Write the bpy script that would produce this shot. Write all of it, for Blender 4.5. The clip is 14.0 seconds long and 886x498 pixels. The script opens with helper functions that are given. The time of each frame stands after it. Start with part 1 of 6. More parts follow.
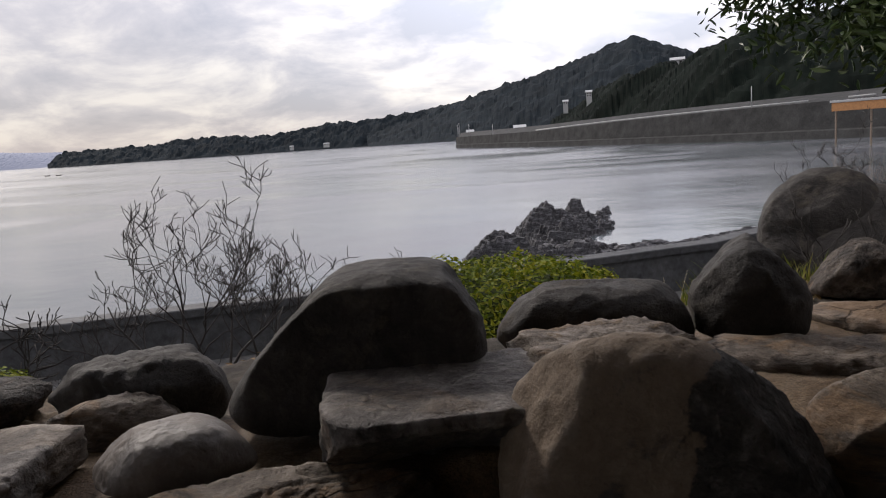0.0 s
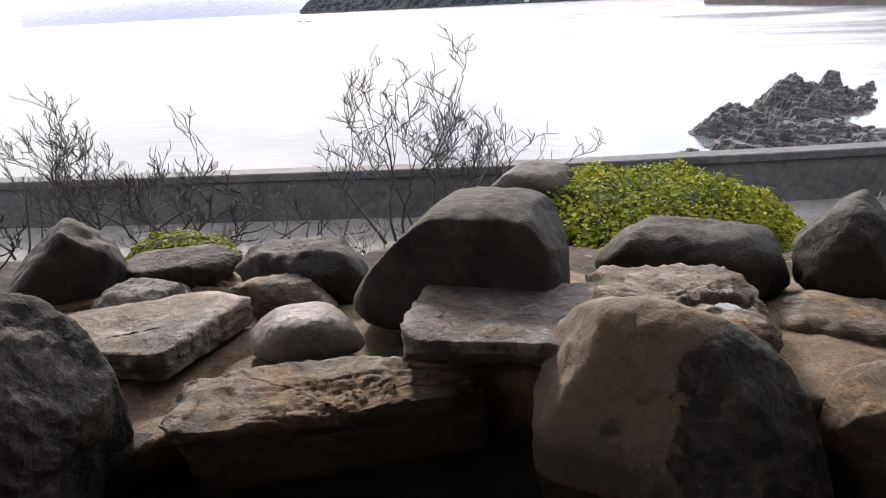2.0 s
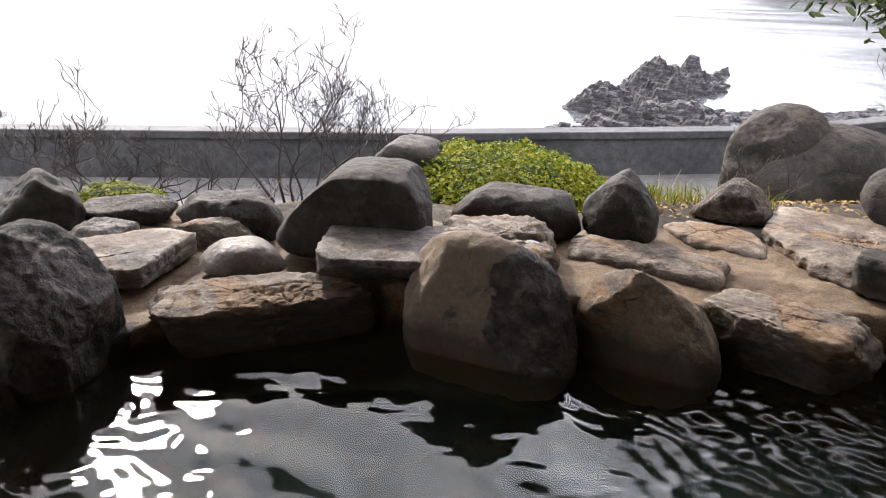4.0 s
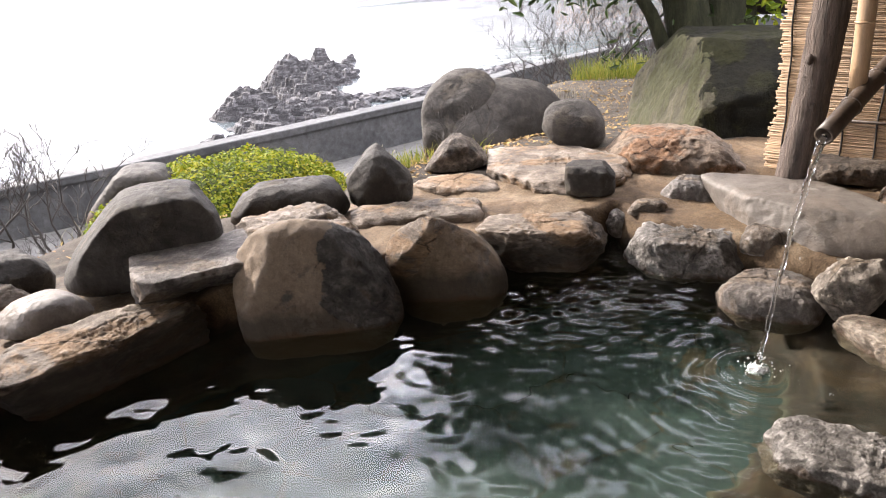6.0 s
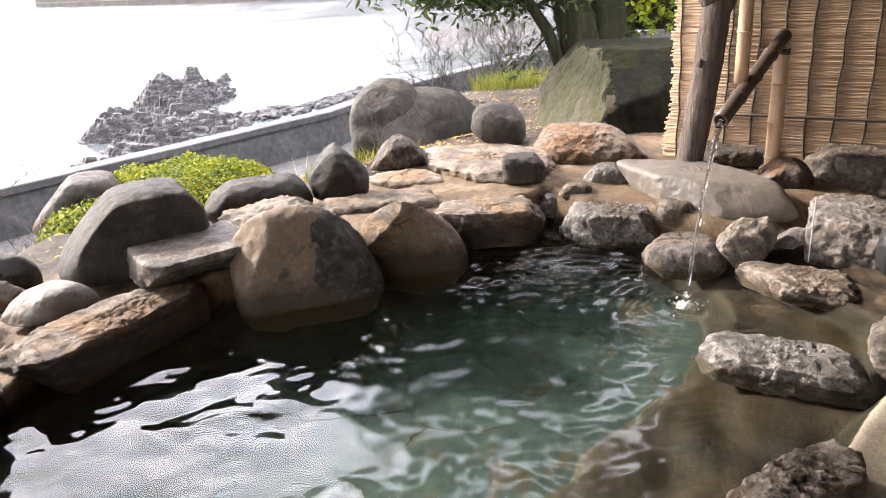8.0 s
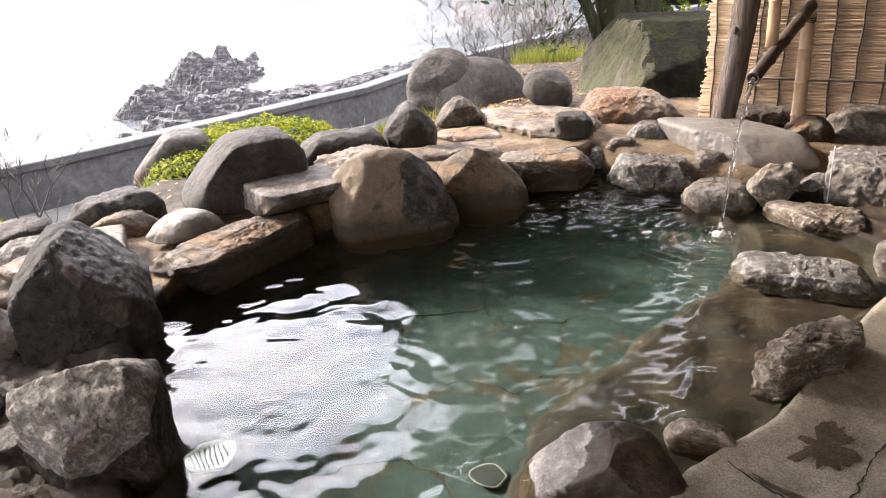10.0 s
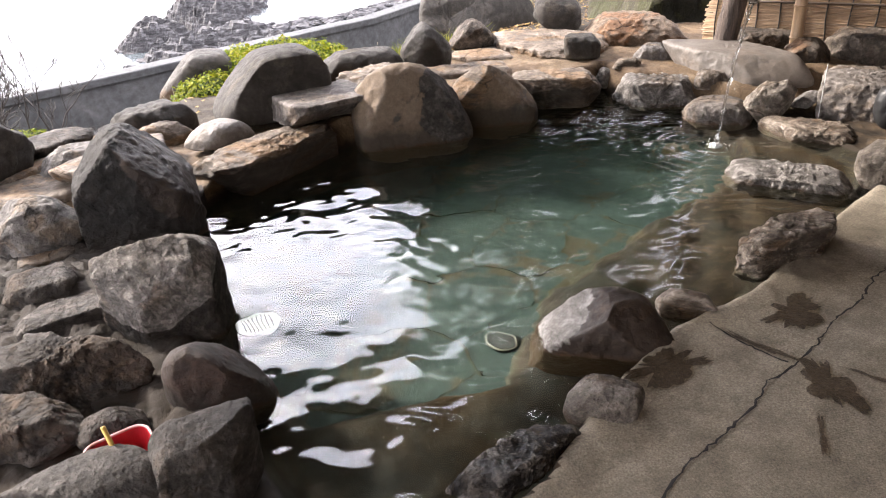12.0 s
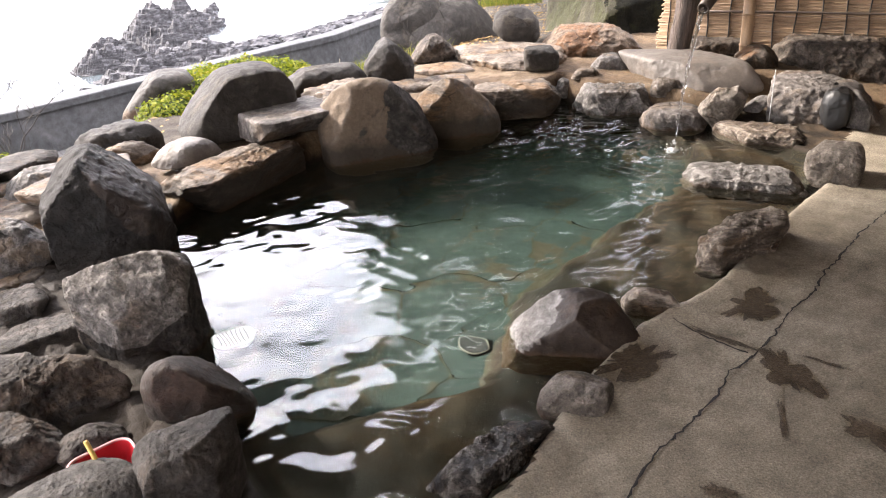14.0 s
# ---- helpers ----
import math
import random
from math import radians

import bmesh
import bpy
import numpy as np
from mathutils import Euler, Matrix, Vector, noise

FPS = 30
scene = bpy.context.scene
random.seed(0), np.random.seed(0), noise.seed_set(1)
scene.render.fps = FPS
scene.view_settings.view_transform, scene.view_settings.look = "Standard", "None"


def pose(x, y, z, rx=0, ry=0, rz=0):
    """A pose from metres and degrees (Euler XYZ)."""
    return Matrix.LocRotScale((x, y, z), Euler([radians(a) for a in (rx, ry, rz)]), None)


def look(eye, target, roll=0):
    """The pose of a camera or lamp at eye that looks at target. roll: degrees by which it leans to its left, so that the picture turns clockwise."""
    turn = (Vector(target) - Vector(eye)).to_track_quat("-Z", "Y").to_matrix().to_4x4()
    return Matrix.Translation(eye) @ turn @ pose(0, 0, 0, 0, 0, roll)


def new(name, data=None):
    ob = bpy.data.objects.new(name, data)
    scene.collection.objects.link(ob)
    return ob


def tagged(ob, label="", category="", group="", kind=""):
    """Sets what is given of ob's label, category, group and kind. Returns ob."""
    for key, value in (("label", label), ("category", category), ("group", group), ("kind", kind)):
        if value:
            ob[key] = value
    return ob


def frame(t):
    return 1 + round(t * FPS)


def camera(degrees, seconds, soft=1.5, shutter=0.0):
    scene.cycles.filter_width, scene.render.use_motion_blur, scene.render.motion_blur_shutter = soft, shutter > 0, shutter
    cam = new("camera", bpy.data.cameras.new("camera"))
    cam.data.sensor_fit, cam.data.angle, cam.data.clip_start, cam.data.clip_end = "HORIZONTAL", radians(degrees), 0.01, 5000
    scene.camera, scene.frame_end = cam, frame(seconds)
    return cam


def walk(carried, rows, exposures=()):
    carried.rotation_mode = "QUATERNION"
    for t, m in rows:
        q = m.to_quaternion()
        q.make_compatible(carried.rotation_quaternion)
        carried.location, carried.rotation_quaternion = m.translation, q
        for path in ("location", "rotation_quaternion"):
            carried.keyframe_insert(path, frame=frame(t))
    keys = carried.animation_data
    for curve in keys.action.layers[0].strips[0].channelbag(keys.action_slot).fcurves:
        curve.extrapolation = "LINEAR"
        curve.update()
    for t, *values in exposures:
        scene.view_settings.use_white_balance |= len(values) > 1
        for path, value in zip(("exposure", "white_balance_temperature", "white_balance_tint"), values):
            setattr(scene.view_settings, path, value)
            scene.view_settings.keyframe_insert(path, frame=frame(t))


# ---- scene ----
cam = camera(61.9, 14.0, 1.1)
PATH = [
    (0, (0.05, 0.061, 0.922), (-0.03, 2.037, 0.624), -4.1),
    (0.5, (0.243, 0.014, 0.915), (-0.087, 1.951, 0.543), -2.4),
    (1, (0.385, -0.1, 1.109), (-0.173, 1.727, 0.518), -3.9),
    (1.5, (0.382, -0.118, 1.189), (-0.258, 1.666, 0.548), -1.0),
    (2, (0.481, -0.13, 1.185), (-0.177, 1.651, 0.556), -3.0),
    (2.5, (0.651, -0.36, 1.201), (-0.029, 1.431, 0.623), -3.7),
    (3, (0.768, -0.684, 1.406), (0.195, 1.08, 0.657), -4.5),
    (3.2, (0.77, -0.757, 1.427), (0.263, 1.042, 0.715), -2.2),
    (5.3, (0.44, -1.505, 1.508), (0.326, 0.358, 0.789), -1.4),
    (5.5, (0.358, -1.502, 1.466), (0.329, 0.369, 0.758), -2.3),
    (6, (0.171, -1.524, 1.503), (0.675, 0.265, 0.764), -4.8),
    (6.5, (0.045, -1.592, 1.504), (0.723, 0.147, 0.787), -3.7),
    (7, (-0.082, -1.674, 1.512), (0.686, 0.043, 0.832), -3.9),
    (7.5, (-0.235, -1.772, 1.543), (0.544, -0.056, 0.874), -2.8),
    (8, (-0.444, -1.879, 1.543), (0.363, -0.197, 0.824), -4.0),
    (8.2, (-0.52, -1.933, 1.544), (0.302, -0.267, 0.804), -4.0),
    (10.3, (-1.074, -2.435, 1.552), (-0.34, -0.741, 0.783), -3.7),
    (10.5, (-1.115, -2.47, 1.562), (-0.39, -0.786, 0.764), -3.2),
    (11, (-1.161, -2.57, 1.53), (-0.533, -0.878, 0.668), -4.3),
    (11.5, (-1.171, -2.677, 1.53), (-0.552, -1.007, 0.619), -5.5),
    (12, (-1.246, -2.708, 1.52), (-0.544, -1.07, 0.612), -3.8),
    (12.5, (-1.31, -2.721, 1.512), (-0.57, -1.107, 0.592), -3.5),
    (13, (-1.299, -2.746, 1.519), (-0.582, -1.121, 0.599), -4.0),
    (13.5, (-1.294, -2.771, 1.521), (-0.521, -1.143, 0.653), -3.9),
    (14, (-1.295, -2.771, 1.532), (-0.503, -1.159, 0.652), -4.4),
]
EXPOSURES = [(0, -0.30, 6450, 13), (0.5, 0.08, 6450, 13), (1.0, 0.45, 6500, 13), (1.5, 0.85, 6500, 13), (2.0, 1.05, 6500, 13), (3.0, 1.30, 6500, 13), (5.5, 1.98, 6550, 13), (6.5, 2.32, 6600, 14), (8, 2.46, 6600, 14), (11, 2.42, 6600, 14), (12.5, 2.36, 6550, 14), (14, 2.48, 6550, 14)]
walk(cam, [(t, look(eye, target, roll)) for t, eye, target, roll in PATH], EXPOSURES)

# ---- world, sun and exposure ----
world = bpy.data.worlds.new("cloudy_sky")
scene.world = world
world.use_nodes = True
wn, wl = world.node_tree.nodes, world.node_tree.links
wn.clear()
SUN_AZ, SUN_EL = -36.0, 31.8
GLOW_AZ, GLOW_EL = 12.0, 28.0


def wnode(kind, **values):
    n = wn.new(kind)
    for key, value in values.items():
        if key in n.inputs:
            n.inputs[key].default_value = value
    return n


sky = wn.new("ShaderNodeTexSky")
sky.sky_type = "NISHITA"
sky.sun_disc = False
sky.sun_elevation, sky.sun_rotation = radians(SUN_EL), radians(SUN_AZ)
sky_dim = wn.new("ShaderNodeMix")
sky_dim.data_type, sky_dim.blend_type = "RGBA", "MULTIPLY"
sky_dim.inputs[0].default_value = 1.0
sky_dim.inputs[7].default_value = (0.10, 0.10, 0.10, 1)
wl.new(sky.outputs[0], sky_dim.inputs[6])
coord = wn.new("ShaderNodeTexCoord")
split = wn.new("ShaderNodeSeparateXYZ")
wl.new(coord.outputs["Generated"], split.inputs[0])
lift = wn.new("ShaderNodeMath")
lift.operation = "MAXIMUM"
lift.inputs[1].default_value = 0.0
wl.new(split.outputs[2], lift.inputs[0])
lift2 = wn.new("ShaderNodeMath")
lift2.operation = "ADD"
lift2.inputs[1].default_value = 0.30
wl.new(lift.outputs[0], lift2.inputs[0])
flat = []
for axis in (0, 1):
    d = wn.new("ShaderNodeMath")
    d.operation = "DIVIDE"
    wl.new(split.outputs[axis], d.inputs[0])
    wl.new(lift2.outputs[0], d.inputs[1])
    flat.append(d)
plane = wn.new("ShaderNodeCombineXYZ")
wl.new(flat[0].outputs[0], plane.inputs[0])
wl.new(flat[1].outputs[0], plane.inputs[1])
cloud = wn.new("ShaderNodeTexNoise")
cloud.inputs["Scale"].default_value, cloud.inputs["Detail"].default_value, cloud.inputs["Roughness"].default_value = 2.6, 7.0, 0.58
cloud.inputs["Distortion"].default_value = 0.3
wl.new(plane.outputs[0], cloud.inputs["Vector"])
shade = wn.new("ShaderNodeValToRGB")
shade.color_ramp.elements[0].position, shade.color_ramp.elements[0].color = 0.38, (0.50, 0.51, 0.58, 1)
shade.color_ramp.elements[1].position, shade.color_ramp.elements[1].color = 0.62, (0.98, 0.94, 0.90, 1)
middle = shade.color_ramp.elements.new(0.48)
middle.color = (0.64, 0.63, 0.68, 1)
wl.new(cloud.outputs[0], shade.inputs[0])
both = wn.new("ShaderNodeMix")
both.data_type = "RGBA"
both.inputs[0].default_value = 0.86
wl.new(sky_dim.outputs[2], both.inputs[6])
wl.new(shade.outputs[0], both.inputs[7])
back = wn.new("ShaderNodeBackground")
back.inputs[1].default_value = 1.0
rise = wn.new("ShaderNodeMath")
rise.operation = "MULTIPLY_ADD"
rise.inputs[1].default_value, rise.inputs[2].default_value = 1.7, 0.88
wl.new(lift.outputs[0], rise.inputs[0])
# a broad bright break in the cloud over the bay
toward_sun = wn.new("ShaderNodeVectorMath")
toward_sun.operation = "DOT_PRODUCT"
toward_sun.inputs[1].default_value = (math.sin(radians(GLOW_AZ)) * math.cos(radians(GLOW_EL)), math.cos(radians(GLOW_AZ)) * math.cos(radians(GLOW_EL)), math.sin(radians(GLOW_EL)))
wl.new(coord.outputs["Generated"], toward_sun.inputs[0])
near_sun = wn.new("ShaderNodeMath")
near_sun.operation = "MAXIMUM"
near_sun.inputs[1].default_value = 0.0
wl.new(toward_sun.outputs["Value"], near_sun.inputs[0])
veil = wn.new("ShaderNodeMath")
veil.operation = "POWER"
veil.inputs[1].default_value = 14.0
wl.new(near_sun.outputs[0], veil.inputs[0])
bright = wn.new("ShaderNodeMath")
bright.operation = "MULTIPLY_ADD"
bright.inputs[1].default_value = 2.4
wl.new(veil.outputs[0], bright.inputs[0])
wl.new(rise.outputs[0], bright.inputs[2])
wl.new(bright.outputs[0], back.inputs[1])
wl.new(both.outputs[2], back.inputs[0])
out = wn.new("ShaderNodeOutputWorld")
wl.new(back.outputs[0], out.inputs[0])

sun_data = bpy.data.lights.new("sun", "SUN")
sun_data.energy, sun_data.angle, sun_data.color = 2.8, radians(7), (1.0, 0.92, 0.82)
sun = new("sun", sun_data)
toward = Vector((math.sin(radians(SUN_AZ)) * math.cos(radians(SUN_EL)), math.cos(radians(SUN_AZ)) * math.cos(radians(SUN_EL)), math.sin(radians(SUN_EL))))
sun.matrix_world = look(toward * 60, (0, 0, 0))


# ---- materials ----
def material(name):
    m = bpy.data.materials.new(name)
    m.use_nodes = True
    nt = m.node_tree
    return m, nt, nt.nodes["Principled BSDF"]


def ramp(nt, source, stops):
    r = nt.nodes.new("ShaderNodeValToRGB")
    r.color_ramp.elements[0].position, r.color_ramp.elements[0].color = stops[0][0], (*stops[0][1], 1)
    r.color_ramp.elements[1].position, r.color_ramp.elements[1].color = stops[-1][0], (*stops[-1][1], 1)
    for where, colour in stops[1:-1]:
        e = r.color_ramp.elements.new(where)
        e.color = (*colour, 1)
    nt.links.new(source, r.inputs[0])
    return r.outputs[0]


def blend(nt, factor, a, b, mode="MIX"):
    n = nt.nodes.new("ShaderNodeMix")
    n.data_type, n.blend_type = "RGBA", mode
    for value, slot in ((factor, 0), (a, 6), (b, 7)):
        if isinstance(value, (int, float)):
            n.inputs[slot].default_value = value
        elif isinstance(value, tuple):
            n.inputs[slot].default_value = (*value, 1)
        else:
            nt.links.new(value, n.inputs[slot])
    return n.outputs[2]


def place(nt, random_shift=True, stretch=(1, 1, 1)):
    """Object coordinates in metres, shifted by the object's own random number."""
    c = nt.nodes.new("ShaderNodeTexCoord")
    m = nt.nodes.new("ShaderNodeMapping")
    m.inputs["Scale"].default_value = stretch
    nt.links.new(c.outputs["Object"], m.inputs["Vector"])
    if random_shift:
        o = nt.nodes.new("ShaderNodeObjectInfo")
        k = nt.nodes.new("ShaderNodeMath")
        k.operation = "MULTIPLY"
        k.inputs[1].default_value = 37.0
        nt.links.new(o.outputs["Random"], k.inputs[0])
        nt.links.new(k.outputs[0], m.inputs["Location"])
    return m.outputs[0]


def grain(nt, where, scale, detail=5.0, rough=0.6, twist=0.0):
    n = nt.nodes.new("ShaderNodeTexNoise")
    n.inputs["Scale"].default_value, n.inputs["Detail"].default_value, n.inputs["Roughness"].default_value = scale, detail, rough
    n.inputs["Distortion"].default_value = twist
    nt.links.new(where, n.inputs["Vector"])
    return n.outputs[0]


def relief(nt, bsdf, pairs):
    """Bumps on one another: (height, metres)."""
    last = None
    for height, metres in pairs:
        b = nt.nodes.new("ShaderNodeBump")
        b.inputs["Distance"].default_value = metres
        b.inputs["Strength"].default_value = 1.0
        nt.links.new(height, b.inputs["Height"])
        if last is not None:
            nt.links.new(last, b.inputs["Normal"])
        last = b.outputs[0]
    nt.links.new(last, bsdf.inputs["Normal"])


def math_node(nt, kind, a, b):
    n = nt.nodes.new("ShaderNodeMath")
    n.operation = kind
    for slot, value in ((0, a), (1, b)):
        if isinstance(value, (int, float)):
            n.inputs[slot].default_value = value
        else:
            nt.links.new(value, n.inputs[slot])
    if kind == "MULTIPLY_ADD":
        n.inputs[2].default_value = 0.5
    return n.outputs[0]


def stone_into(nt, b, dark, mid, pale, stain, stain_amount=0.5, rough=0.8, speck=0.25, pits=0.004, layers=(1, 1, 1), mottle=8.5, edge=0.45, flake=0.0, waterline=True, wetline=0.0, calm=0.6, seams=1.0, spec=0.35):
    """Rock: mottled body, a mineral film with a sharp outline, pale worn edges, flakes, seams and pits."""
    w = place(nt, stretch=layers)
    large = grain(nt, w, 2.3, 6, 0.62, 0.7)
    small = grain(nt, w, mottle, 9, 0.70, 0.4)
    middle = grain(nt, w, 31, 6, 0.70)
    tiny = grain(nt, w, 120, 4, 0.7)
    colour = ramp(nt, small, [(0.34, dark), (0.5, mid), (0.66, pale)])
    border = math_node(nt, "ADD", large, math_node(nt, "MULTIPLY", math_node(nt, "SUBTRACT", small, 0.5), 0.30))
    spread = ramp(nt, border, [(0.66 - 0.30 * stain_amount, (0, 0, 0)), (0.72 - 0.30 * stain_amount, (1, 1, 1))])
    tinted = blend(nt, 1.0, ramp(nt, middle, [(0.3, tuple(c * (1 - 0.26 * calm) for c in stain)), (0.7, tuple(c * (1 + 0.25 * calm) for c in stain))]), ramp(nt, small, [(0.3, (1 - 0.25 * calm,) * 3), (0.7, (1 + 0.25 * calm,) * 3)]), "MULTIPLY")
    colour = blend(nt, math_node(nt, "MULTIPLY", spread, 0.8), colour, tinted)
    colour = blend(nt, 1.0, colour, ramp(nt, middle, [(0.34, (1 - 0.34 * calm,) * 3), (0.66, (1 + 0.32 * calm,) * 3)]), "MULTIPLY")
    flecks = ramp(nt, tiny, [(0.38, (1 - speck * calm,) * 3), (0.64, (1 + speck * calm,) * 3)])
    colour = blend(nt, 1.0, colour, flecks, "MULTIPLY")
    warp = nt.nodes.new("ShaderNodeMix")
    warp.data_type = "VECTOR"
    warp.inputs[0].default_value = 0.16
    bend = nt.nodes.new("ShaderNodeTexNoise")
    bend.inputs["Scale"].default_value, bend.inputs["Detail"].default_value = 4.0, 5.0
    nt.links.new(w, bend.inputs["Vector"])
    nt.links.new(w, warp.inputs[4])
    nt.links.new(bend.outputs[1], warp.inputs[5])
    heights = []
    if flake:
        crumb = nt.nodes.new("ShaderNodeTexVoronoi")
        crumb.inputs["Scale"].default_value = 52
        nt.links.new(warp.outputs[1], crumb.inputs["Vector"])
        tone = nt.nodes.new("ShaderNodeSeparateColor")
        nt.links.new(crumb.outputs[1], tone.inputs[0])
        patch = math_node(nt, "MULTIPLY", tone.outputs[0], small)
        colour = blend(nt, flake, colour, blend(nt, 1.0, colour, ramp(nt, patch, [(0.10, (0.62,) * 3), (0.28, (1.0,) * 3), (0.48, (1.9,) * 3)]), "MULTIPLY"))
        heights += [(tone.outputs[0], 0.007 * flake), (crumb.outputs[0], 0.010 * flake)]
    worn = nt.nodes.new("ShaderNodeNewGeometry")
    rim = ramp(nt, worn.outputs["Pointiness"], [(0.512, (0, 0, 0)), (0.555, (1, 1, 1))])
    rim = math_node(nt, "MULTIPLY", math_node(nt, "MULTIPLY", rim, ramp(nt, small, [(0.40, (0, 0, 0)), (0.56, (1, 1, 1))])), edge)
    colour = blend(nt, rim, colour, tuple(min(0.6, c * 1.55) for c in pale))
    hole = nt.nodes.new("ShaderNodeTexVoronoi")
    hole.inputs["Scale"].default_value = 48
    nt.links.new(w, hole.inputs["Vector"])
    pit = ramp(nt, hole.outputs[0], [(0.0, (0, 0, 0)), (0.30, (1, 1, 1))])
    split = nt.nodes.new("ShaderNodeTexVoronoi")
    split.feature = "DISTANCE_TO_EDGE"
    split.inputs["Scale"].default_value = 3.1
    nt.links.new(warp.outputs[1], split.inputs["Vector"])
    seam = ramp(nt, split.outputs[0], [(0.0, (0, 0, 0)), (0.018, (1, 1, 1))])
    gap = ramp(nt, large, [(0.53, (1, 1, 1)), (0.58, (0, 0, 0))])
    seam = blend(nt, 1.0, seam, gap, "LIGHTEN")
    colour = blend(nt, seams, colour, ramp(nt, seam, [(0.0, (0.30, 0.28, 0.26)), (1.0, (1, 1, 1))]), "MULTIPLY")
    if waterline:
        line = nt.nodes.new("ShaderNodeSeparateXYZ")
        nt.links.new(worn.outputs["Position"], line.inputs[0])
        level = math_node(nt, "ADD", line.outputs[2], math_node(nt, "MULTIPLY", math_node(nt, "SUBTRACT", small, 0.5), 0.12))
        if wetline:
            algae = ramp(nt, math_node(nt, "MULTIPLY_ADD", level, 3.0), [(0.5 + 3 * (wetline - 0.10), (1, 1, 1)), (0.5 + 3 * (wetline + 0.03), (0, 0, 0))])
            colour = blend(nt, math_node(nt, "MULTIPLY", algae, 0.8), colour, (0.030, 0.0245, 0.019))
        band = ramp(nt, math_node(nt, "MULTIPLY_ADD", level, 3.0), [(0.425, (1, 1, 1)), (0.50, (0, 0, 0))])
        colour = blend(nt, math_node(nt, "MULTIPLY", band, 0.7), colour, (0.060, 0.030, 0.010))
    nt.links.new(colour, b.inputs["Base Color"])
    gloss = ramp(nt, large, [(0.3, (rough - 0.12,) * 3), (0.7, (min(1, rough + 0.1),) * 3)])
    nt.links.new(gloss, b.inputs["Roughness"])
    b.inputs["Specular IOR Level"].default_value = spec
    relief(nt, b, [(seam, pits * 2.5 * seams), (spread, pits * 0.5), (small, pits * 5.0), (middle, pits * 2.2), (tiny, pits * 0.5), (pit, pits * 0.6)] + heights)


RECIPES = {}


def stone(name, *values, **named):
    m, nt, b = material(name)
    stone_into(nt, b, *values, **named)
    RECIPES[name] = (values, named)
    return m


def coated(base, coat, way, reach, seed):
    """One stone with another's film, crust, or painted lit or shaded side towards way, along an uneven border."""
    m, nt, b = material(base.name + "_with_" + coat.name)
    stone_into(nt, b, *RECIPES[base.name][0], **RECIPES[base.name][1])
    film = nt.nodes.new("ShaderNodeBsdfPrincipled")
    stone_into(nt, film, *RECIPES[coat.name][0], **RECIPES[coat.name][1])
    c = nt.nodes.new("ShaderNodeTexCoord")
    unit, along = nt.nodes.new("ShaderNodeVectorMath"), nt.nodes.new("ShaderNodeVectorMath")
    unit.operation, along.operation = "NORMALIZE", "DOT_PRODUCT"
    along.inputs[1].default_value = Vector(way).normalized()
    shift = nt.nodes.new("ShaderNodeMapping")
    shift.inputs["Location"].default_value = (seed * 3.7, seed * 1.9, seed * 2.3)
    nt.links.new(c.outputs["Object"], unit.inputs[0])
    nt.links.new(c.outputs["Object"], shift.inputs["Vector"])
    nt.links.new(unit.outputs[0], along.inputs[0])
    uneven = math_node(nt, "MULTIPLY", math_node(nt, "SUBTRACT", grain(nt, shift.outputs[0], 6.0, 7, 0.62, 0.3), 0.5), 0.75)
    mask = ramp(nt, math_node(nt, "ADD", math_node(nt, "SUBTRACT", along.outputs["Value"], reach), math_node(nt, "ADD", uneven, 0.5)), [(0.485, (0, 0, 0)), (0.515, (1, 1, 1))])
    both = nt.nodes.new("ShaderNodeMixShader")
    nt.links.new(mask, both.inputs[0])
    nt.links.new(b.outputs[0], both.inputs[1])
    nt.links.new(film.outputs[0], both.inputs[2])
    nt.links.new(both.outputs[0], nt.nodes["Material Output"].inputs[0])
    return m


def simple(name, colour, rough=0.6, vary=0.25, scale=12.0, bump=0.0, metal=0.0, stretch=(1, 1, 1), island=False, spec=0.5):
    """A plain surface with two scales of variation."""
    m, nt, b = material(name)
    w = place(nt, stretch=stretch)
    lo = tuple(c * (1 - vary) for c in colour)
    hi = tuple(min(1, c * (1 + vary)) for c in colour)
    c = ramp(nt, grain(nt, w, scale, 5, 0.6), [(0.3, lo), (0.7, hi)])
    fine = grain(nt, w, scale * 9, 3, 0.6)
    c = blend(nt, 1.0, c, ramp(nt, fine, [(0.3, (1 - vary * 0.5,) * 3), (0.7, (1 + vary * 0.5,) * 3)]), "MULTIPLY")
    if island:
        g = nt.nodes.new("ShaderNodeNewGeometry")
        c = blend(nt, 1.0, c, ramp(nt, g.outputs["Random Per Island"], [(0, (0.6,) * 3), (1, (1.4,) * 3)]), "MULTIPLY")
    nt.links.new(c, b.inputs["Base Color"])
    b.inputs["Roughness"].default_value, b.inputs["Metallic"].default_value = rough, metal
    b.inputs["Specular IOR Level"].default_value = spec
    if bump:
        relief(nt, b, [(grain(nt, w, scale * 3, 5, 0.6), bump)])
    return m


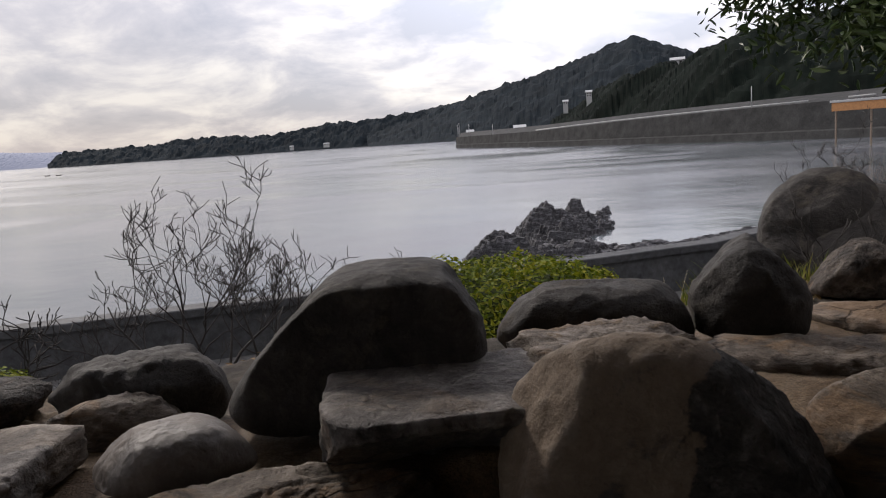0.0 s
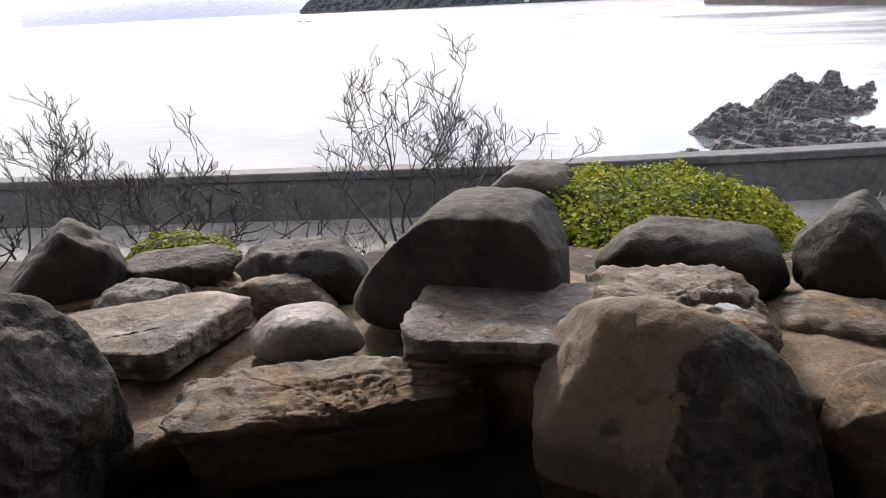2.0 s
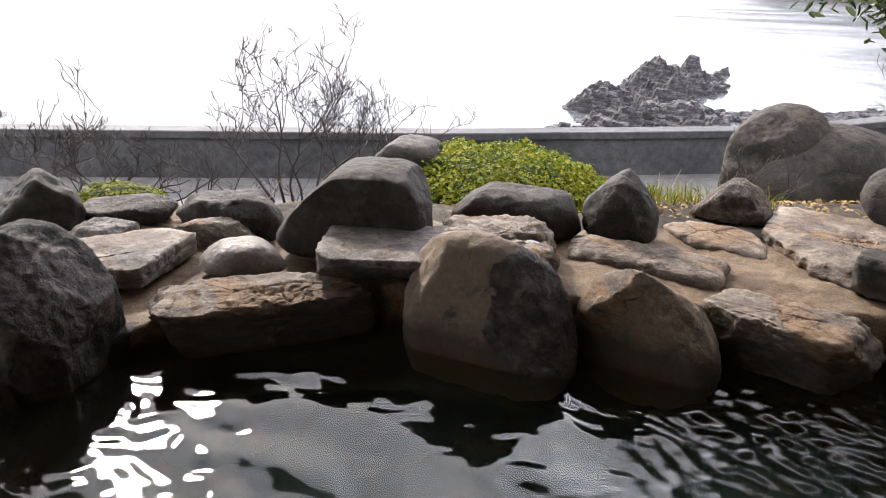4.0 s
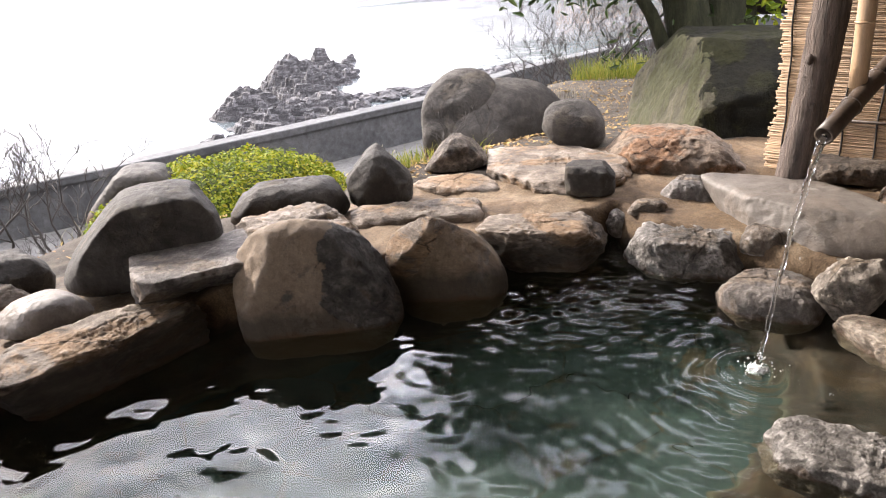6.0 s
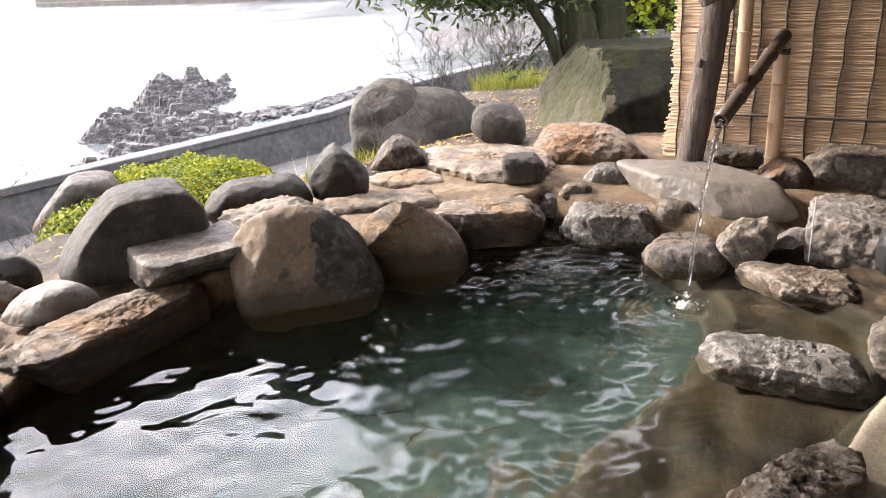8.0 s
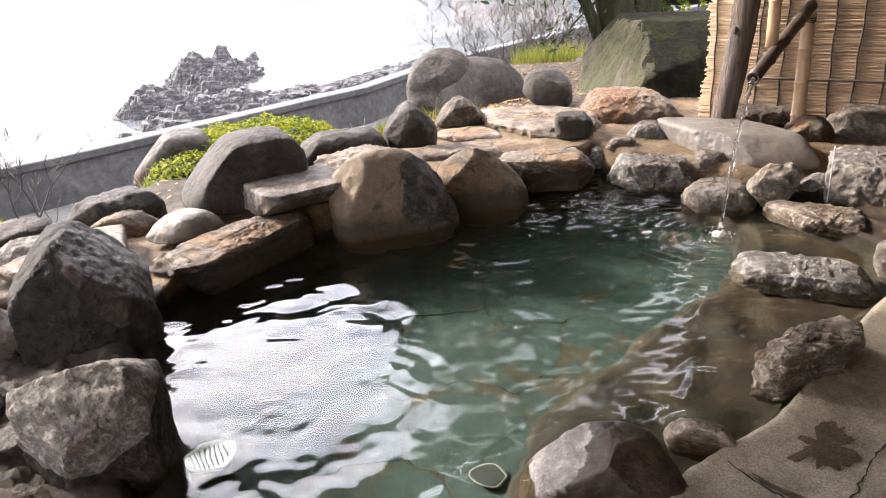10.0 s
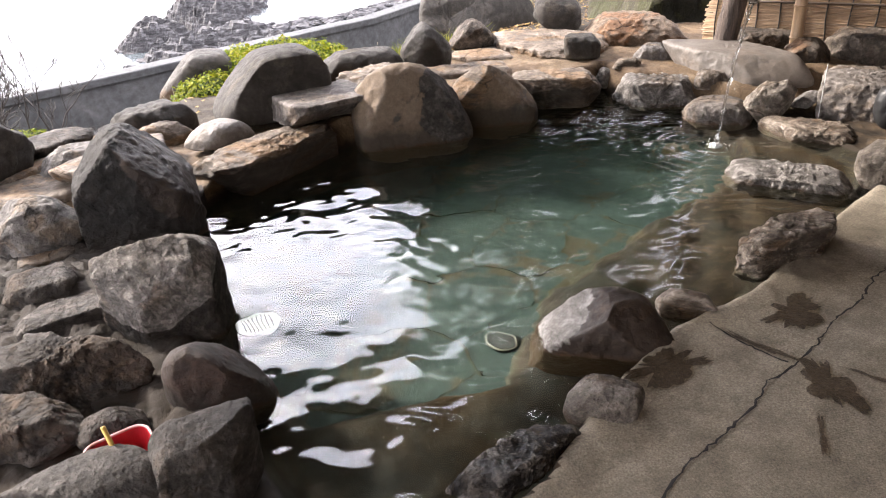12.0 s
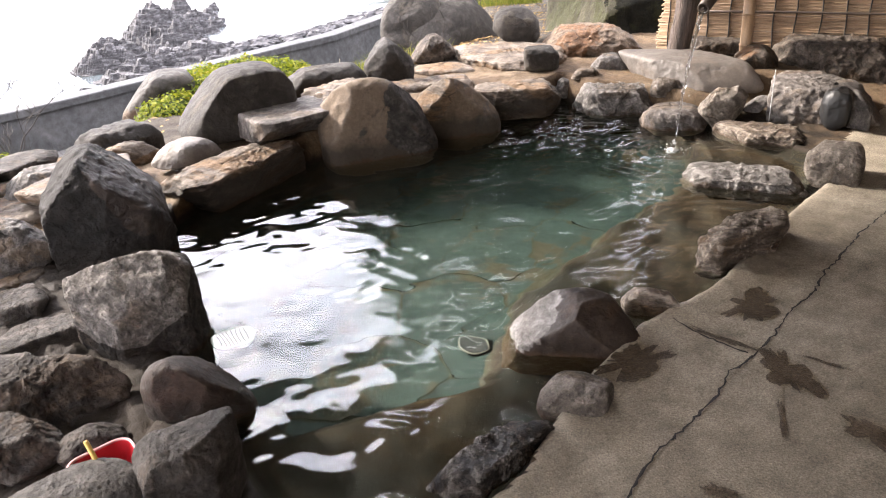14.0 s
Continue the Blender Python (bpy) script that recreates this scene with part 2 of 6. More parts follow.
def leafy(name, stops, rough=0.5, through_light=0.25):
    m, nt, b = material(name)
    g = nt.nodes.new("ShaderNodeNewGeometry")
    w = place(nt, random_shift=False)
    big = grain(nt, w, 3.0, 3)
    mixed = math_node(nt, "ADD", math_node(nt, "MULTIPLY", g.outputs["Random Per Island"], 0.6), math_node(nt, "MULTIPLY", math_node(nt, "SUBTRACT", big, 0.3), 1.0))
    nt.links.new(ramp(nt, mixed, stops), b.inputs["Base Color"])
    b.inputs["Roughness"].default_value = rough
    b.inputs["Specular IOR Level"].default_value = 0.2
    if through_light:
        t = nt.nodes.new("ShaderNodeBsdfTranslucent")
        nt.links.new(ramp(nt, mixed, stops), t.inputs[0])
        mx = nt.nodes.new("ShaderNodeMixShader")
        mx.inputs[0].default_value = through_light
        nt.links.new(b.outputs[0], mx.inputs[1])
        nt.links.new(t.outputs[0], mx.inputs[2])
        nt.links.new(mx.outputs[0], nt.nodes["Material Output"].inputs[0])
    return m


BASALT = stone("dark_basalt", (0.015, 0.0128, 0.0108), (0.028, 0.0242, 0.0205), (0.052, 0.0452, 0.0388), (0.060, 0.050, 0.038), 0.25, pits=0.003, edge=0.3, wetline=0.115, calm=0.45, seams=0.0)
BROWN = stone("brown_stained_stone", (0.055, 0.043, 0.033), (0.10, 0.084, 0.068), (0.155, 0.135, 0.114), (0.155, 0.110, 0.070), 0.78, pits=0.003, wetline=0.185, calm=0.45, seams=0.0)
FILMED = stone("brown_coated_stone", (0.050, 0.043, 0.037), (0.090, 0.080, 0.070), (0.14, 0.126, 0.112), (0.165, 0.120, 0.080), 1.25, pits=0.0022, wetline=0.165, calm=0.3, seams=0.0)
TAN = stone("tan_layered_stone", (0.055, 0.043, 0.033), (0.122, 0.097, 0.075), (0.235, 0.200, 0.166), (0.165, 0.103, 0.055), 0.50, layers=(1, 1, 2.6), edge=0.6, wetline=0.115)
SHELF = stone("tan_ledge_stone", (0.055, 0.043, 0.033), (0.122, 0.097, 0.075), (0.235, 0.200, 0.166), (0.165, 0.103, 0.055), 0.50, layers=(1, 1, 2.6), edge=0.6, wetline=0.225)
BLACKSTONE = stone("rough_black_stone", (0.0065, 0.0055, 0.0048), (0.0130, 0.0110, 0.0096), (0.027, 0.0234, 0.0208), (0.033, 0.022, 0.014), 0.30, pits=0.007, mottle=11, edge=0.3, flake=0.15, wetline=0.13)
GREY = stone("grey_stone", (0.052, 0.047, 0.043), (0.11, 0.10, 0.092), (0.20, 0.185, 0.172), (0.135, 0.102, 0.072), 0.40, pits=0.005, edge=0.5, flake=0.35)
SLATE = stone("grey_slab_stone", (0.052, 0.045, 0.040), (0.105, 0.092, 0.083), (0.19, 0.172, 0.157), (0.125, 0.096, 0.072), 0.45, pits=0.004, edge=0.7, flake=0.2)
PALE = stone("pale_grained_stone", (0.085, 0.070, 0.056), (0.165, 0.141, 0.117), (0.285, 0.252, 0.216), (0.13, 0.098, 0.068), 0.35, speck=0.3, pits=0.009, mottle=9, edge=0.8, flake=0.35, calm=0.55)
ORANGE = stone("orange_iron_stone", (0.060, 0.044, 0.032), (0.115, 0.083, 0.058), (0.175, 0.135, 0.100), (0.140, 0.070, 0.033), 0.55, flake=0.3, mottle=11)
# moss-grown rock, with the tree's shade put into its near-black colour
MOSSY = stone("shaded_mossy_stone", (0.0035, 0.0035, 0.0024), (0.0075, 0.0072, 0.0048), (0.014, 0.013, 0.008), (0.014, 0.0145, 0.0055), 0.60, edge=0.2, seams=0.0, spec=0.1)
# dark wet stone whose pale flecks also paint white glints
WET = stone("wet_brown_stone", (0.010, 0.0075, 0.006), (0.026, 0.020, 0.0155), (0.20, 0.18, 0.158), (0.045, 0.027, 0.014), 0.5, rough=0.22, pits=0.009, mottle=11, edge=0.9, flake=0.4, spec=0.5)
CRUST = stone("dark_wet_stone", (0.019, 0.0125, 0.0090), (0.033, 0.023, 0.0170), (0.052, 0.037, 0.028), (0.048, 0.029, 0.017), 0.45, rough=0.55, pits=0.002, edge=0.7, mottle=6, seams=0.0)
BANKSTONE = stone("rough_brown_bank_stone", (0.017, 0.0135, 0.011), (0.038, 0.031, 0.0255), (0.080, 0.068, 0.058), (0.055, 0.038, 0.025), 0.40, pits=0.007, mottle=12, edge=0.6, flake=0.5)
PALETOP = stone("pale_crystalline_stone", (0.125, 0.112, 0.100), (0.170, 0.154, 0.138), (0.25, 0.229, 0.207), (0.14, 0.114, 0.090), 0.30, speck=0.3, pits=0.007, mottle=17, edge=0.6, flake=0.5, calm=0.8)
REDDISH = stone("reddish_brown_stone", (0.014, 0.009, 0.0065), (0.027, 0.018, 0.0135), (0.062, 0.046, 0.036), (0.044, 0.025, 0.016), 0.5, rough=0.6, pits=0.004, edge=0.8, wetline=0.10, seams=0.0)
CHARCOAL = stone("charcoal_grey_stone", (0.024, 0.0205, 0.0175), (0.047, 0.041, 0.036), (0.092, 0.083, 0.074), (0.060, 0.044, 0.031), 0.35, pits=0.006, mottle=12, edge=0.6, flake=0.4)
BANDED = stone("brown_banded_stone", (0.050, 0.036, 0.026), (0.155, 0.120, 0.090), (0.33, 0.285, 0.235), (0.16, 0.10, 0.055), 0.38, rough=0.5, pits=0.010, mottle=9, edge=1.0, flake=0.3, calm=0.9, layers=(1, 1, 2.2))
PALEGREY = stone("pale_grey_stone", (0.070, 0.063, 0.056), (0.145, 0.133, 0.122), (0.27, 0.253, 0.236), (0.13, 0.10, 0.075), 0.25, speck=0.3, pits=0.009, mottle=10, edge=0.9, flake=0.35, calm=0.6)
SCREE = stone("rough_mid_brown_stone", (0.030, 0.023, 0.018), (0.072, 0.056, 0.043), (0.140, 0.115, 0.092), (0.090, 0.058, 0.034), 0.4, pits=0.008, mottle=10, edge=0.6, flake=0.45, calm=0.9)
CRUST_WHITE = stone("white_mineral_crust", (0.08, 0.071, 0.062), (0.20, 0.186, 0.170), (0.37, 0.352, 0.33), (0.22, 0.195, 0.17), 0.4, rough=0.6, pits=0.004, waterline=False)
# olive moss colour, lighter to paint the boulder's lit left face
OLIVE = stone("olive_lit_stone", (0.026, 0.023, 0.012), (0.046, 0.041, 0.020), (0.068, 0.060, 0.031), (0.038, 0.040, 0.013), 0.6, edge=0.1, layers=(1.6, 1.6, 0.8), seams=0.0)
SMOOTH = stone("smooth_buff_stone", (0.082, 0.071, 0.061), (0.122, 0.107, 0.094), (0.165, 0.148, 0.131), (0.128, 0.106, 0.088), 0.45, rough=0.6, pits=0.0012, edge=0.3, calm=0.25, seams=0.0)
REEF = stone("sea_rock_stone", (0.012, 0.012, 0.013), (0.036, 0.035, 0.038), (0.115, 0.113, 0.120), (0.062, 0.056, 0.060), 0.4, pits=0.02, waterline=False, mottle=1.6, layers=(1, 1, 4), seams=0.0)


def mortar_like(name, dark, mid, pale, rough=0.8, gritty=0.002, blotch=1.3, lumps=0.012, pebbles=0.0, waterline=False, deep=None):
    m, nt, b = material(name)
    w = place(nt, random_shift=False)
    large = grain(nt, w, blotch, 6, 0.65, 0.8)
    mids = grain(nt, w, 8, 6, 0.66)
    fine = grain(nt, w, 160, 4, 0.75)
    c = ramp(nt, large, [(0.32, dark), (0.5, mid), (0.70, pale)])
    c = blend(nt, 1.0, c, ramp(nt, mids, [(0.3, (0.66, 0.64, 0.62)), (0.7, (1.28, 1.28, 1.28))]), "MULTIPLY")
    c = blend(nt, 1.0, c, ramp(nt, fine, [(0.35, (0.66, 0.66, 0.66)), (0.65, (1.32, 1.32, 1.32))]), "MULTIPLY")
    heights = [(mids, lumps), (fine, gritty)]
    if pebbles:
        cell = nt.nodes.new("ShaderNodeTexVoronoi")
        cell.inputs["Scale"].default_value = 150
        nt.links.new(w, cell.inputs["Vector"])
        tone = nt.nodes.new("ShaderNodeSeparateColor")
        nt.links.new(cell.outputs[1], tone.inputs[0])
        c = blend(nt, pebbles, c, blend(nt, 1.0, c, ramp(nt, tone.outputs[0], [(0.0, (0.55, 0.54, 0.52)), (0.5, (1.0, 1.0, 1.0)), (1.0, (1.5, 1.48, 1.45))]), "MULTIPLY"))
        heights.append((cell.outputs[0], 0.0012))
    if waterline:
        spot = nt.nodes.new("ShaderNodeNewGeometry")
        line = nt.nodes.new("ShaderNodeSeparateXYZ")
        nt.links.new(spot.outputs["Position"], line.inputs[0])
        level = math_node(nt, "ADD", line.outputs[2], math_node(nt, "MULTIPLY", math_node(nt, "SUBTRACT", mids, 0.5), 0.08))
        band = ramp(nt, math_node(nt, "MULTIPLY_ADD", level, 4.0), [(0.50, (1, 1, 1)), (0.68, (0, 0, 0))])
        c = blend(nt, band, c, ramp(nt, mids, [(0.3, (0.010, 0.007, 0.004)), (0.7, (0.028, 0.018, 0.009))]))
    if deep:
        # green silt lies on the deep floor, brown algae on the ledge
        spot = nt.nodes.new("ShaderNodeNewGeometry")
        line = nt.nodes.new("ShaderNodeSeparateXYZ")
        nt.links.new(spot.outputs["Position"], line.inputs[0])
        level = math_node(nt, "ADD", line.outputs[2], math_node(nt, "MULTIPLY", math_node(nt, "SUBTRACT", mids, 0.5), 0.10))
        silt = ramp(nt, math_node(nt, "MULTIPLY_ADD", level, 1.0), [(0.07, (1, 1, 1)), (0.12, (0, 0, 0))])
        c = blend(nt, silt, c, ramp(nt, large, [(0.35, deep[0]), (0.65, deep[1])]))
    nt.links.new(c, b.inputs["Base Color"])
    b.inputs["Roughness"].default_value = rough
    b.inputs["Specular IOR Level"].default_value = 0.3
    relief(nt, b, heights)
    return m


MORTAR = mortar_like("sandy_mortar", (0.055, 0.034, 0.018), (0.112, 0.076, 0.044), (0.178, 0.136, 0.092), blotch=3.2, pebbles=0.45, lumps=0.02, waterline=True)
SILT = mortar_like("grey_brown_mortar", (0.014, 0.0112, 0.0088), (0.029, 0.023, 0.0182), (0.053, 0.043, 0.035), lumps=0.022, gritty=0.005, blotch=3.0, waterline=True)
DECK = mortar_like("washed_concrete", (0.172, 0.148, 0.110), (0.236, 0.206, 0.158), (0.29, 0.258, 0.204), gritty=0.0010, blotch=0.8, pebbles=0.28, lumps=0.003)
SOIL = mortar_like("leaf_strewn_soil", (0.028, 0.023, 0.018), (0.058, 0.048, 0.038), (0.105, 0.088, 0.068), rough=0.95, gritty=0.01, blotch=3.0)
PATHWAY = mortar_like("pale_path_concrete", (0.070, 0.069, 0.068), (0.095, 0.094, 0.092), (0.122, 0.120, 0.117), blotch=1.0)
SEAWALL = mortar_like("weathered_concrete", (0.038, 0.040, 0.043), (0.060, 0.062, 0.065), (0.088, 0.089, 0.091), blotch=0.9)
LEDGE = mortar_like("algae_brown_concrete", (0.0040, 0.0019, 0.0007), (0.0130, 0.0062, 0.0016), (0.032, 0.0155, 0.0035), rough=0.7, blotch=2.2, deep=((0.018, 0.018, 0.010), (0.030, 0.024, 0.011)))
FLAGSTONE = stone("green_flagstone", (0.0105, 0.0185, 0.0170), (0.0145, 0.0258, 0.0235), (0.020, 0.034, 0.031), (0.037, 0.024, 0.010), 0.42, rough=0.6, speck=0.1, pits=0.001, edge=0.0, waterline=False, calm=0.4, seams=0.0)
BARK = simple("weathered_bark", (0.095, 0.072, 0.060), 0.85, 0.6, 11, 0.02, stretch=(3, 3, 0.28))
TRUNK = simple("tree_bark", (0.020, 0.021, 0.011), 0.9, 0.5, 7, 0.03, stretch=(2, 2, 0.5), spec=0.15)
TWIG = simple("grey_twigs", (0.022, 0.018, 0.0155), 0.9, 0.35, 20)
BAMBOO = simple("dry_bamboo", (0.40, 0.27, 0.165), 0.4, 0.22, 14, 0.001, stretch=(2, 2, 0.4))
OLD_BAMBOO = simple("old_dark_bamboo", (0.052, 0.036, 0.026), 0.5, 0.35, 14, 0.002)
REED = simple("dry_reed", (0.30, 0.205, 0.125), 0.6, 0.4, 8, 0.0, stretch=(0.6, 8, 8), island=True)
CORD = simple("black_cord", (0.02, 0.018, 0.016), 0.8, 0.3, 30)
# roof and wall boards out of view, paled to bounce fill light
DARK_WOOD = simple("brown_roof_boards", (0.27, 0.21, 0.16), 0.75, 0.3, 4, 0.004, stretch=(0.4, 4, 4))
PLANK_WALL = simple("pale_plank_wall", (0.46, 0.38, 0.30), 0.75, 0.3, 4, 0.004, stretch=(4, 4, 0.4))
RED = simple("red_plastic", (0.55, 0.02, 0.03), 0.35, 0.1, 6)
PINK = simple("worn_pale_plastic", (0.66, 0.36, 0.36), 0.4, 0.12, 9)
YELLOW = simple("ochre_handle", (0.45, 0.29, 0.06), 0.5, 0.15, 12)
BLACK = simple("black_rubber", (0.012, 0.012, 0.012), 0.5, 0.2, 12)
WHITEWASH = simple("white_wall", (0.75, 0.74, 0.72), 0.8, 0.08, 1)
PLASTER = simple("grey_white_plaster", (0.40, 0.40, 0.39), 0.85, 0.1, 1)
ROOF_ORANGE = simple("orange_brown_boards", (0.42, 0.20, 0.075), 0.7, 0.2, 3)
DULL = simple("dull_worn_metal", (0.16, 0.15, 0.13), 0.6, 0.3, 20)
GREYMETAL = simple("grey_metal", (0.40, 0.40, 0.40), 0.4, 0.15, 8)
WET_STAIN = mortar_like("wet_concrete", (0.058, 0.044, 0.029), (0.080, 0.062, 0.042), (0.10, 0.080, 0.057), rough=0.4, pebbles=0.8)
AZALEA = leafy("azalea_leaves", [(0.10, (0.03, 0.045, 0.004)), (0.36, (0.10, 0.14, 0.007)), (0.58, (0.195, 0.215, 0.011)), (0.80, (0.26, 0.25, 0.020)), (0.97, (0.30, 0.19, 0.020))], 0.65, 0.3)
# solid core for shrubs; shade between leaves is put into its dark green
LEAF_CORE = simple("leaf_core_with_shade", (0.030, 0.042, 0.006), 0.8, 0.6, 60, 0.01, spec=0.1)
GRASS = leafy("grass_blades", [(0.2, (0.06, 0.085, 0.01)), (0.5, (0.14, 0.17, 0.018)), (0.85, (0.26, 0.22, 0.055))], 0.6, 0.3)
HEDGE = leafy("hedge_leaves", [(0.2, (0.07, 0.12, 0.012)), (0.5, (0.20, 0.27, 0.02)), (0.85, (0.40, 0.42, 0.03))], 0.5, 0.35)
EVERGREEN = leafy("glossy_evergreen_leaves", [(0.2, (0.016, 0.030, 0.009)), (0.5, (0.032, 0.055, 0.016)), (0.85, (0.075, 0.10, 0.03))], 0.35, 0.15)
DRY_LEAF = leafy("fallen_leaves", [(0.2, (0.15, 0.095, 0.048)), (0.5, (0.28, 0.19, 0.09)), (0.85, (0.42, 0.30, 0.10))], 0.8, 0.0)
DRY_GRASS = leafy("dry_grass", [(0.2, (0.14, 0.125, 0.095)), (0.5, (0.22, 0.20, 0.15)), (0.85, (0.30, 0.27, 0.19))], 0.8, 0.1)
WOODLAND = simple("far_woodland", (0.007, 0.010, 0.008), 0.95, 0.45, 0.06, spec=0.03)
# distance haze is put into these two base colours
FAR_WOOD = simple("far_woodland_haze_tint", (0.016, 0.021, 0.025), 0.95, 0.3, 0.02, spec=0.03)
HAZE_TINT = simple("mountain_haze_tint", (0.27, 0.29, 0.36), 1.0, 0.02, 0.0004)
QUAY = simple("quay_stone", (0.046, 0.046, 0.045), 0.9, 0.35, 0.25, spec=0.1)


def water_material(name, tint, rough, waves):
    """Clear water with ripples: (scale, metres high, stretch)."""
    m, nt, b = material(name)
    b.inputs["Base Color"].default_value = (*tint, 1)
    b.inputs["Roughness"].default_value = rough
    b.inputs["IOR"].default_value = 1.33
    b.inputs["Transmission Weight"].default_value = 1.0
    if waves:
        w = place(nt, random_shift=False)
        relief(nt, b, [(grain(nt, w, s, 2.5, 0.5, 0.8), h) for s, h in waves])
    return m


POOL_WATER = water_material("hot_spring_water", (0.58, 0.72, 0.62), 0.0, [])
WHITE_WATER = simple("white_running_water", (0.52, 0.53, 0.53), 0.2, 0.15, 60)
STREAM = water_material("falling_water", (0.95, 0.97, 0.97), 0.02, [(40, 0.004)])


def sea_material():
    m, nt, b = material("sea_water")
    w = place(nt, random_shift=False, stretch=(1, 1.6, 1))
    drift = grain(nt, w, 0.013, 4, 0.55, 1.2)
    nt.links.new(ramp(nt, drift, [(0.36, (0.055, 0.070, 0.074)), (0.50, (0.078, 0.085, 0.094)), (0.64, (0.10, 0.10, 0.112))]), b.inputs["Base Color"])
    nt.links.new(ramp(nt, drift, [(0.35, (0.12,) * 3), (0.62, (0.24,) * 3)]), b.inputs["Roughness"])
    b.inputs["IOR"].default_value = 1.33
    relief(nt, b, [(grain(nt, w, 0.05, 4, 0.55), 0.16), (grain(nt, w, 0.9, 4, 0.6), 0.008)])
    return m


SEA = sea_material()


# ---- mesh tools ----
def mesh_of(bm, name, mats, smooth=True):
    me = bpy.data.meshes.new(name)
    bm.to_mesh(me)
    bm.free()
    for m in mats if isinstance(mats, (list, tuple)) else (mats,):
        me.materials.append(m)
    if smooth:
        me.polygons.foreach_set("use_smooth", [True] * len(me.polygons))
    return me


def part(name, bm, mat, parent, label="", smooth=True):
    """One mesh object under a thing or a part."""
    ob = new(name, mesh_of(bm, name, mat, smooth))
    ob.parent = parent
    if label:
        ob["label"] = label
    return ob


def thing(name, label, category="", at=(0, 0, 0), turn=0.0, group="", kind=""):
    ob = new(name)
    ob.matrix_basis = pose(*at, 0, 0, turn)
    return tagged(ob, label, category, group, kind)


def solid(name, bm, mat, label, category="", group="", kind="", smooth=True):
    return tagged(new(name, mesh_of(bm, name, mat, smooth)), label, category, group, kind)


def raw(name, verts, faces, mat, smooth=False):
    me = bpy.data.meshes.new(name)
    me.from_pydata([tuple(v) for v in verts], [], [tuple(f) for f in faces])
    me.materials.append(mat)
    if smooth:
        me.polygons.foreach_set("use_smooth", [True] * len(me.polygons))
    return new(name, me)


def tube(bm, points, radii, sides=8, caps=True, wobble=0.0, rnd=None):
    """A tapered tube along points."""
    pts = [Vector(p) for p in points]
    rings, side = [], None
    for i, p in enumerate(pts):
        ahead = (pts[min(i + 1, len(pts) - 1)] - pts[max(i - 1, 0)]).normalized()
        if side is None:
            side = ahead.orthogonal().normalized()
        side = (side - ahead * side.dot(ahead)).normalized()
        up = ahead.cross(side)
        r = radii[i] if isinstance(radii, (list, tuple)) else radii
        ring = []
        for k in range(sides):
            a = 2 * math.pi * k / sides
            rr = r * (1 + (rnd.uniform(-wobble, wobble) if rnd else 0))
            ring.append(bm.verts.new(p + side * (rr * math.cos(a)) + up * (rr * math.sin(a))))
        rings.append(ring)
    for a, b in zip(rings, rings[1:]):
        for k in range(sides):
            bm.faces.new((a[k], a[(k + 1) % sides], b[(k + 1) % sides], b[k]))
    if caps and sides > 2:
        bm.faces.new(rings[0][::-1])
        bm.faces.new(rings[-1])
    return rings


def boxy(bm, low, high, bevel=0.0):
    made = bmesh.ops.create_cube(bm, size=1.0)["verts"]
    lo, hi = Vector(low), Vector(high)
    for v in made:
        v.co = Vector([lo[i] + (v.co[i] + 0.5) * (hi[i] - lo[i]) for i in range(3)])
    if bevel:
        edges = list({e for v in made for e in v.link_edges})
        bmesh.ops.bevel(bm, geom=edges, offset=bevel, segments=2, affect="EDGES", profile=0.5)


def leaves(centres, normals, sizes, rnd, shape=0.45, bend=0.15):
    """Leaf blades of six corners, as arrays for from_pydata."""
    n = len(centres)
    nn = normals / np.linalg.norm(normals, axis=1)[:, None]
    other = rnd.normal(size=(n, 3))
    along = np.cross(nn, other)
    along /= np.linalg.norm(along, axis=1)[:, None]
    across = np.cross(nn, along)
    s = np.asarray(sizes)[:, None]
    outline = ((-1, 0, 0), (-0.35, 1, 1), (0.4, 0.8, 1), (1, 0, 0), (0.4, -0.8, 1), (-0.35, -1, 1))
    verts = np.stack([centres + s * (u * along + shape * v * across + bend * h * nn) for u, v, h in outline], 1).reshape(-1, 3)
    base = np.arange(n)[:, None] * 6
    faces = np.concatenate([base + (0, 1, 2, 3), base + (0, 3, 4, 5)])
    return verts, faces


S = math.sqrt(0.5)
FACETS = np.array([(1, 0, 0), (-1, 0, 0), (0, 1, 0), (0, -1, 0), (0, 0, 1), (0, 0, -1), (S, 0, S), (-S, 0, S), (S, 0, -S), (-S, 0, -S), (0, -S, S), (0, S, S), (-S, -S, 0), (S, -S, 0), (-S, S, 0), (S, S, 0)])
BALLS = {}


def ball(level):
    if level not in BALLS:
        bm = bmesh.new()
        bmesh.ops.create_icosphere(bm, subdivisions=level, radius=1)
        bm.verts.ensure_lookup_table()
        BALLS[level] = (np.array([v.co for v in bm.verts]), [tuple(v.index for v in f.verts) for f in bm.faces])
        bm.free()
    return BALLS[level]


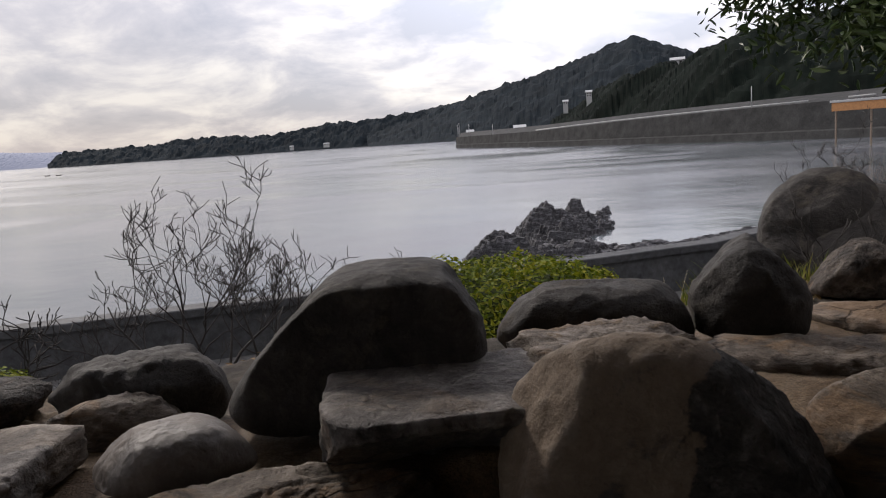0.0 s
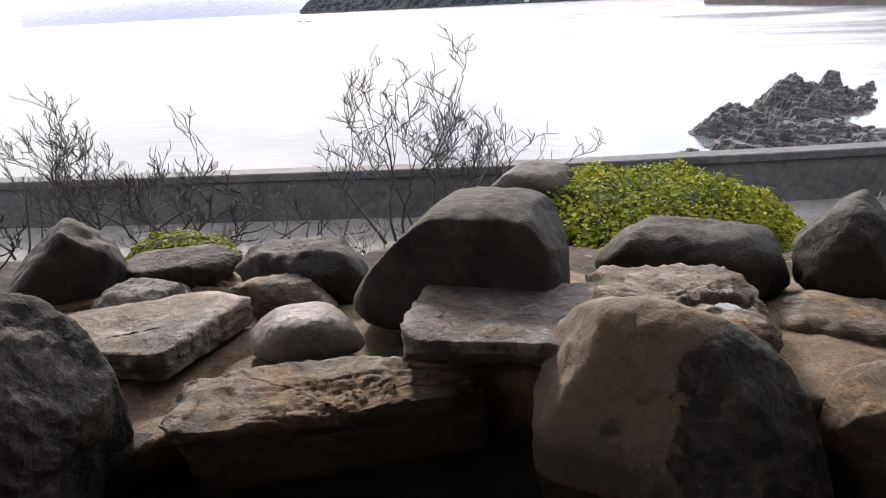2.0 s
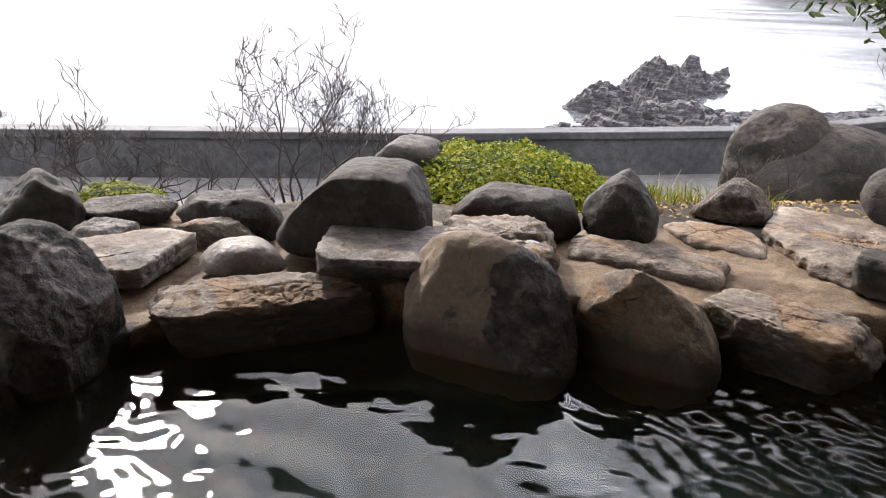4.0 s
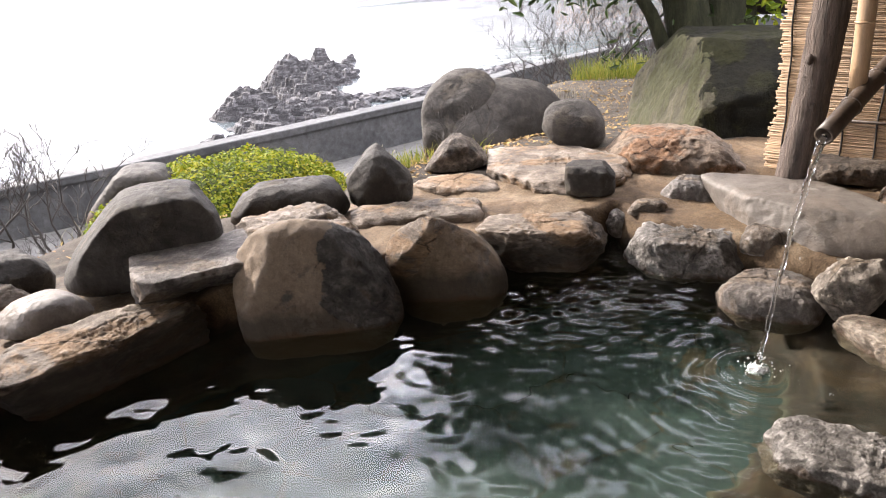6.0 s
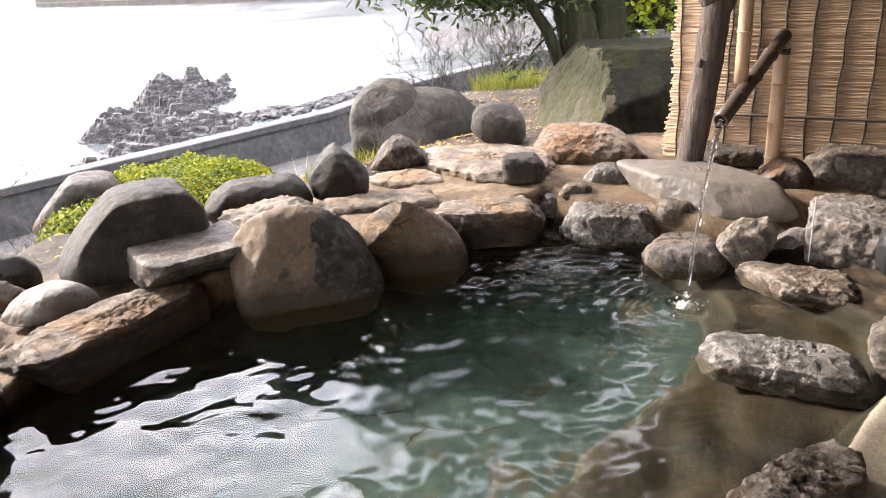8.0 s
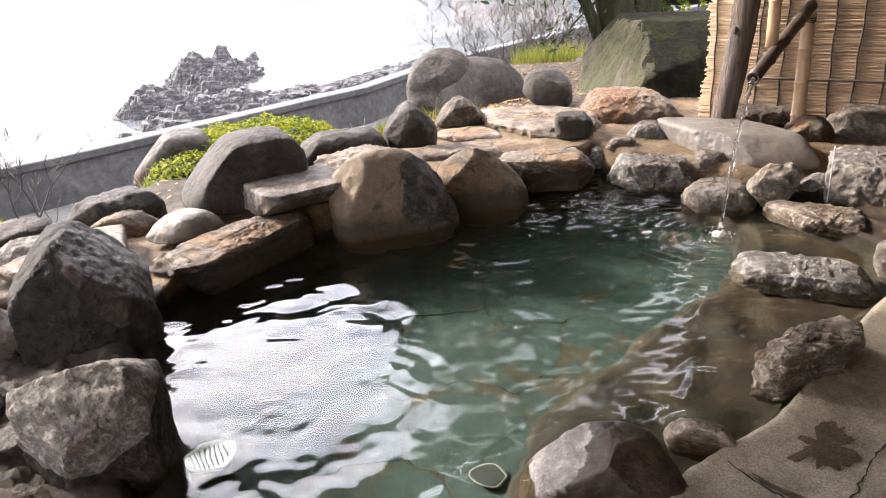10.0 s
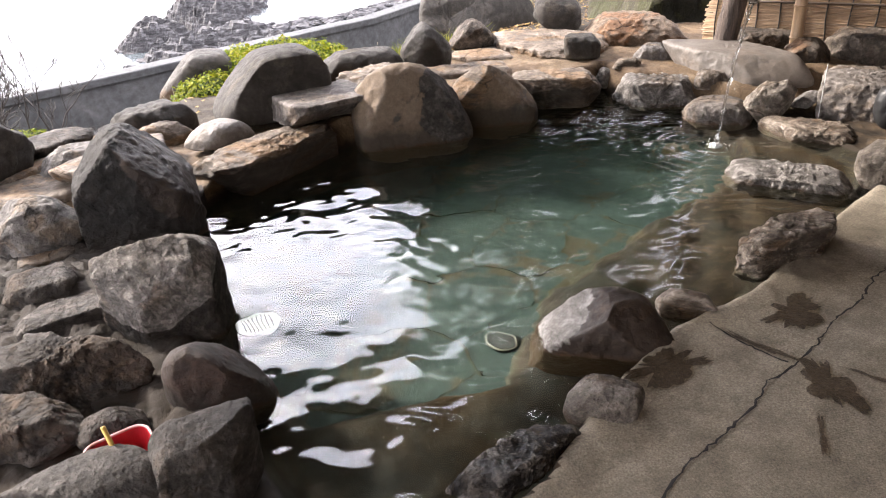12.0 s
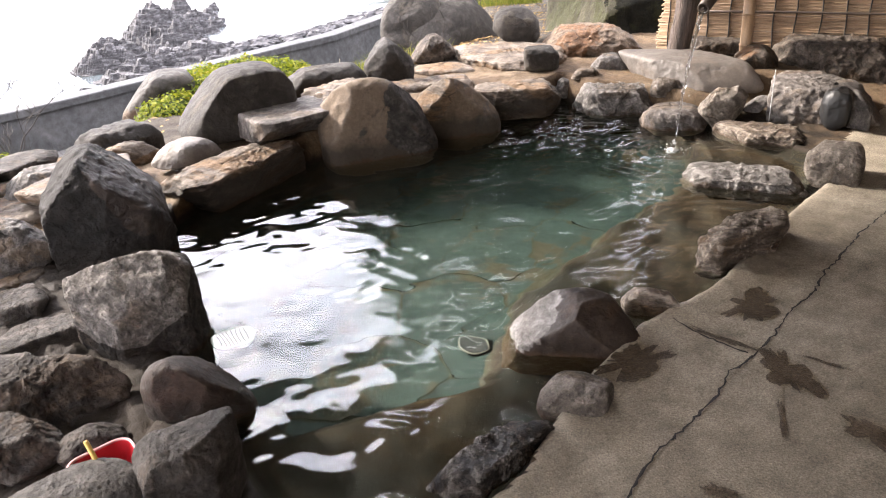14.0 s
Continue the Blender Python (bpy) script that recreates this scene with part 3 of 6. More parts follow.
def lobe(reach, hard, seed, level, lump, chip, layer=0.0, cuts=(), bumps=()):
    """A rounded block: facets at the distances of reach, softened by hard, with lumps and chipped edges."""
    dirs, faces = ball(level)
    hit = np.clip(dirs @ FACETS.T, 0, None) / np.array(reach)
    pts = dirs * ((hit**hard).sum(1) ** (-1 / hard))[:, None]
    size = float(np.mean(reach[:6]))
    shift = Vector((seed * 7.31, seed * 3.17, seed * 5.77))
    rnd = np.random.RandomState(int(seed * 10) % 9973)
    wander = np.array([noise.fractal(Vector(p) * (1.7 / size) + shift, 0.8, 2.1, 4) for p in pts])
    planes = [(np.array(c[:3]), c[3]) for c in cuts]
    for _ in range(int(chip * 95)):
        planes.append((rnd.normal(size=3) * (1, 1, 0.8) + (0, -0.15, 0.25), rnd.uniform(0.86, 0.97)))
    for n, keep in planes:
        n = n / np.linalg.norm(n)
        far = pts @ n
        limit = far.max() * (keep + 0.035 * wander)
        over = np.clip(far - limit, 0, None)
        pts = pts - np.outer(over * 0.93, n)
    for bx, by, bz, rise, wide in bumps:
        way = np.array((bx, by, bz)) / math.sqrt(bx * bx + by * by + bz * bz)
        pts = pts * (1 + rise * np.exp(-((1 - dirs @ way) / wide) ** 2))[:, None]
    out = []
    for p, d in zip(pts, dirs):
        q = Vector(p)
        a = noise.fractal(q * (0.9 / size) + shift, 1.0, 2.1, 2) * lump * 0.55
        c = noise.ridged_multi_fractal(q * (2.2 / size) - shift, 1.0, 2.2, 4, 1.0, 2.0) - 1.2
        f = noise.fractal(q * 24 + shift, 0.8, 2.0, 4) * 0.007 * (0.6 + chip * 7)
        f += (noise.ridged_multi_fractal(q * 9 + shift, 0.9, 2.1, 4, 1.0, 2.0) - 1.2) * chip * 0.13
        k = 1 + a + c * chip * 0.22
        q = q * k + Vector(d) * (f * min(1.0, size * 4))
        if layer:
            step = 0.04
            z = q.z / step + noise.noise(q * 3 + shift) * 1.1
            q = q * (1 + layer * (abs((z % 1.0) - 0.5) - 0.25))
            g = noise.fractal(Vector((q.x * 1.5, q.y * 8.0, q.z * 9.0)) + shift, 0.9, 2.0, 2)
            q = q - Vector(d) * (layer * 0.26 * math.exp(-((g / 0.035) ** 2)))
        out.append(q)
    return out, faces


def boulder(label, at, turn, reach, hard, mat, seed, lump=0.07, chip=0.05, level=5, layer=0.0, also=(), cuts=(), bumps=(), patch=None, group="rocks round the pool"):
    verts, faces = [], []
    m = pose(*at, 0, 0, turn)
    for spot, spin, r, h in ((at, turn, reach, hard), *also):
        vs, fs = lobe(r, h, seed + 0.37 * len(verts), level, lump, chip, layer, cuts, bumps)
        local = m.inverted() @ pose(*spot, 0, 0, spin)
        base = len(verts)
        verts += [local @ v for v in vs]
        faces += [tuple(i + base for i in f) for f in fs]
    if patch:
        mat = coated(mat, *patch, seed)
    ob = raw("rock", verts, faces, mat, smooth=True)
    ob.matrix_basis = m
    return tagged(ob, label, "rock", group)


# ---- the ground, the pool and the sea ----
WATER_Z, SEA_Z = -0.022, -7.0
POOL = [(-1.06, -1.10), (-0.74, -1.46), (-0.42, -1.36), (-0.12, -1.16), (0.36, -0.96), (0.80, -0.90), (1.25, -0.74), (1.78, -0.53), (2.05, -0.45), (2.42, -0.10), (2.45, 0.35), (2.60, 0.78), (2.40, 1.15), (2.14, 1.55), (2.10, 1.86), (1.40, 1.75), (0.60, 1.66), (0.10, 1.72), (-0.70, 1.42), (-1.08, 1.02), (-1.14, 0.16), (-1.18, -0.25), (-1.12, -0.72)]
DEEP = [(-0.93, -0.66), (-0.73, -0.70), (-0.32, -0.79), (-0.10, -0.78), (0.10, -0.50), (0.40, -0.34), (0.66, -0.21), (1.00, -0.08), (1.30, 0.00), (1.60, 0.10), (1.98, 0.26), (2.24, 0.58), (2.34, 0.95), (2.18, 1.36), (2.04, 1.76), (1.40, 1.68), (0.60, 1.58), (0.10, 1.64), (-0.66, 1.35), (-1.01, 0.97), (-1.07, 0.16), (-1.11, -0.25)]
DECK_EDGE = [(-24, -1.6), (-2.2, -1.55), (-1.10, -1.55), (-0.72, -1.50), (-0.40, -1.40), (-0.07, -1.16), (0.38, -0.97), (0.82, -0.92), (1.25, -0.76), (1.80, -0.55), (2.10, -0.48), (2.45, -0.22), (3.0, 0.0), (5.0, 0.4), (30, 1.0)]
WALL_LINE = [(-24, 6.6), (-12, 10.0), (-2, 12.7), (5, 15.3), (8.4, 17.8), (16, 21.4), (30, 25.0)]
HEIGHTS = [(-0.5, 1.85, 0.10), (0.1, 2.2, 0.195), (0.9, 2.2, 0.195), (1.6, 2.2, 0.185), (2.2, 2.2, 0.175), (2.7, 1.6, 0.165), (3.1, 1, 0.19), (2.7, 0.4, 0.0), (2.4, -0.3, 0), (-1.6, 1.2, 0.06), (-1.7, 0.3, 0.07), (-1.5, -0.5, 0.03), (-1.4, -1.2, 0), (-1.8, 2, 0.09), (3.2, 2.6, 0.185), (2.4, 3.1, 0.205), (1.4, 2.9, 0.195)]
HEIGHTS += [(0.4, 3.0, 0.05), (-0.8, 2.8, 0.02), (0.4, 3.9, -0.18), (2.2, 4.6, -0.28), (-2.5, 3.2, -0.05), (4.2, 5.2, -0.05), (-4, 4.2, -0.2), (5, 3, 0.2), (6, 8, -0.2), (-4, 0, 0.05), (1, -2, 0), (-1.3, -2.8, 0), (4, -2, 0), (3.6, 5.6, -0.12), (0, 7, -0.25)]


def distance_to(points, x, y, closed=True):
    best = np.full(x.shape, 1e9)
    pairs = zip(points, points[1:] + points[:1]) if closed else zip(points, points[1:])
    for (ax, ay), (bx, by) in pairs:
        dx, dy = bx - ax, by - ay
        k = np.clip(((x - ax) * dx + (y - ay) * dy) / (dx * dx + dy * dy), 0, 1)
        best = np.minimum(best, np.hypot(x - ax - k * dx, y - ay - k * dy))
    return best


def inside(points, x, y):
    odd = np.zeros(x.shape, bool)
    for (ax, ay), (bx, by) in zip(points, points[1:] + points[:1]):
        crosses = (ay > y) != (by > y)
        odd ^= crosses & (x < (bx - ax) * (y - ay) / (by - ay + 1e-12) + ax)
    return odd


def signed(points, x, y):
    return distance_to(points, x, y) * np.where(inside(points, x, y), -1, 1)


def ease(a, b, v):
    k = np.clip((v - a) / (b - a), 0, 1)
    return k * k * (3 - 2 * k)


def wavy(x, y, scale, seed):
    """Cheap smooth unevenness."""
    r = np.random.RandomState(seed)
    z = 0 * x
    for _ in range(9):
        a, f, p = r.uniform(0, 6.28), r.uniform(0.5, 1.8) / scale, r.uniform(0, 6.28)
        z = z + np.sin((x * math.cos(a) + y * math.sin(a)) * f * 6.28 + p)
    return z / 9


def height(x, y):
    """The ground as it would be with no pool."""
    top, weight = 0 * x, 0 * x
    for cx, cy, cz in HEIGHTS:
        w = 1.0 / (((x - cx) ** 2 + (y - cy) ** 2) + 0.02) ** 1.7
        top, weight = top + w * cz, weight + w
    z = top / weight
    edge = np.interp(x, [p[0] for p in DECK_EDGE], [p[1] for p in DECK_EDGE])
    flat = ease(0.0, 0.22, edge - y)
    brow = 3.9 + 0.12 * x + 2.6 * ease(2.6, 4.6, x) - 0.95 * ease(-0.3, -1.3, x)
    z = z - (z + 2.52) * ease(0.0, 5.0 - 2.0 * ease(0.0, -1.5, x), y - brow)
    near_wall = ease(3.2, 2.2, np.interp(x, [p[0] for p in WALL_LINE], [p[1] for p in WALL_LINE]) - y)
    z = z * (1 - near_wall) - 2.52 * near_wall
    rough = wavy(x, y, 0.35, 3) * 0.022 + ease(-1.0, -1.4, x) * (np.abs(wavy(x, y, 0.22, 13)) * 0.05 + np.abs(wavy(x, y, 0.10, 14)) * 0.05 - 0.03) + wavy(x, y, 0.11, 4) * 0.008
    rough = rough * (1 - 0.8 * near_wall)
    return z * (1 - flat) + rough * (1 - flat) + flat * wavy(x, y, 1.2, 5) * 0.006


def spread(low, high, fine_low, fine_high, fine, coarse):
    return np.concatenate([np.arange(low, fine_low, coarse), np.arange(fine_low, fine_high, fine), np.arange(fine_high, high + 1e-6, coarse)])


gx, gy = np.meshgrid(spread(-24, 30, -2.7, 4.0, 0.022, 0.3), spread(-8, 25, -1.9, 3.2, 0.022, 0.22))
pool_far, deep_far = signed(POOL, gx, gy), signed(DEEP, gx, gy) + wavy(gx, gy, 0.45, 9) * 0.05
plain = height(gx, gy)
basin = -0.17 + wavy(gx, gy, 0.3, 8) * 0.03 - (0.27 + wavy(gx, gy, 0.3, 8) * 0.03) * (1 - ease(-0.10, 0.06, deep_far))
gz = np.where(pool_far < 0.05, basin + (plain - basin) * ease(-0.04, 0.05, pool_far), plain)
wall_y = np.interp(gx, [p[0] for p in WALL_LINE], [p[1] for p in WALL_LINE])
deck_y = np.interp(gx, [p[0] for p in DECK_EDGE], [p[1] for p in DECK_EDGE])


def sheet(name, keep, mat, label):
    """The cells of the ground grid for which keep holds at the middle."""
    rows, cols = gx.shape
    ids = np.arange(rows * cols).reshape(rows, cols)
    mid = lambda a: (a[:-1, :-1] + a[1:, :-1] + a[:-1, 1:] + a[1:, 1:]) / 4  # noqa: E731
    take = keep(mid(gx), mid(gy), mid(pool_far), mid(wall_y), mid(deck_y))
    quads = np.stack([ids[:-1, :-1], ids[:-1, 1:], ids[1:, 1:], ids[1:, :-1]], -1)[take]
    used, back = np.unique(quads, return_inverse=True)
    verts = np.stack([gx.ravel(), gy.ravel(), gz.ravel()], -1)[used]
    ob = raw(name, verts.tolist(), back.reshape(-1, 4).tolist(), mat, smooth=True)
    return tagged(ob, label, kind="structure")


SOIL_LINE = lambda x: 2.75 + 0.12 * np.sin(x * 3)  # noqa: E731
pool_bed = sheet("pool_floor", lambda x, y, p, w, d: (p < -0.07) & (signed(DEEP, x, y) > -0.03), LEDGE, "brown algae-stained concrete pool floor with a shallow ledge")
deep_bed = sheet("pool_floor_deep", lambda x, y, p, w, d: (p < -0.07) & (signed(DEEP, x, y) <= -0.03), LEDGE, "murky green silted floor of the deep pool")
deck = sheet("floor", lambda x, y, p, w, d: (p >= -0.07) & (y < d), DECK, "worn grey-brown washed concrete deck beside the pool")
bank = sheet("pool_bank", lambda x, y, p, w, d: (p >= -0.07) & (y >= d) & (y < SOIL_LINE(x)) & (x > -1.95) & ((x > -0.95) | (y > 1.3)), MORTAR, "sandy mortar set between the pool rocks")
silt_bank = sheet("pool_bank_grey", lambda x, y, p, w, d: (p >= -0.07) & (y >= d) & (y < SOIL_LINE(x)) & ~((x > -0.95) | (y > 1.3)), SILT, "grey-brown mortar between rough rocks")
garden = sheet("ground", lambda x, y, p, w, d: ((y >= SOIL_LINE(x)) | ((x <= -1.95) & (y > 1.3))) & (y < w - 2.3), SOIL, "leaf-strewn garden soil behind the rocks")
path = sheet("pavement", lambda x, y, p, w, d: ((y >= SOIL_LINE(x)) | ((x <= -1.95) & (y > 1.3))) & (y >= w - 2.3) & (y < w + 0.1), PATHWAY, "grey concrete roadway along the sea wall")


def sea_wall():
    top, foot, thick = -1.60, -7.6, 0.40
    bm = bmesh.new()
    rings = []
    pts = [Vector((x, y, 0)) for x, y in WALL_LINE]
    fine = []
    for a, b in zip(pts, pts[1:]):
        n = max(2, int((b - a).length / 1.1))
        fine += [a.lerp(b, i / n) for i in range(n)]
    fine.append(pts[-1])
    for i, p in enumerate(fine):
        d = (fine[min(i + 1, len(fine) - 1)] - fine[max(i - 1, 0)]).normalized()
        out = Vector((-d.y, d.x, 0))
        jig = 0.006 * noise.noise(p * 0.9)
        prof = ((0.02, foot), (0.0, -2.6), (0.0, top - 0.15), (-0.05, top - 0.14), (-0.055, top - 0.02), (-0.04, top), (thick, top), (thick + 0.03, top - 0.03), (thick + 0.6, foot))
        rings.append([bm.verts.new(p + out * (u + jig) + Vector((0, 0, z + jig))) for u, z in prof])
    for a, b in zip(rings, rings[1:]):
        for k in range(len(a) - 1):
            bm.faces.new((a[k], a[k + 1], b[k + 1], b[k]))
    bmesh.ops.recalc_face_normals(bm, faces=bm.faces)
    ob = solid("wall_sea", bm, SEAWALL, "weathered grey concrete sea wall with a flat coping", kind="structure", smooth=False)
    return ob


sea_wall()


def flagstones():
    """Crazy paving on the deep part of the pool floor, each stone a piece."""
    rnd = random.Random(5)
    seeds = []
    while len(seeds) < 34:
        p = (rnd.uniform(-1.3, 2.6), rnd.uniform(-1.0, 1.95))
        if deep_at(Vector(p)) < 0.20 and all(math.hypot(p[0] - q[0], p[1] - q[1]) > 0.36 for q in seeds):
            seeds.append(p)
    for i, (sx, sy) in enumerate(seeds):
        poly = [Vector((sx + 0.55 * math.cos(a), sy + 0.55 * math.sin(a))) for a in np.linspace(0, 6.283, 13)[:-1]]
        for j, (ox, oy) in enumerate(seeds):
            if i == j:
                continue
            mid, n = Vector(((sx + ox) / 2, (sy + oy) / 2)), Vector((ox - sx, oy - sy)).normalized()
            mid = mid - n * rnd.uniform(0.002, 0.006)
            cut = []
            for a, b in zip(poly, poly[1:] + poly[:1]):
                da, db = (a - mid).dot(n), (b - mid).dot(n)
                if da <= 0:
                    cut.append(a)
                if (da <= 0) != (db <= 0):
                    cut.append(a.lerp(b, da / (da - db)))
            poly = cut
            if len(poly) < 3:
                break
        if len(poly) < 3:
            continue
        bm = bmesh.new()
        c = sum(poly, Vector((0, 0))) / len(poly)
        low = [bm.verts.new((p.x, p.y, -0.46)) for p in poly]
        top = [bm.verts.new((c.x + (p.x - c.x) * 0.996, c.y + (p.y - c.y) * 0.996, -0.437 + rnd.uniform(-0.002, 0.002))) for p in poly]
        bm.faces.new(top)
        for k in range(len(poly)):
            bm.faces.new((low[k], low[(k + 1) % len(poly)], top[(k + 1) % len(poly)], top[k]))
        bmesh.ops.recalc_face_normals(bm, faces=bm.faces)
        part("flagstone", bm, FLAGSTONE, deep_bed, smooth=False)


def deep_at(p):
    return float(signed(DEEP, np.array([p.x]), np.array([p.y]))[0]) + 0.01


SPLASH = (1.90, 0.435)
RIPPLE = 0.080


def pool_water():
    xs, ys = np.meshgrid(np.arange(-1.4, 2.8, 0.0105), np.arange(-1.65, 2.1, 0.0105))
    rnd = np.random.RandomState(21)
    wx, wy = xs + 0.05 * wavy(xs, ys, 0.5, 31), ys + 0.05 * wavy(xs, ys, 0.5, 32)
    z = WATER_Z + 0 * xs
    # short crossing ripples, stronger in patches
    patch = 0.65 + 0.75 * np.clip(wavy(xs, ys, 0.9, 33) + 0.25, 0, 1)
    for _ in range(44):
        length = math.exp(rnd.uniform(math.log(0.062), math.log(0.36)))
        a, p = radians(rnd.normal(72, 34)), rnd.uniform(0, 6.28)
        z += patch * RIPPLE * math.sqrt(2 / 44) * length / 6.283 * np.sin((wx * math.cos(a) + wy * math.sin(a)) * 6.283 / length + p)
    # rings round the falling stream, broken by the stones behind it
    r = np.hypot(wx - SPLASH[0], wy - SPLASH[1])
    facing = 0.55 + 0.45 * np.cos(np.arctan2(ys - SPLASH[1], xs - SPLASH[0]) - radians(215))
    z += (0.0055 * np.exp(-r / 0.42) * facing + 0.0030 * np.exp(-((r - 0.09) / 0.07) ** 2)) * np.sin(r * 78 + wavy(xs, ys, 0.35, 2) * 2.6)
    # chop where the ripples run back from the far boulders
    near = np.exp(-(((xs - 1.55) / 0.50) ** 2) - ((ys - 1.20) / 0.36) ** 2)
    for _ in range(14):
        length, a, p = rnd.uniform(0.05, 0.11), radians(rnd.normal(75, 32)), rnd.uniform(0, 6.28)
        z += near * 0.45 * math.sqrt(2 / 14) * length / 6.283 * np.sin((wx * math.cos(a) + wy * math.sin(a)) * 6.283 / length + p)
    keep = signed(POOL, xs, ys) < 0.09
    ids = np.arange(xs.size).reshape(xs.shape)
    quads = np.stack([ids[:-1, :-1], ids[:-1, 1:], ids[1:, 1:], ids[1:, :-1]], -1)[keep[:-1, :-1]]
    used, back = np.unique(quads, return_inverse=True)
    verts = np.stack([xs.ravel(), ys.ravel(), z.ravel()], -1)[used]
    ob = raw("water", verts.tolist(), back.reshape(-1, 4).tolist(), POOL_WATER, smooth=True)
    ob.visible_shadow = False
    return tagged(ob, "clear greenish hot spring water with gentle ripples", kind="structure")


flagstones()
pool_water()


def sea():
    bm = bmesh.new()
    xs = [-4700, -1500, -500, -150, -60, -20, 0, 20, 60, 150, 500, 1500, 4700]
    ys = [2.6, 27, 40, 60, 120, 250, 500, 1000, 2000, 4700]
    grid = [[bm.verts.new((x, y if i else np.interp(x, [p[0] for p in WALL_LINE], [p[1] for p in WALL_LINE]) + 0.5, SEA_Z)) for x in xs] for i, y in enumerate(ys) if i == 0 or y > 14]
    for a, b in zip(grid, grid[1:]):
        for k in range(len(xs) - 1):
            bm.faces.new((a[k], a[k + 1], b[k + 1], b[k]))
    solid("sea", bm, SEA, "calm pale grey sea reaching the horizon", kind="structure")


sea()


def land(name, label, mat, table, depth, bumps, seed, base=SEA_Z, step=0.12):
    """A far coast by bearing: rows of degrees, metres off, degrees up; it rises from the water to a ridge and falls behind."""
    az = np.arange(table[0][0], table[-1][0] + 1e-6, step)
    off = np.interp(az, [t[0] for t in table], [t[1] for t in table])
    up = np.interp(az, [t[0] for t in table], [t[2] for t in table])
    shift = Vector((seed * 9.1, 0, 0))
    verts, rows = [], 24
    for i, (a, d, e) in enumerate(zip(az, off, up)):
        ridge = d * (1 + depth)
        top = 0.9 + ridge * math.tan(radians(e))
        for j in range(rows):
            k = j / (rows - 3)
            r = d + (ridge - d) * k
            if j < rows - 2:
                z = base + (top - base) * (1 - (1 - min(1, k)) ** 1.6)
                z += bumps * noise.fractal(Vector((a * d * 0.0175 / (bumps * 3.2), r / (bumps * 4), 0)) + shift, 0.8, 2.0, 4) * min(1, 6 * k + 0.1)
            else:
                z = base - 2 if j == rows - 1 else base + (top - base) * 0.5
            verts.append((r * math.sin(radians(a)), r * math.cos(radians(a)), z))
    faces = [(i * rows + j, (i + 1) * rows + j, (i + 1) * rows + j + 1, i * rows + j + 1) for i in range(len(az) - 1) for j in range(rows - 1)]
    return tagged(raw(name, verts, faces, mat), label, kind="structure")


land("backdrop_mountains", "mountains beyond the bay, coloured pale for haze", HAZE_TINT, [(-48, 4300, 0.9), (-40, 4300, 1.25), (-34, 4300, 1.2), (-31, 4300, 0.95), (-28, 4300, 0.8), (-24, 4300, 0.4)], 0.06, 3, 1)
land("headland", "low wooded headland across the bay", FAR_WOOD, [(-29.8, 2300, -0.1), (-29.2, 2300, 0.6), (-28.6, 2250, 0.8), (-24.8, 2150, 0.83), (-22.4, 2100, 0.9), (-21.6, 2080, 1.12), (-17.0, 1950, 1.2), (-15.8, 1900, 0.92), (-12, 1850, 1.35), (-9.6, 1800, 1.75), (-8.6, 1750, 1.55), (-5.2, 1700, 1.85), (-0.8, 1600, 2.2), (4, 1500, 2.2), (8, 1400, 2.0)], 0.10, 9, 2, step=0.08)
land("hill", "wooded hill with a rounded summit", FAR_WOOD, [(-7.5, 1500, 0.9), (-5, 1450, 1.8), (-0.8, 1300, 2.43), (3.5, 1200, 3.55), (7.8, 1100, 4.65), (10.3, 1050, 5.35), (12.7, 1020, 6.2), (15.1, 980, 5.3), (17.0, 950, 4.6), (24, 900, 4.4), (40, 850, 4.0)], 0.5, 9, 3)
land("wooded_slope", "dark wooded slope above the coast road", WOODLAND, [(6.5, 480, 0.6), (9, 430, 1.9), (12, 390, 3.4), (15, 350, 4.1), (17, 320, 4.6), (19.6, 300, 5.6), (24, 280, 6.2), (32, 260, 7.5), (45, 230, 8.5), (62, 210, 8.0)], 0.35, 7, 4)


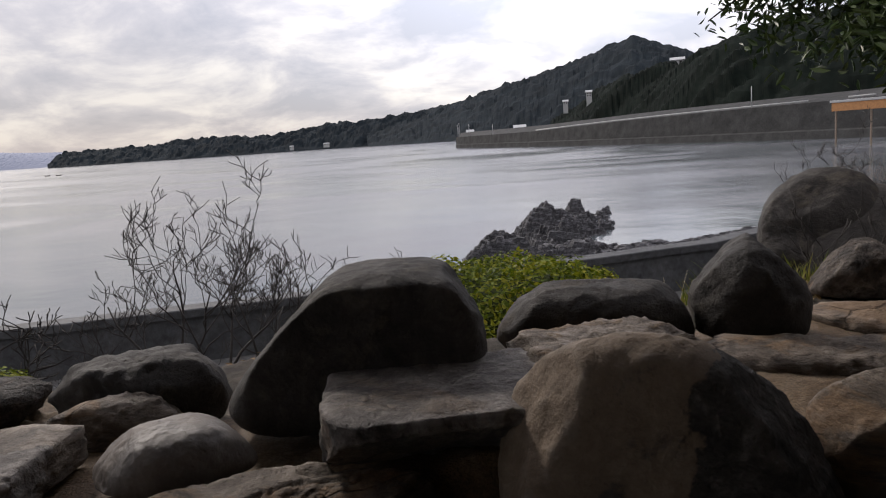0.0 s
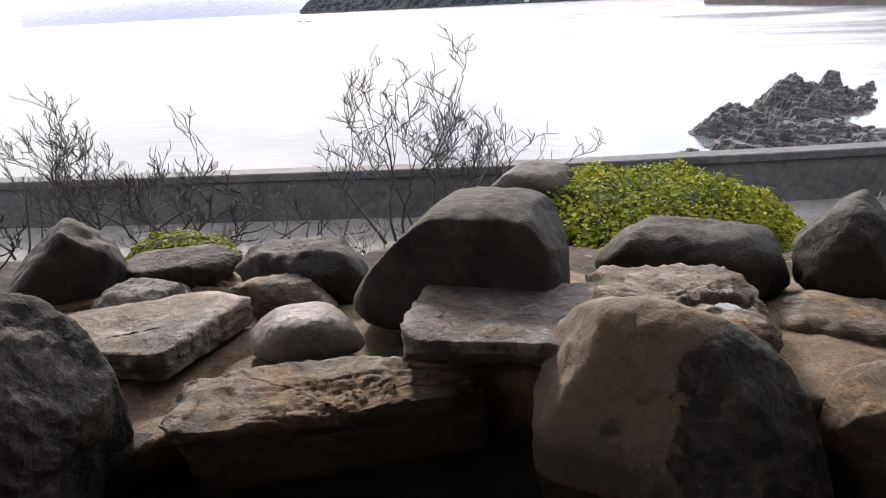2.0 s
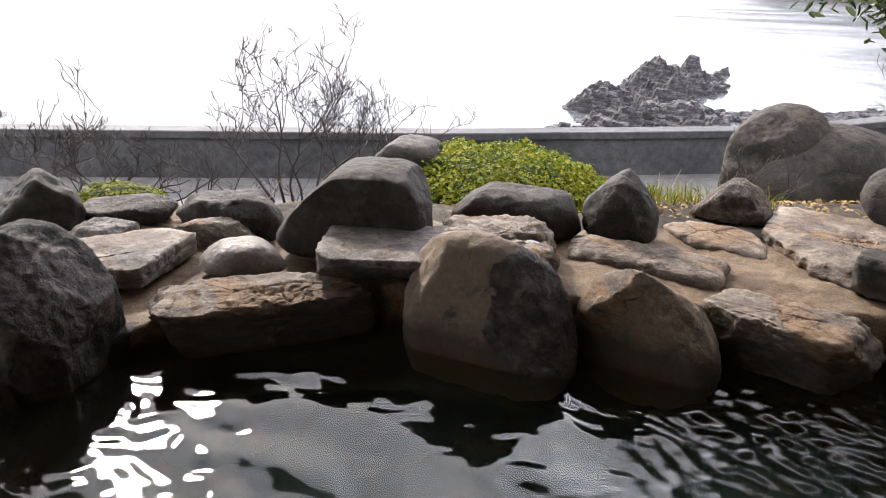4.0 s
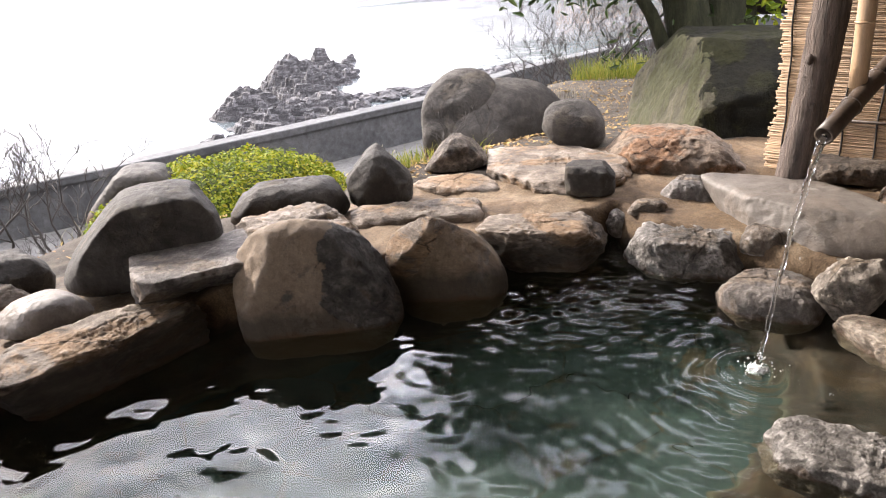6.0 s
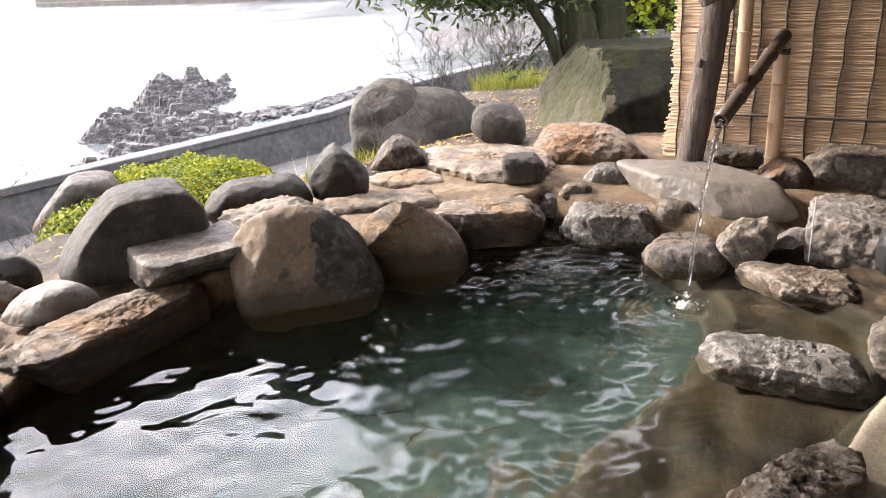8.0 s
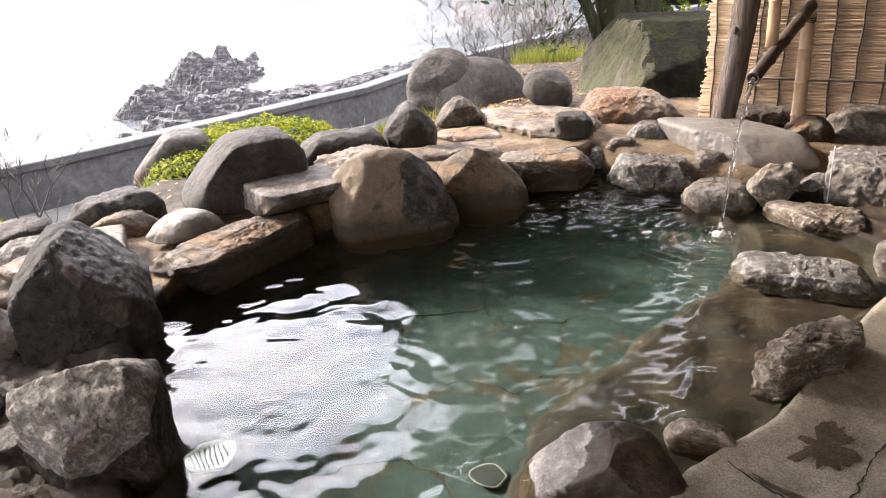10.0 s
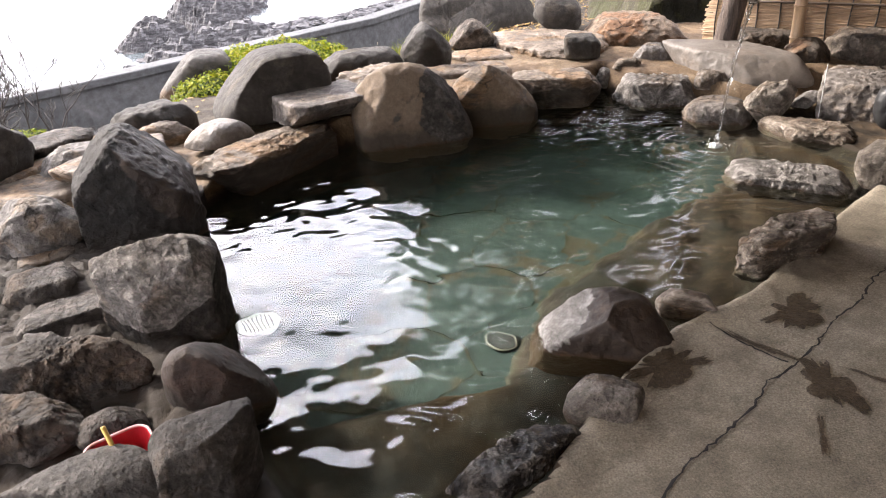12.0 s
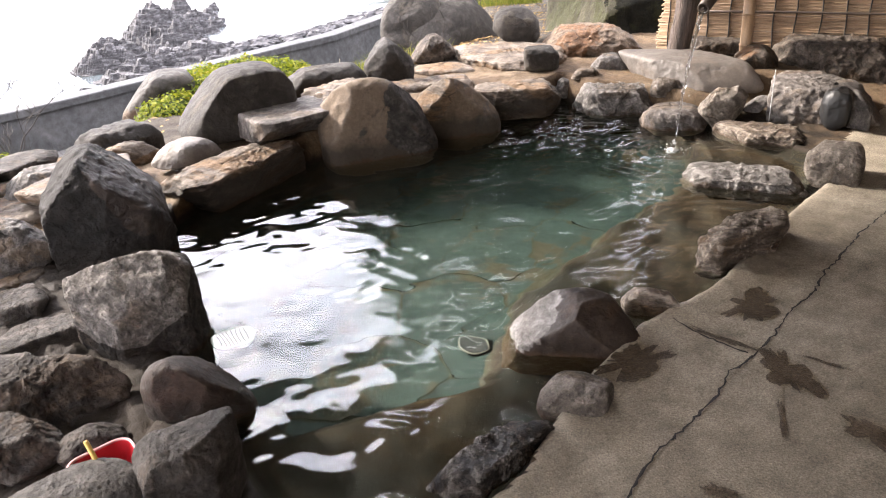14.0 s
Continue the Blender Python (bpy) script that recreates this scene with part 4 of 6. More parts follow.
def quay():
    """The harbour arm and coast road, with its rail."""
    shore = [(-7, 530, 0.3), (-4, 512, 0.4), (35, 378, 0.7), (60, 303, 2.2), (78, 260, 2.9), (95, 223, 3.3), (107, 201, 3.6), (125, 165, 3.9), (150, 125, 4.2), (190, 90, 4.4)]
    holder = thing("quay", "grey stone harbour arm carrying a coast road", "quay", (0, 0, 0), kind="structure")
    bm = bmesh.new()
    rings = []
    for i, (x, y, z) in enumerate(shore):
        out = Vector((x + 60, y, 0)).normalized()
        p = Vector((x, y, 0))
        rings.append([bm.verts.new(p + out * u + Vector((0, 0, h))) for u, h in ((-1.5, SEA_Z - 1), (0, SEA_Z + 2.2), (2.5, SEA_Z + 2.6), (4.5, z), (16, z), (40, z + 3), (41, SEA_Z - 1))])
    for a, b in zip(rings, rings[1:]):
        for k in range(6):
            bm.faces.new((a[k], a[k + 1], b[k + 1], b[k]))
    bm.faces.new(rings[0])
    bmesh.ops.recalc_face_normals(bm, faces=bm.faces)
    part("quay_wall", bm, QUAY, holder, smooth=False)
    for first, last in ((2, 5.2), (5.7, 6.0), (6.3, 7.0)):
        pts = []
        for k in np.linspace(first, last, 8):
            i = min(int(k), len(shore) - 2)
            a, b = Vector(shore[i]), Vector(shore[i + 1])
            p = a.lerp(b, k - i)
            pts.append(p + Vector((p.x + 60, p.y, 0)).normalized() * 5 + Vector((0, 0, 0.55)))
        bm = bmesh.new()
        tube(bm, pts, 0.32, 4)
        part("guard_rail", bm, PLASTER, holder, "white painted guard rail")
    for k, tall in ((0.35, 9), (0.55, 7), (0.8, 10), (1.15, 8), (1.5, 6), (4.6, 7), (6.4, 11), (7.0, 13)):
        i = int(k)
        a, b = Vector(shore[i]), Vector(shore[i + 1])
        p = a.lerp(b, k - i)
        p = p + Vector((p.x + 60, p.y, 0)).normalized() * 8
        bm = bmesh.new()
        tube(bm, [p, p + Vector((0, 0, tall))], [0.22, 0.12], 5)
        part("pole", bm, GREYMETAL, holder)


quay()


def house(at, size, turn, label):
    h = thing("house", label, "house", at, turn, "houses on the far slope")
    w, d, tall = size
    bm = bmesh.new()
    boxy(bm, (-w / 2, -d / 2, -6), (w / 2, d / 2, tall))
    part("wall", bm, PLASTER, h, smooth=False)
    bm = bmesh.new()
    ring = [[bm.verts.new((s * (w / 2 + 0.5), u, v)) for u, v in ((-d / 2 - 0.6, tall - 0.1), (0, tall + d * 0.28), (d / 2 + 0.6, tall - 0.1))] for s in (-1, 1)]
    bm.faces.new((ring[0][0], ring[0][1], ring[1][1], ring[1][0]))
    bm.faces.new((ring[0][1], ring[0][2], ring[1][2], ring[1][1]))
    bm.faces.new(ring[0])
    bm.faces.new(ring[1][::-1])
    bm.faces.new((ring[0][0], ring[1][0], ring[1][2], ring[0][2]))
    bmesh.ops.recalc_face_normals(bm, faces=bm.faces)
    part("roof", bm, GREYMETAL, h, smooth=False)
    for s in (-1, 1):
        for lev in (0.25, 0.62):
            bm = bmesh.new()
            boxy(bm, (s * w * 0.24 - w * 0.11, -d / 2 - 0.12, tall * lev), (s * w * 0.24 + w * 0.11, -d / 2 + 0.1, tall * (lev + 0.2)))
            part("window", bm, CORD, h, smooth=False)


def bearing(az, off, z):
    return (off * math.sin(radians(az)), off * math.cos(radians(az)), z)


house(bearing(9.45, 520, 20.5), (3.6, 4, 3.8), -9, "tall white house among dark trees")
house(bearing(7.7, 560, 18), (3.5, 4, 2.6), -8, "small white house among dark trees")
house(bearing(15.8, 480, 33), (8, 6, 4), -16, "white hillside house with a grey roof")
for az, off, z, w in ((4.2, 470, 0.5, 7), (0.4, 545, 0.2, 5), (-1.4, 1560, 2, 16), (-4.8, 1680, 3, 12), (-10.6, 1790, 3, 14), (-13.2, 1840, 2, 10)):
    house(bearing(az, off, z), (w, 6, 3.2), -az, "low pale waterfront building with a grey roof")


def boat(at, turn):
    b = thing("boat", "small dark open boat lying on the bay", "boat", at, turn, "boats on the bay")
    bm = bmesh.new()
    rings = []
    for k in np.linspace(-1, 1, 9):
        half = 1.1 * (1 - abs(k) ** 3) + 0.05
        rings.append([bm.verts.new((k * 2.0, u * half * 0.5, z * 0.6 + 0.35 * k * k)) for u, z in ((-1, 0.9), (-0.8, 0.1), (0, -0.3), (0.8, 0.1), (1, 0.9), (0.7, 0.7), (-0.7, 0.7))])
    for a, c in zip(rings, rings[1:]):
        for j in range(7):
            bm.faces.new((a[j], a[(j + 1) % 7], c[(j + 1) % 7], c[j]))
    bm.faces.new(rings[0])
    bm.faces.new(rings[-1][::-1])
    part("hull", bm, OLD_BAMBOO, b)


boat(bearing(-29.9, 640, SEA_Z), 20)
boat(bearing(-29.2, 620, SEA_Z), 10)


def shelter():
    s = thing("shelter", "long low shelter with an orange-brown boarded eave", "shelter", bearing(30.5, 178, 0.3), -62)
    bm = bmesh.new()
    boxy(bm, (-16, -4, 2.0), (16, 4, 2.5), 0.05)
    part("roof", bm, GREYMETAL, s, "grey sheet roof", smooth=False)
    bm = bmesh.new()
    boxy(bm, (-15.6, -3.9, 0.2), (15.6, -3.6, 1.95), 0.03)
    part("eave_board", bm, ROOF_ORANGE, s, "orange-brown boarding", smooth=False)
    for x in (-15, -7, 0, 7, 15):
        bm = bmesh.new()
        boxy(bm, (x - 0.15, -3.4, -7.5), (x + 0.15, -3.1, 2.0))
        part("post", bm, DARK_WOOD, s, smooth=False)


shelter()


def reef():
    """A jagged outcrop in the shallow water, one mass of rock."""
    xs, ys = np.meshgrid(np.arange(-4.5, 15, 0.11), np.arange(34, 72, 0.14))
    mass = 0 * xs
    for cx, cy, rx, ry, h in ((5.2, 51.5, 2.4, 2.6, 3.2), (5.8, 49.0, 2.4, 3.0, 2.4), (2.2, 47.5, 2.6, 2.4, 1.85), (6.2, 44.5, 2.8, 4.5, 1.7), (3.4, 42, 3.0, 3.6, 1.5), (0.2, 39, 2.0, 2, 1.15), (8.4, 56.5, 1.7, 2.6, 1.8), (7.4, 60, 1.8, 2.2, 1.9), (9.4, 66.5, 0.9, 1.3, 2.3), (10.6, 64, 1.5, 0.7, 1.5), (12, 67.5, 0.9, 0.5, 1.2), (9.6, 57.6, 1.4, 0.8, 1.4), (11.4, 60.5, 0.8, 0.5, 1.3)):
        mass = np.maximum(mass, h * np.exp(-(np.abs((xs - cx) / rx) ** 2.6 + np.abs((ys - cy) / ry) ** 2.6)))
    verts = []
    for x, y, h in zip(xs.ravel(), ys.ravel(), mass.ravel()):
        p = Vector((x * 0.42, y * 0.42, h * 0.2))
        j = noise.ridged_multi_fractal(p, 0.8, 2.3, 4, 1.0, 2.0) - 1.1
        c = noise.cell(Vector((x * 0.8 + 0.3 * j, y * 0.55, 0))) + 0.6 * noise.cell(Vector((x * 1.9 + 5, y * 1.3, 0)))
        z = h * (1 + 0.12 * j) + 0.34 * j * min(1, h) + 0.22 * c * min(1, h)
        tread = 0.30 + 0.08 * noise.noise(Vector((x * 0.2, y * 0.2, 3)))
        bed = (z + 0.10 * x + 0.05 * noise.noise(Vector((x * 2, y * 2, 0)))) / tread
        z += 0.88 * tread * (math.floor(bed) + ease(0.80, 1.0, bed % 1.0) - bed)
        verts.append((x + 0.1 * c, y, SEA_Z - 0.55 + z))
    ids = np.arange(xs.size).reshape(xs.shape)
    keep = mass[:-1, :-1] > 0.12
    quads = np.stack([ids[:-1, :-1], ids[:-1, 1:], ids[1:, 1:], ids[1:, :-1]], -1)[keep]
    ob = raw("sea_rock", verts, quads.tolist(), REEF)
    tagged(ob, "jagged grey rock outcrop standing in the shallows", "rock")


reef()


def beach_stones():
    rnd = random.Random(11)
    dirs, faces = ball(2)
    verts, quads = [], []
    for _ in range(150):
        k = rnd.random()
        x, y = 8.6 + 14 * k + rnd.gauss(0, 0.5), 46.0 + 3.2 * k + rnd.gauss(0, 0.8) + (3.0 * k * k)
        s = rnd.uniform(0.12, 0.36)
        n = len(verts)
        for d in dirs:
            v = Vector(d)
            q = 1 + 0.5 * noise.noise(v * 1.7 + Vector((x, y, 0)))
            verts.append((x + v.x * s * 1.5 * q, y + v.y * s * q, SEA_Z + v.z * s * 0.8 * q + 0.1))
        quads += [tuple(i + n for i in f) for f in faces]
    tagged(raw("beach_stones", verts, quads, REEF), "dark stones strewn along the waterline", "stones", kind="stuff")


beach_stones()


# ---- the roof over the bath and the unseen walls added to close it ----
def bath_roof():
    """The eave follows the pool; the roof ends at the blind."""
    r = thing("ceiling", "brown boarded roof over the bath", kind="structure")
    # out of view; its ends are set by where shade and reflections fall
    outline = ((-3.5, -5.6), (5.2, -5.6), (5.2, -0.9), (3.7, 1.9), (2.35, 2.25), (1.3, 2.60), (-3.5, 2.60))
    bm = bmesh.new()
    low = [bm.verts.new((x, y, 2.50)) for x, y in outline]
    top = [bm.verts.new((x, y, 2.58)) for x, y in outline]
    bm.faces.new(low[::-1])
    bm.faces.new(top)
    for k in range(len(outline)):
        j = (k + 1) % len(outline)
        bm.faces.new((low[k], low[j], top[j], top[k]))
    bmesh.ops.recalc_face_normals(bm, faces=bm.faces)
    part("boarding", bm, DARK_WOOD, r, smooth=False)
    for y in (-4.4, -2.8, -1.2, 0.4):
        bm = bmesh.new()
        boxy(bm, (-2.8, y - 0.06, 2.32), (2.9 if y > -1.3 else 4.2, y + 0.06, 2.497), 0.01)
        part("beam", bm, DARK_WOOD, r, smooth=False)
    bm = bmesh.new()
    tube(bm, [(2.62, 2.00, 2.44), (3.75, 0.15, 2.44), (4.85, -1.80, 2.44)], 0.055, 8)
    part("beam", bm, BARK, r, "round log beam over the blind")  # eave beam
    # two added walls, never in view, that close the bath and bounce light
    bm = bmesh.new()
    boxy(bm, (-2.9, -5.6, 0.0), (5.4, -5.45, 2.497))
    solid("wall_back", bm, PLANK_WALL, "unseen plank wall added behind the bath to bounce light", kind="structure", smooth=False)
    bm = bmesh.new()
    boxy(bm, (5.25, -5.44, 0.0), (5.4, -1.75, 2.497))
    solid("wall_side", bm, PLANK_WALL, "unseen plank wall added at the deck's end to bounce light", kind="structure", smooth=False)


bath_roof()


# ---- the rocks ----
boulder("tall dark half-round boulder standing on edge", (-0.281, 2.177, 0.348), 1.7, (0.357, 0.472, 0.260, 0.262, 0.224, 0.208, 0.342, 0.211, 0.555, 0.474, 0.279, 0.295, 0.402, 0.392, 0.447, 0.343), 9, BASALT, 1, 0.04, 0.0, 6, cuts=((0, -1, 0.1, 0.8), (0.8, 0, 0.6, 0.93)))
boulder("flat-topped grey stone slab like a seat", (-0.030, 1.830, 0.250), 10, (0.390, 0.330, 0.230, 0.230, 0.075, 0.080, 0.300, 0.300, 0.300, 0.300, 0.230, 0.220, 0.340, 0.360, 0.360, 0.370), 30, SLATE, 2, 0.05, 0.06, 6, cuts=((0, -0.6, -0.8, 0.55), (0, -0.12, 1, 0.94)))
# the charcoal patch is the rough grey facet and its shade in one colour
boulder("big brown rounded boulder dipping into the pool", (0.437, 1.653, 0.105), -11.0, (0.410, 0.363, 0.271, 0.204, 0.500, 0.400, 0.345, 0.420, 0.480, 0.460, 0.376, 0.240, 0.366, 0.456, 0.367, 0.240), 9, FILMED, 3, 0.05, 0.02, 6, cuts=((0.75, -0.35, 0.5, 0.84), (-0.7, -0.6, 0.35, 0.84)), patch=(CHARCOAL, (0.85, -0.2, 0.25), 0.52))
boulder("rounded brown boulder with a dark wet foot", (1.036, 1.701, 0.054), -20.5, (0.368, 0.240, 0.217, 0.169, 0.446, 0.360, 0.281, 0.303, 0.400, 0.300, 0.383, 0.182, 0.285, 0.349, 0.282, 0.276), 8, BROWN, 4, 0.06, 0.02, 6, cuts=((0.6, -0.55, 0.6, 0.88), (-0.62, -0.5, 0.6, 0.84)), patch=(TAN, (-0.45, -0.25, 0.85), 0.74))
boulder("dark cone-shaped boulder on sandy mortar", (0.957, 2.538, 0.348), -15.4, (0.211, 0.194, 0.158, 0.164, 0.242, 0.153, 0.149, 0.135, 0.314, 0.254, 0.190, 0.216, 0.174, 0.204, 0.190, 0.190), 9, BASALT, 5, 0.05, 0.06, 5, cuts=((-0.5, -0.7, 0.4, 0.86), (0.6, -0.6, 0.4, 0.86)))
boulder("low dark humped boulder before the azalea", (0.429, 2.537, 0.276), -8.6, (0.409, 0.334, 0.163, 0.172, 0.123, 0.102, 0.257, 0.220, 0.326, 0.290, 0.167, 0.168, 0.365, 0.274, 0.299, 0.391), 10, BASALT, 6, 0.05, 0.07, 5)
HOLLOW_ROCK = boulder("tan stone with a rain-filled hollow", (0.470, 1.990, 0.231), 7.0, (0.200, 0.400, 0.270, 0.270, 0.118, 0.124, 0.198, 0.330, 0.218, 0.175, 0.280, 0.280, 0.380, 0.400, 0.380, 0.400), 16, TAN, 7, 0.08, 0.16, 6)
boulder("long smooth tan stone lying in mortar", (1.081, 2.195, 0.162), -17.9, (0.387, 0.647, 0.150, 0.164, 0.085, 0.073, 0.323, 0.395, 0.343, 0.222, 0.149, 0.142, 0.455, 0.505, 0.336, 0.415), 11, TAN, 8, 0.06, 0.08, 5, layer=0.04)
boulder("low tan stone sunk in mortar", (1.468, 2.636, 0.183), -21.1, (0.369, 0.383, 0.200, 0.186, 0.036, 0.036, 0.215, 0.231, 0.215, 0.205, 0.129, 0.134, 0.216, 0.367, 0.242, 0.191), 11, TAN, 9, 0.08, 0.12, 5)
boulder("small pointed dark brown stone", (1.586, 3.006, 0.284), -20.8, (0.264, 0.287, 0.174, 0.169, 0.122, 0.088, 0.127, 0.101, 0.184, 0.250, 0.153, 0.144, 0.252, 0.217, 0.211, 0.232), 11, SCREE, 10, 0.06, 0.11, 5)
boulder("egg-shaped dark grey boulder", (2.447, 3.005, 0.344), -29.2, (0.215, 0.235, 0.192, 0.192, 0.186, 0.129, 0.192, 0.221, 0.249, 0.170, 0.199, 0.206, 0.230, 0.231, 0.228, 0.222), 8, BASALT, 11, 0.04, 0.04, 5)
boulder("broad tan slab lying flat in mortar", (2.124, 2.589, 0.185), -28.5, (0.577, 0.504, 0.482, 0.606, 0.072, 0.071, 0.384, 0.400, 0.330, 0.331, 0.353, 0.343, 0.404, 0.511, 0.733, 0.330), 18, TAN, 12, 0.05, 0.11, 6, layer=0.05)
boulder("small dark angular block on the tan slab", (2.086, 2.112, 0.270), -30.9, (0.150, 0.129, 0.120, 0.116, 0.080, 0.086, 0.114, 0.145, 0.177, 0.150, 0.121, 0.112, 0.151, 0.139, 0.143, 0.145), 28, BASALT, 13, 0.03, 0.08, 5)
boulder("long layered ledge stone above the water", (1.599, 1.742, 0.085), -27.5, (0.417, 0.402, 0.178, 0.148, 0.115, 0.097, 0.252, 0.376, 0.264, 0.164, 0.216, 0.224, 0.273, 0.254, 0.295, 0.352), 28, SHELF, 14, 0.06, 0.09, 6, layer=0.07)
boulder("small whitish stone at the pool edge", (2.185, 1.878, 0.068), -33.5, (0.119, 0.150, 0.106, 0.104, 0.077, 0.080, 0.096, 0.093, 0.116, 0.099, 0.105, 0.108, 0.128, 0.130, 0.125, 0.124), 11, PALEGREY, 15, 0.07, 0.12, 5)
boulder("small flat grey stone set in mortar", (2.561, 1.833, 0.184), -37.8, (0.181, 0.159, 0.110, 0.107, 0.080, 0.057, 0.091, 0.112, 0.162, 0.162, 0.100, 0.101, 0.154, 0.164, 0.152, 0.150), 11, GREY, 16, 0.08, 0.12, 5)
boulder("pale rounded boulder with an orange waterline", (2.264, 1.416, 0.050), -38.1, (0.394, 0.455, 0.213, 0.208, 0.101, 0.133, 0.209, 0.232, 0.231, 0.268, 0.200, 0.215, 0.245, 0.284, 0.278, 0.300), 11, PALEGREY, 17, 0.09, 0.09, 6)
boulder("small pale rounded stone", (2.520, 1.183, 0.125), -43.1, (0.155, 0.140, 0.103, 0.103, 0.072, 0.053, 0.101, 0.083, 0.102, 0.117, 0.093, 0.092, 0.133, 0.129, 0.133, 0.131), 11, PALEGREY, 18, 0.07, 0.1, 5)
boulder("rounded wet boulder standing in the pool", (2.302, 0.842, -0.012), -44.1, (0.243, 0.327, 0.176, 0.173, 0.113, 0.157, 0.169, 0.236, 0.202, 0.184, 0.219, 0.233, 0.227, 0.227, 0.209, 0.218), 6, SLATE, 19, 0.06, 0.05, 6)
boulder("orange-brown boulder stained with iron", (2.830, 2.385, 0.246), -36.7, (0.781, 0.636, 0.341, 0.284, 0.116, 0.160, 0.262, 0.302, 0.617, 0.446, 0.253, 0.318, 0.376, 0.585, 0.477, 0.356), 11, ORANGE, 20, 0.1, 0.12, 6, cuts=((0, -0.6, 0.8, 0.78), (0.5, 0.1, 0.8, 0.8), (-0.5, -0.2, 0.8, 0.85)))
boulder("long smooth grey slab sloping to the pool", (2.775, 1.299, 0.223), -45.7, (0.882, 0.835, 0.241, 0.373, 0.085, 0.135, 0.401, 0.670, 0.718, 0.311, 0.227, 0.257, 0.258, 0.786, 0.654, 0.217), 8, SMOOTH, 21, 0.03, 0.02, 6)
boulder("low brown-grey stone at the foot of the post", (3.422, 1.604, 0.253), -47.3, (0.399, 0.514, 0.212, 0.191, 0.045, 0.069, 0.214, 0.191, 0.220, 0.379, 0.169, 0.170, 0.317, 0.327, 0.282, 0.327), 11, SCREE, 22, 0.07, 0.13, 5)
# orange-brown rock colour on the upper left also paints its lit top
boulder("brown angular stone beside the sloping slab", (3.253, 1.059, 0.217), -51.2, (0.184, 0.224, 0.160, 0.150, 0.109, 0.083, 0.130, 0.110, 0.193, 0.093, 0.147, 0.131, 0.193, 0.203, 0.209, 0.179), 20, SCREE, 23, 0.05, 0.06, 5, cuts=((-0.5, -0.3, 0.8, 0.76), (0.7, -0.6, 0.2, 0.82)), patch=(ORANGE, (-0.5, -0.2, 0.8), 0.55))
boulder("large rough brown rock below the blind", (3.840, 0.750, 0.206), -55.9, (0.834, 0.868, 0.355, 0.375, 0.142, 0.146, 0.284, 0.385, 0.648, 0.430, 0.288, 0.263, 0.403, 0.788, 0.679, 0.637), 11, SCREE, 24, 0.09, 0.16, 6)
boulder("dark grey rock with a thin trickle of water", (3.057, 0.391, 0.110), -55.3, (0.541, 0.251, 0.275, 0.265, 0.127, 0.178, 0.262, 0.390, 0.462, 0.298, 0.227, 0.294, 0.363, 0.491, 0.427, 0.202), 20, SLATE, 25, 0.06, 0.11, 6, cuts=((-0.2, -0.9, 0.4, 0.82), (0, 0, 1, 0.88)))
boulder("wedge-shaped grey stone in the pool bank", (2.531, 0.669, 0.069), -49.0, (0.191, 0.211, 0.113, 0.121, 0.184, 0.154, 0.189, 0.119, 0.101, 0.103, 0.151, 0.110, 0.158, 0.136, 0.177, 0.191), 18, PALE, 26, 0.07, 0.13, 5)
boulder("small pale stone in the pool bank", (2.681, 0.981, 0.078), -46.7, (0.193, 0.201, 0.117, 0.115, 0.033, 0.032, 0.144, 0.151, 0.093, 0.094, 0.094, 0.091, 0.164, 0.143, 0.133, 0.160), 11, PALE, 27, 0.08, 0.12, 5)
boulder("small angular grey stone in mortar", (2.767, 0.585, 0.071), -51.8, (0.085, 0.130, 0.066, 0.060, 0.073, 0.041, 0.121, 0.039, 0.045, 0.112, 0.061, 0.056, 0.114, 0.101, 0.090, 0.103), 11, GREY, 28, 0.06, 0.12, 5)
boulder("low wet brown rock at the waterline", (2.492, 0.239, -0.029), -53.6, (0.297, 0.502, 0.142, 0.140, 0.074, 0.071, 0.166, 0.260, 0.293, 0.272, 0.179, 0.180, 0.195, 0.255, 0.375, 0.261), 18, BANDED, 29, 0.11, 0.14, 6)
boulder("squarish pale stone at the deck edge", (2.203, -0.437, 0.070), -56.5, (0.129, 0.151, 0.134, 0.136, 0.114, 0.124, 0.153, 0.150, 0.150, 0.171, 0.147, 0.140, 0.177, 0.174, 0.173, 0.171), 9, PALE, 30, 0.06, 0.08, 6)
boulder("long pale grained slab lying in the pool", (1.838, -0.181, -0.055), -52.9, (0.442, 0.434, 0.215, 0.129, 0.108, 0.092, 0.223, 0.314, 0.309, 0.255, 0.203, 0.143, 0.287, 0.275, 0.251, 0.228), 26, PALEGREY, 31, 0.05, 0.1, 6, layer=0.04, cuts=((0, -0.3, 1, 0.84), (-0.8, -0.4, 0.4, 0.85)))
boulder("rough banded stone at the deck edge", (1.131, -0.749, 0.010), -51.3, (0.223, 0.157, 0.236, 0.308, 0.139, 0.155, 0.244, 0.147, 0.125, 0.177, 0.229, 0.249, 0.217, 0.109, 0.076, 0.285), 20, BANDED, 32, 0.08, 0.15, 6, layer=0.05)
boulder("small wet brown stone at the deck edge", (0.510, -0.912, -0.009), -44.2, (0.148, 0.158, 0.081, 0.031, 0.085, 0.081, 0.098, 0.111, 0.127, 0.087, 0.099, 0.085, 0.137, 0.133, 0.125, 0.069), 9, BANDED, 33, 0.07, 0.08, 5)
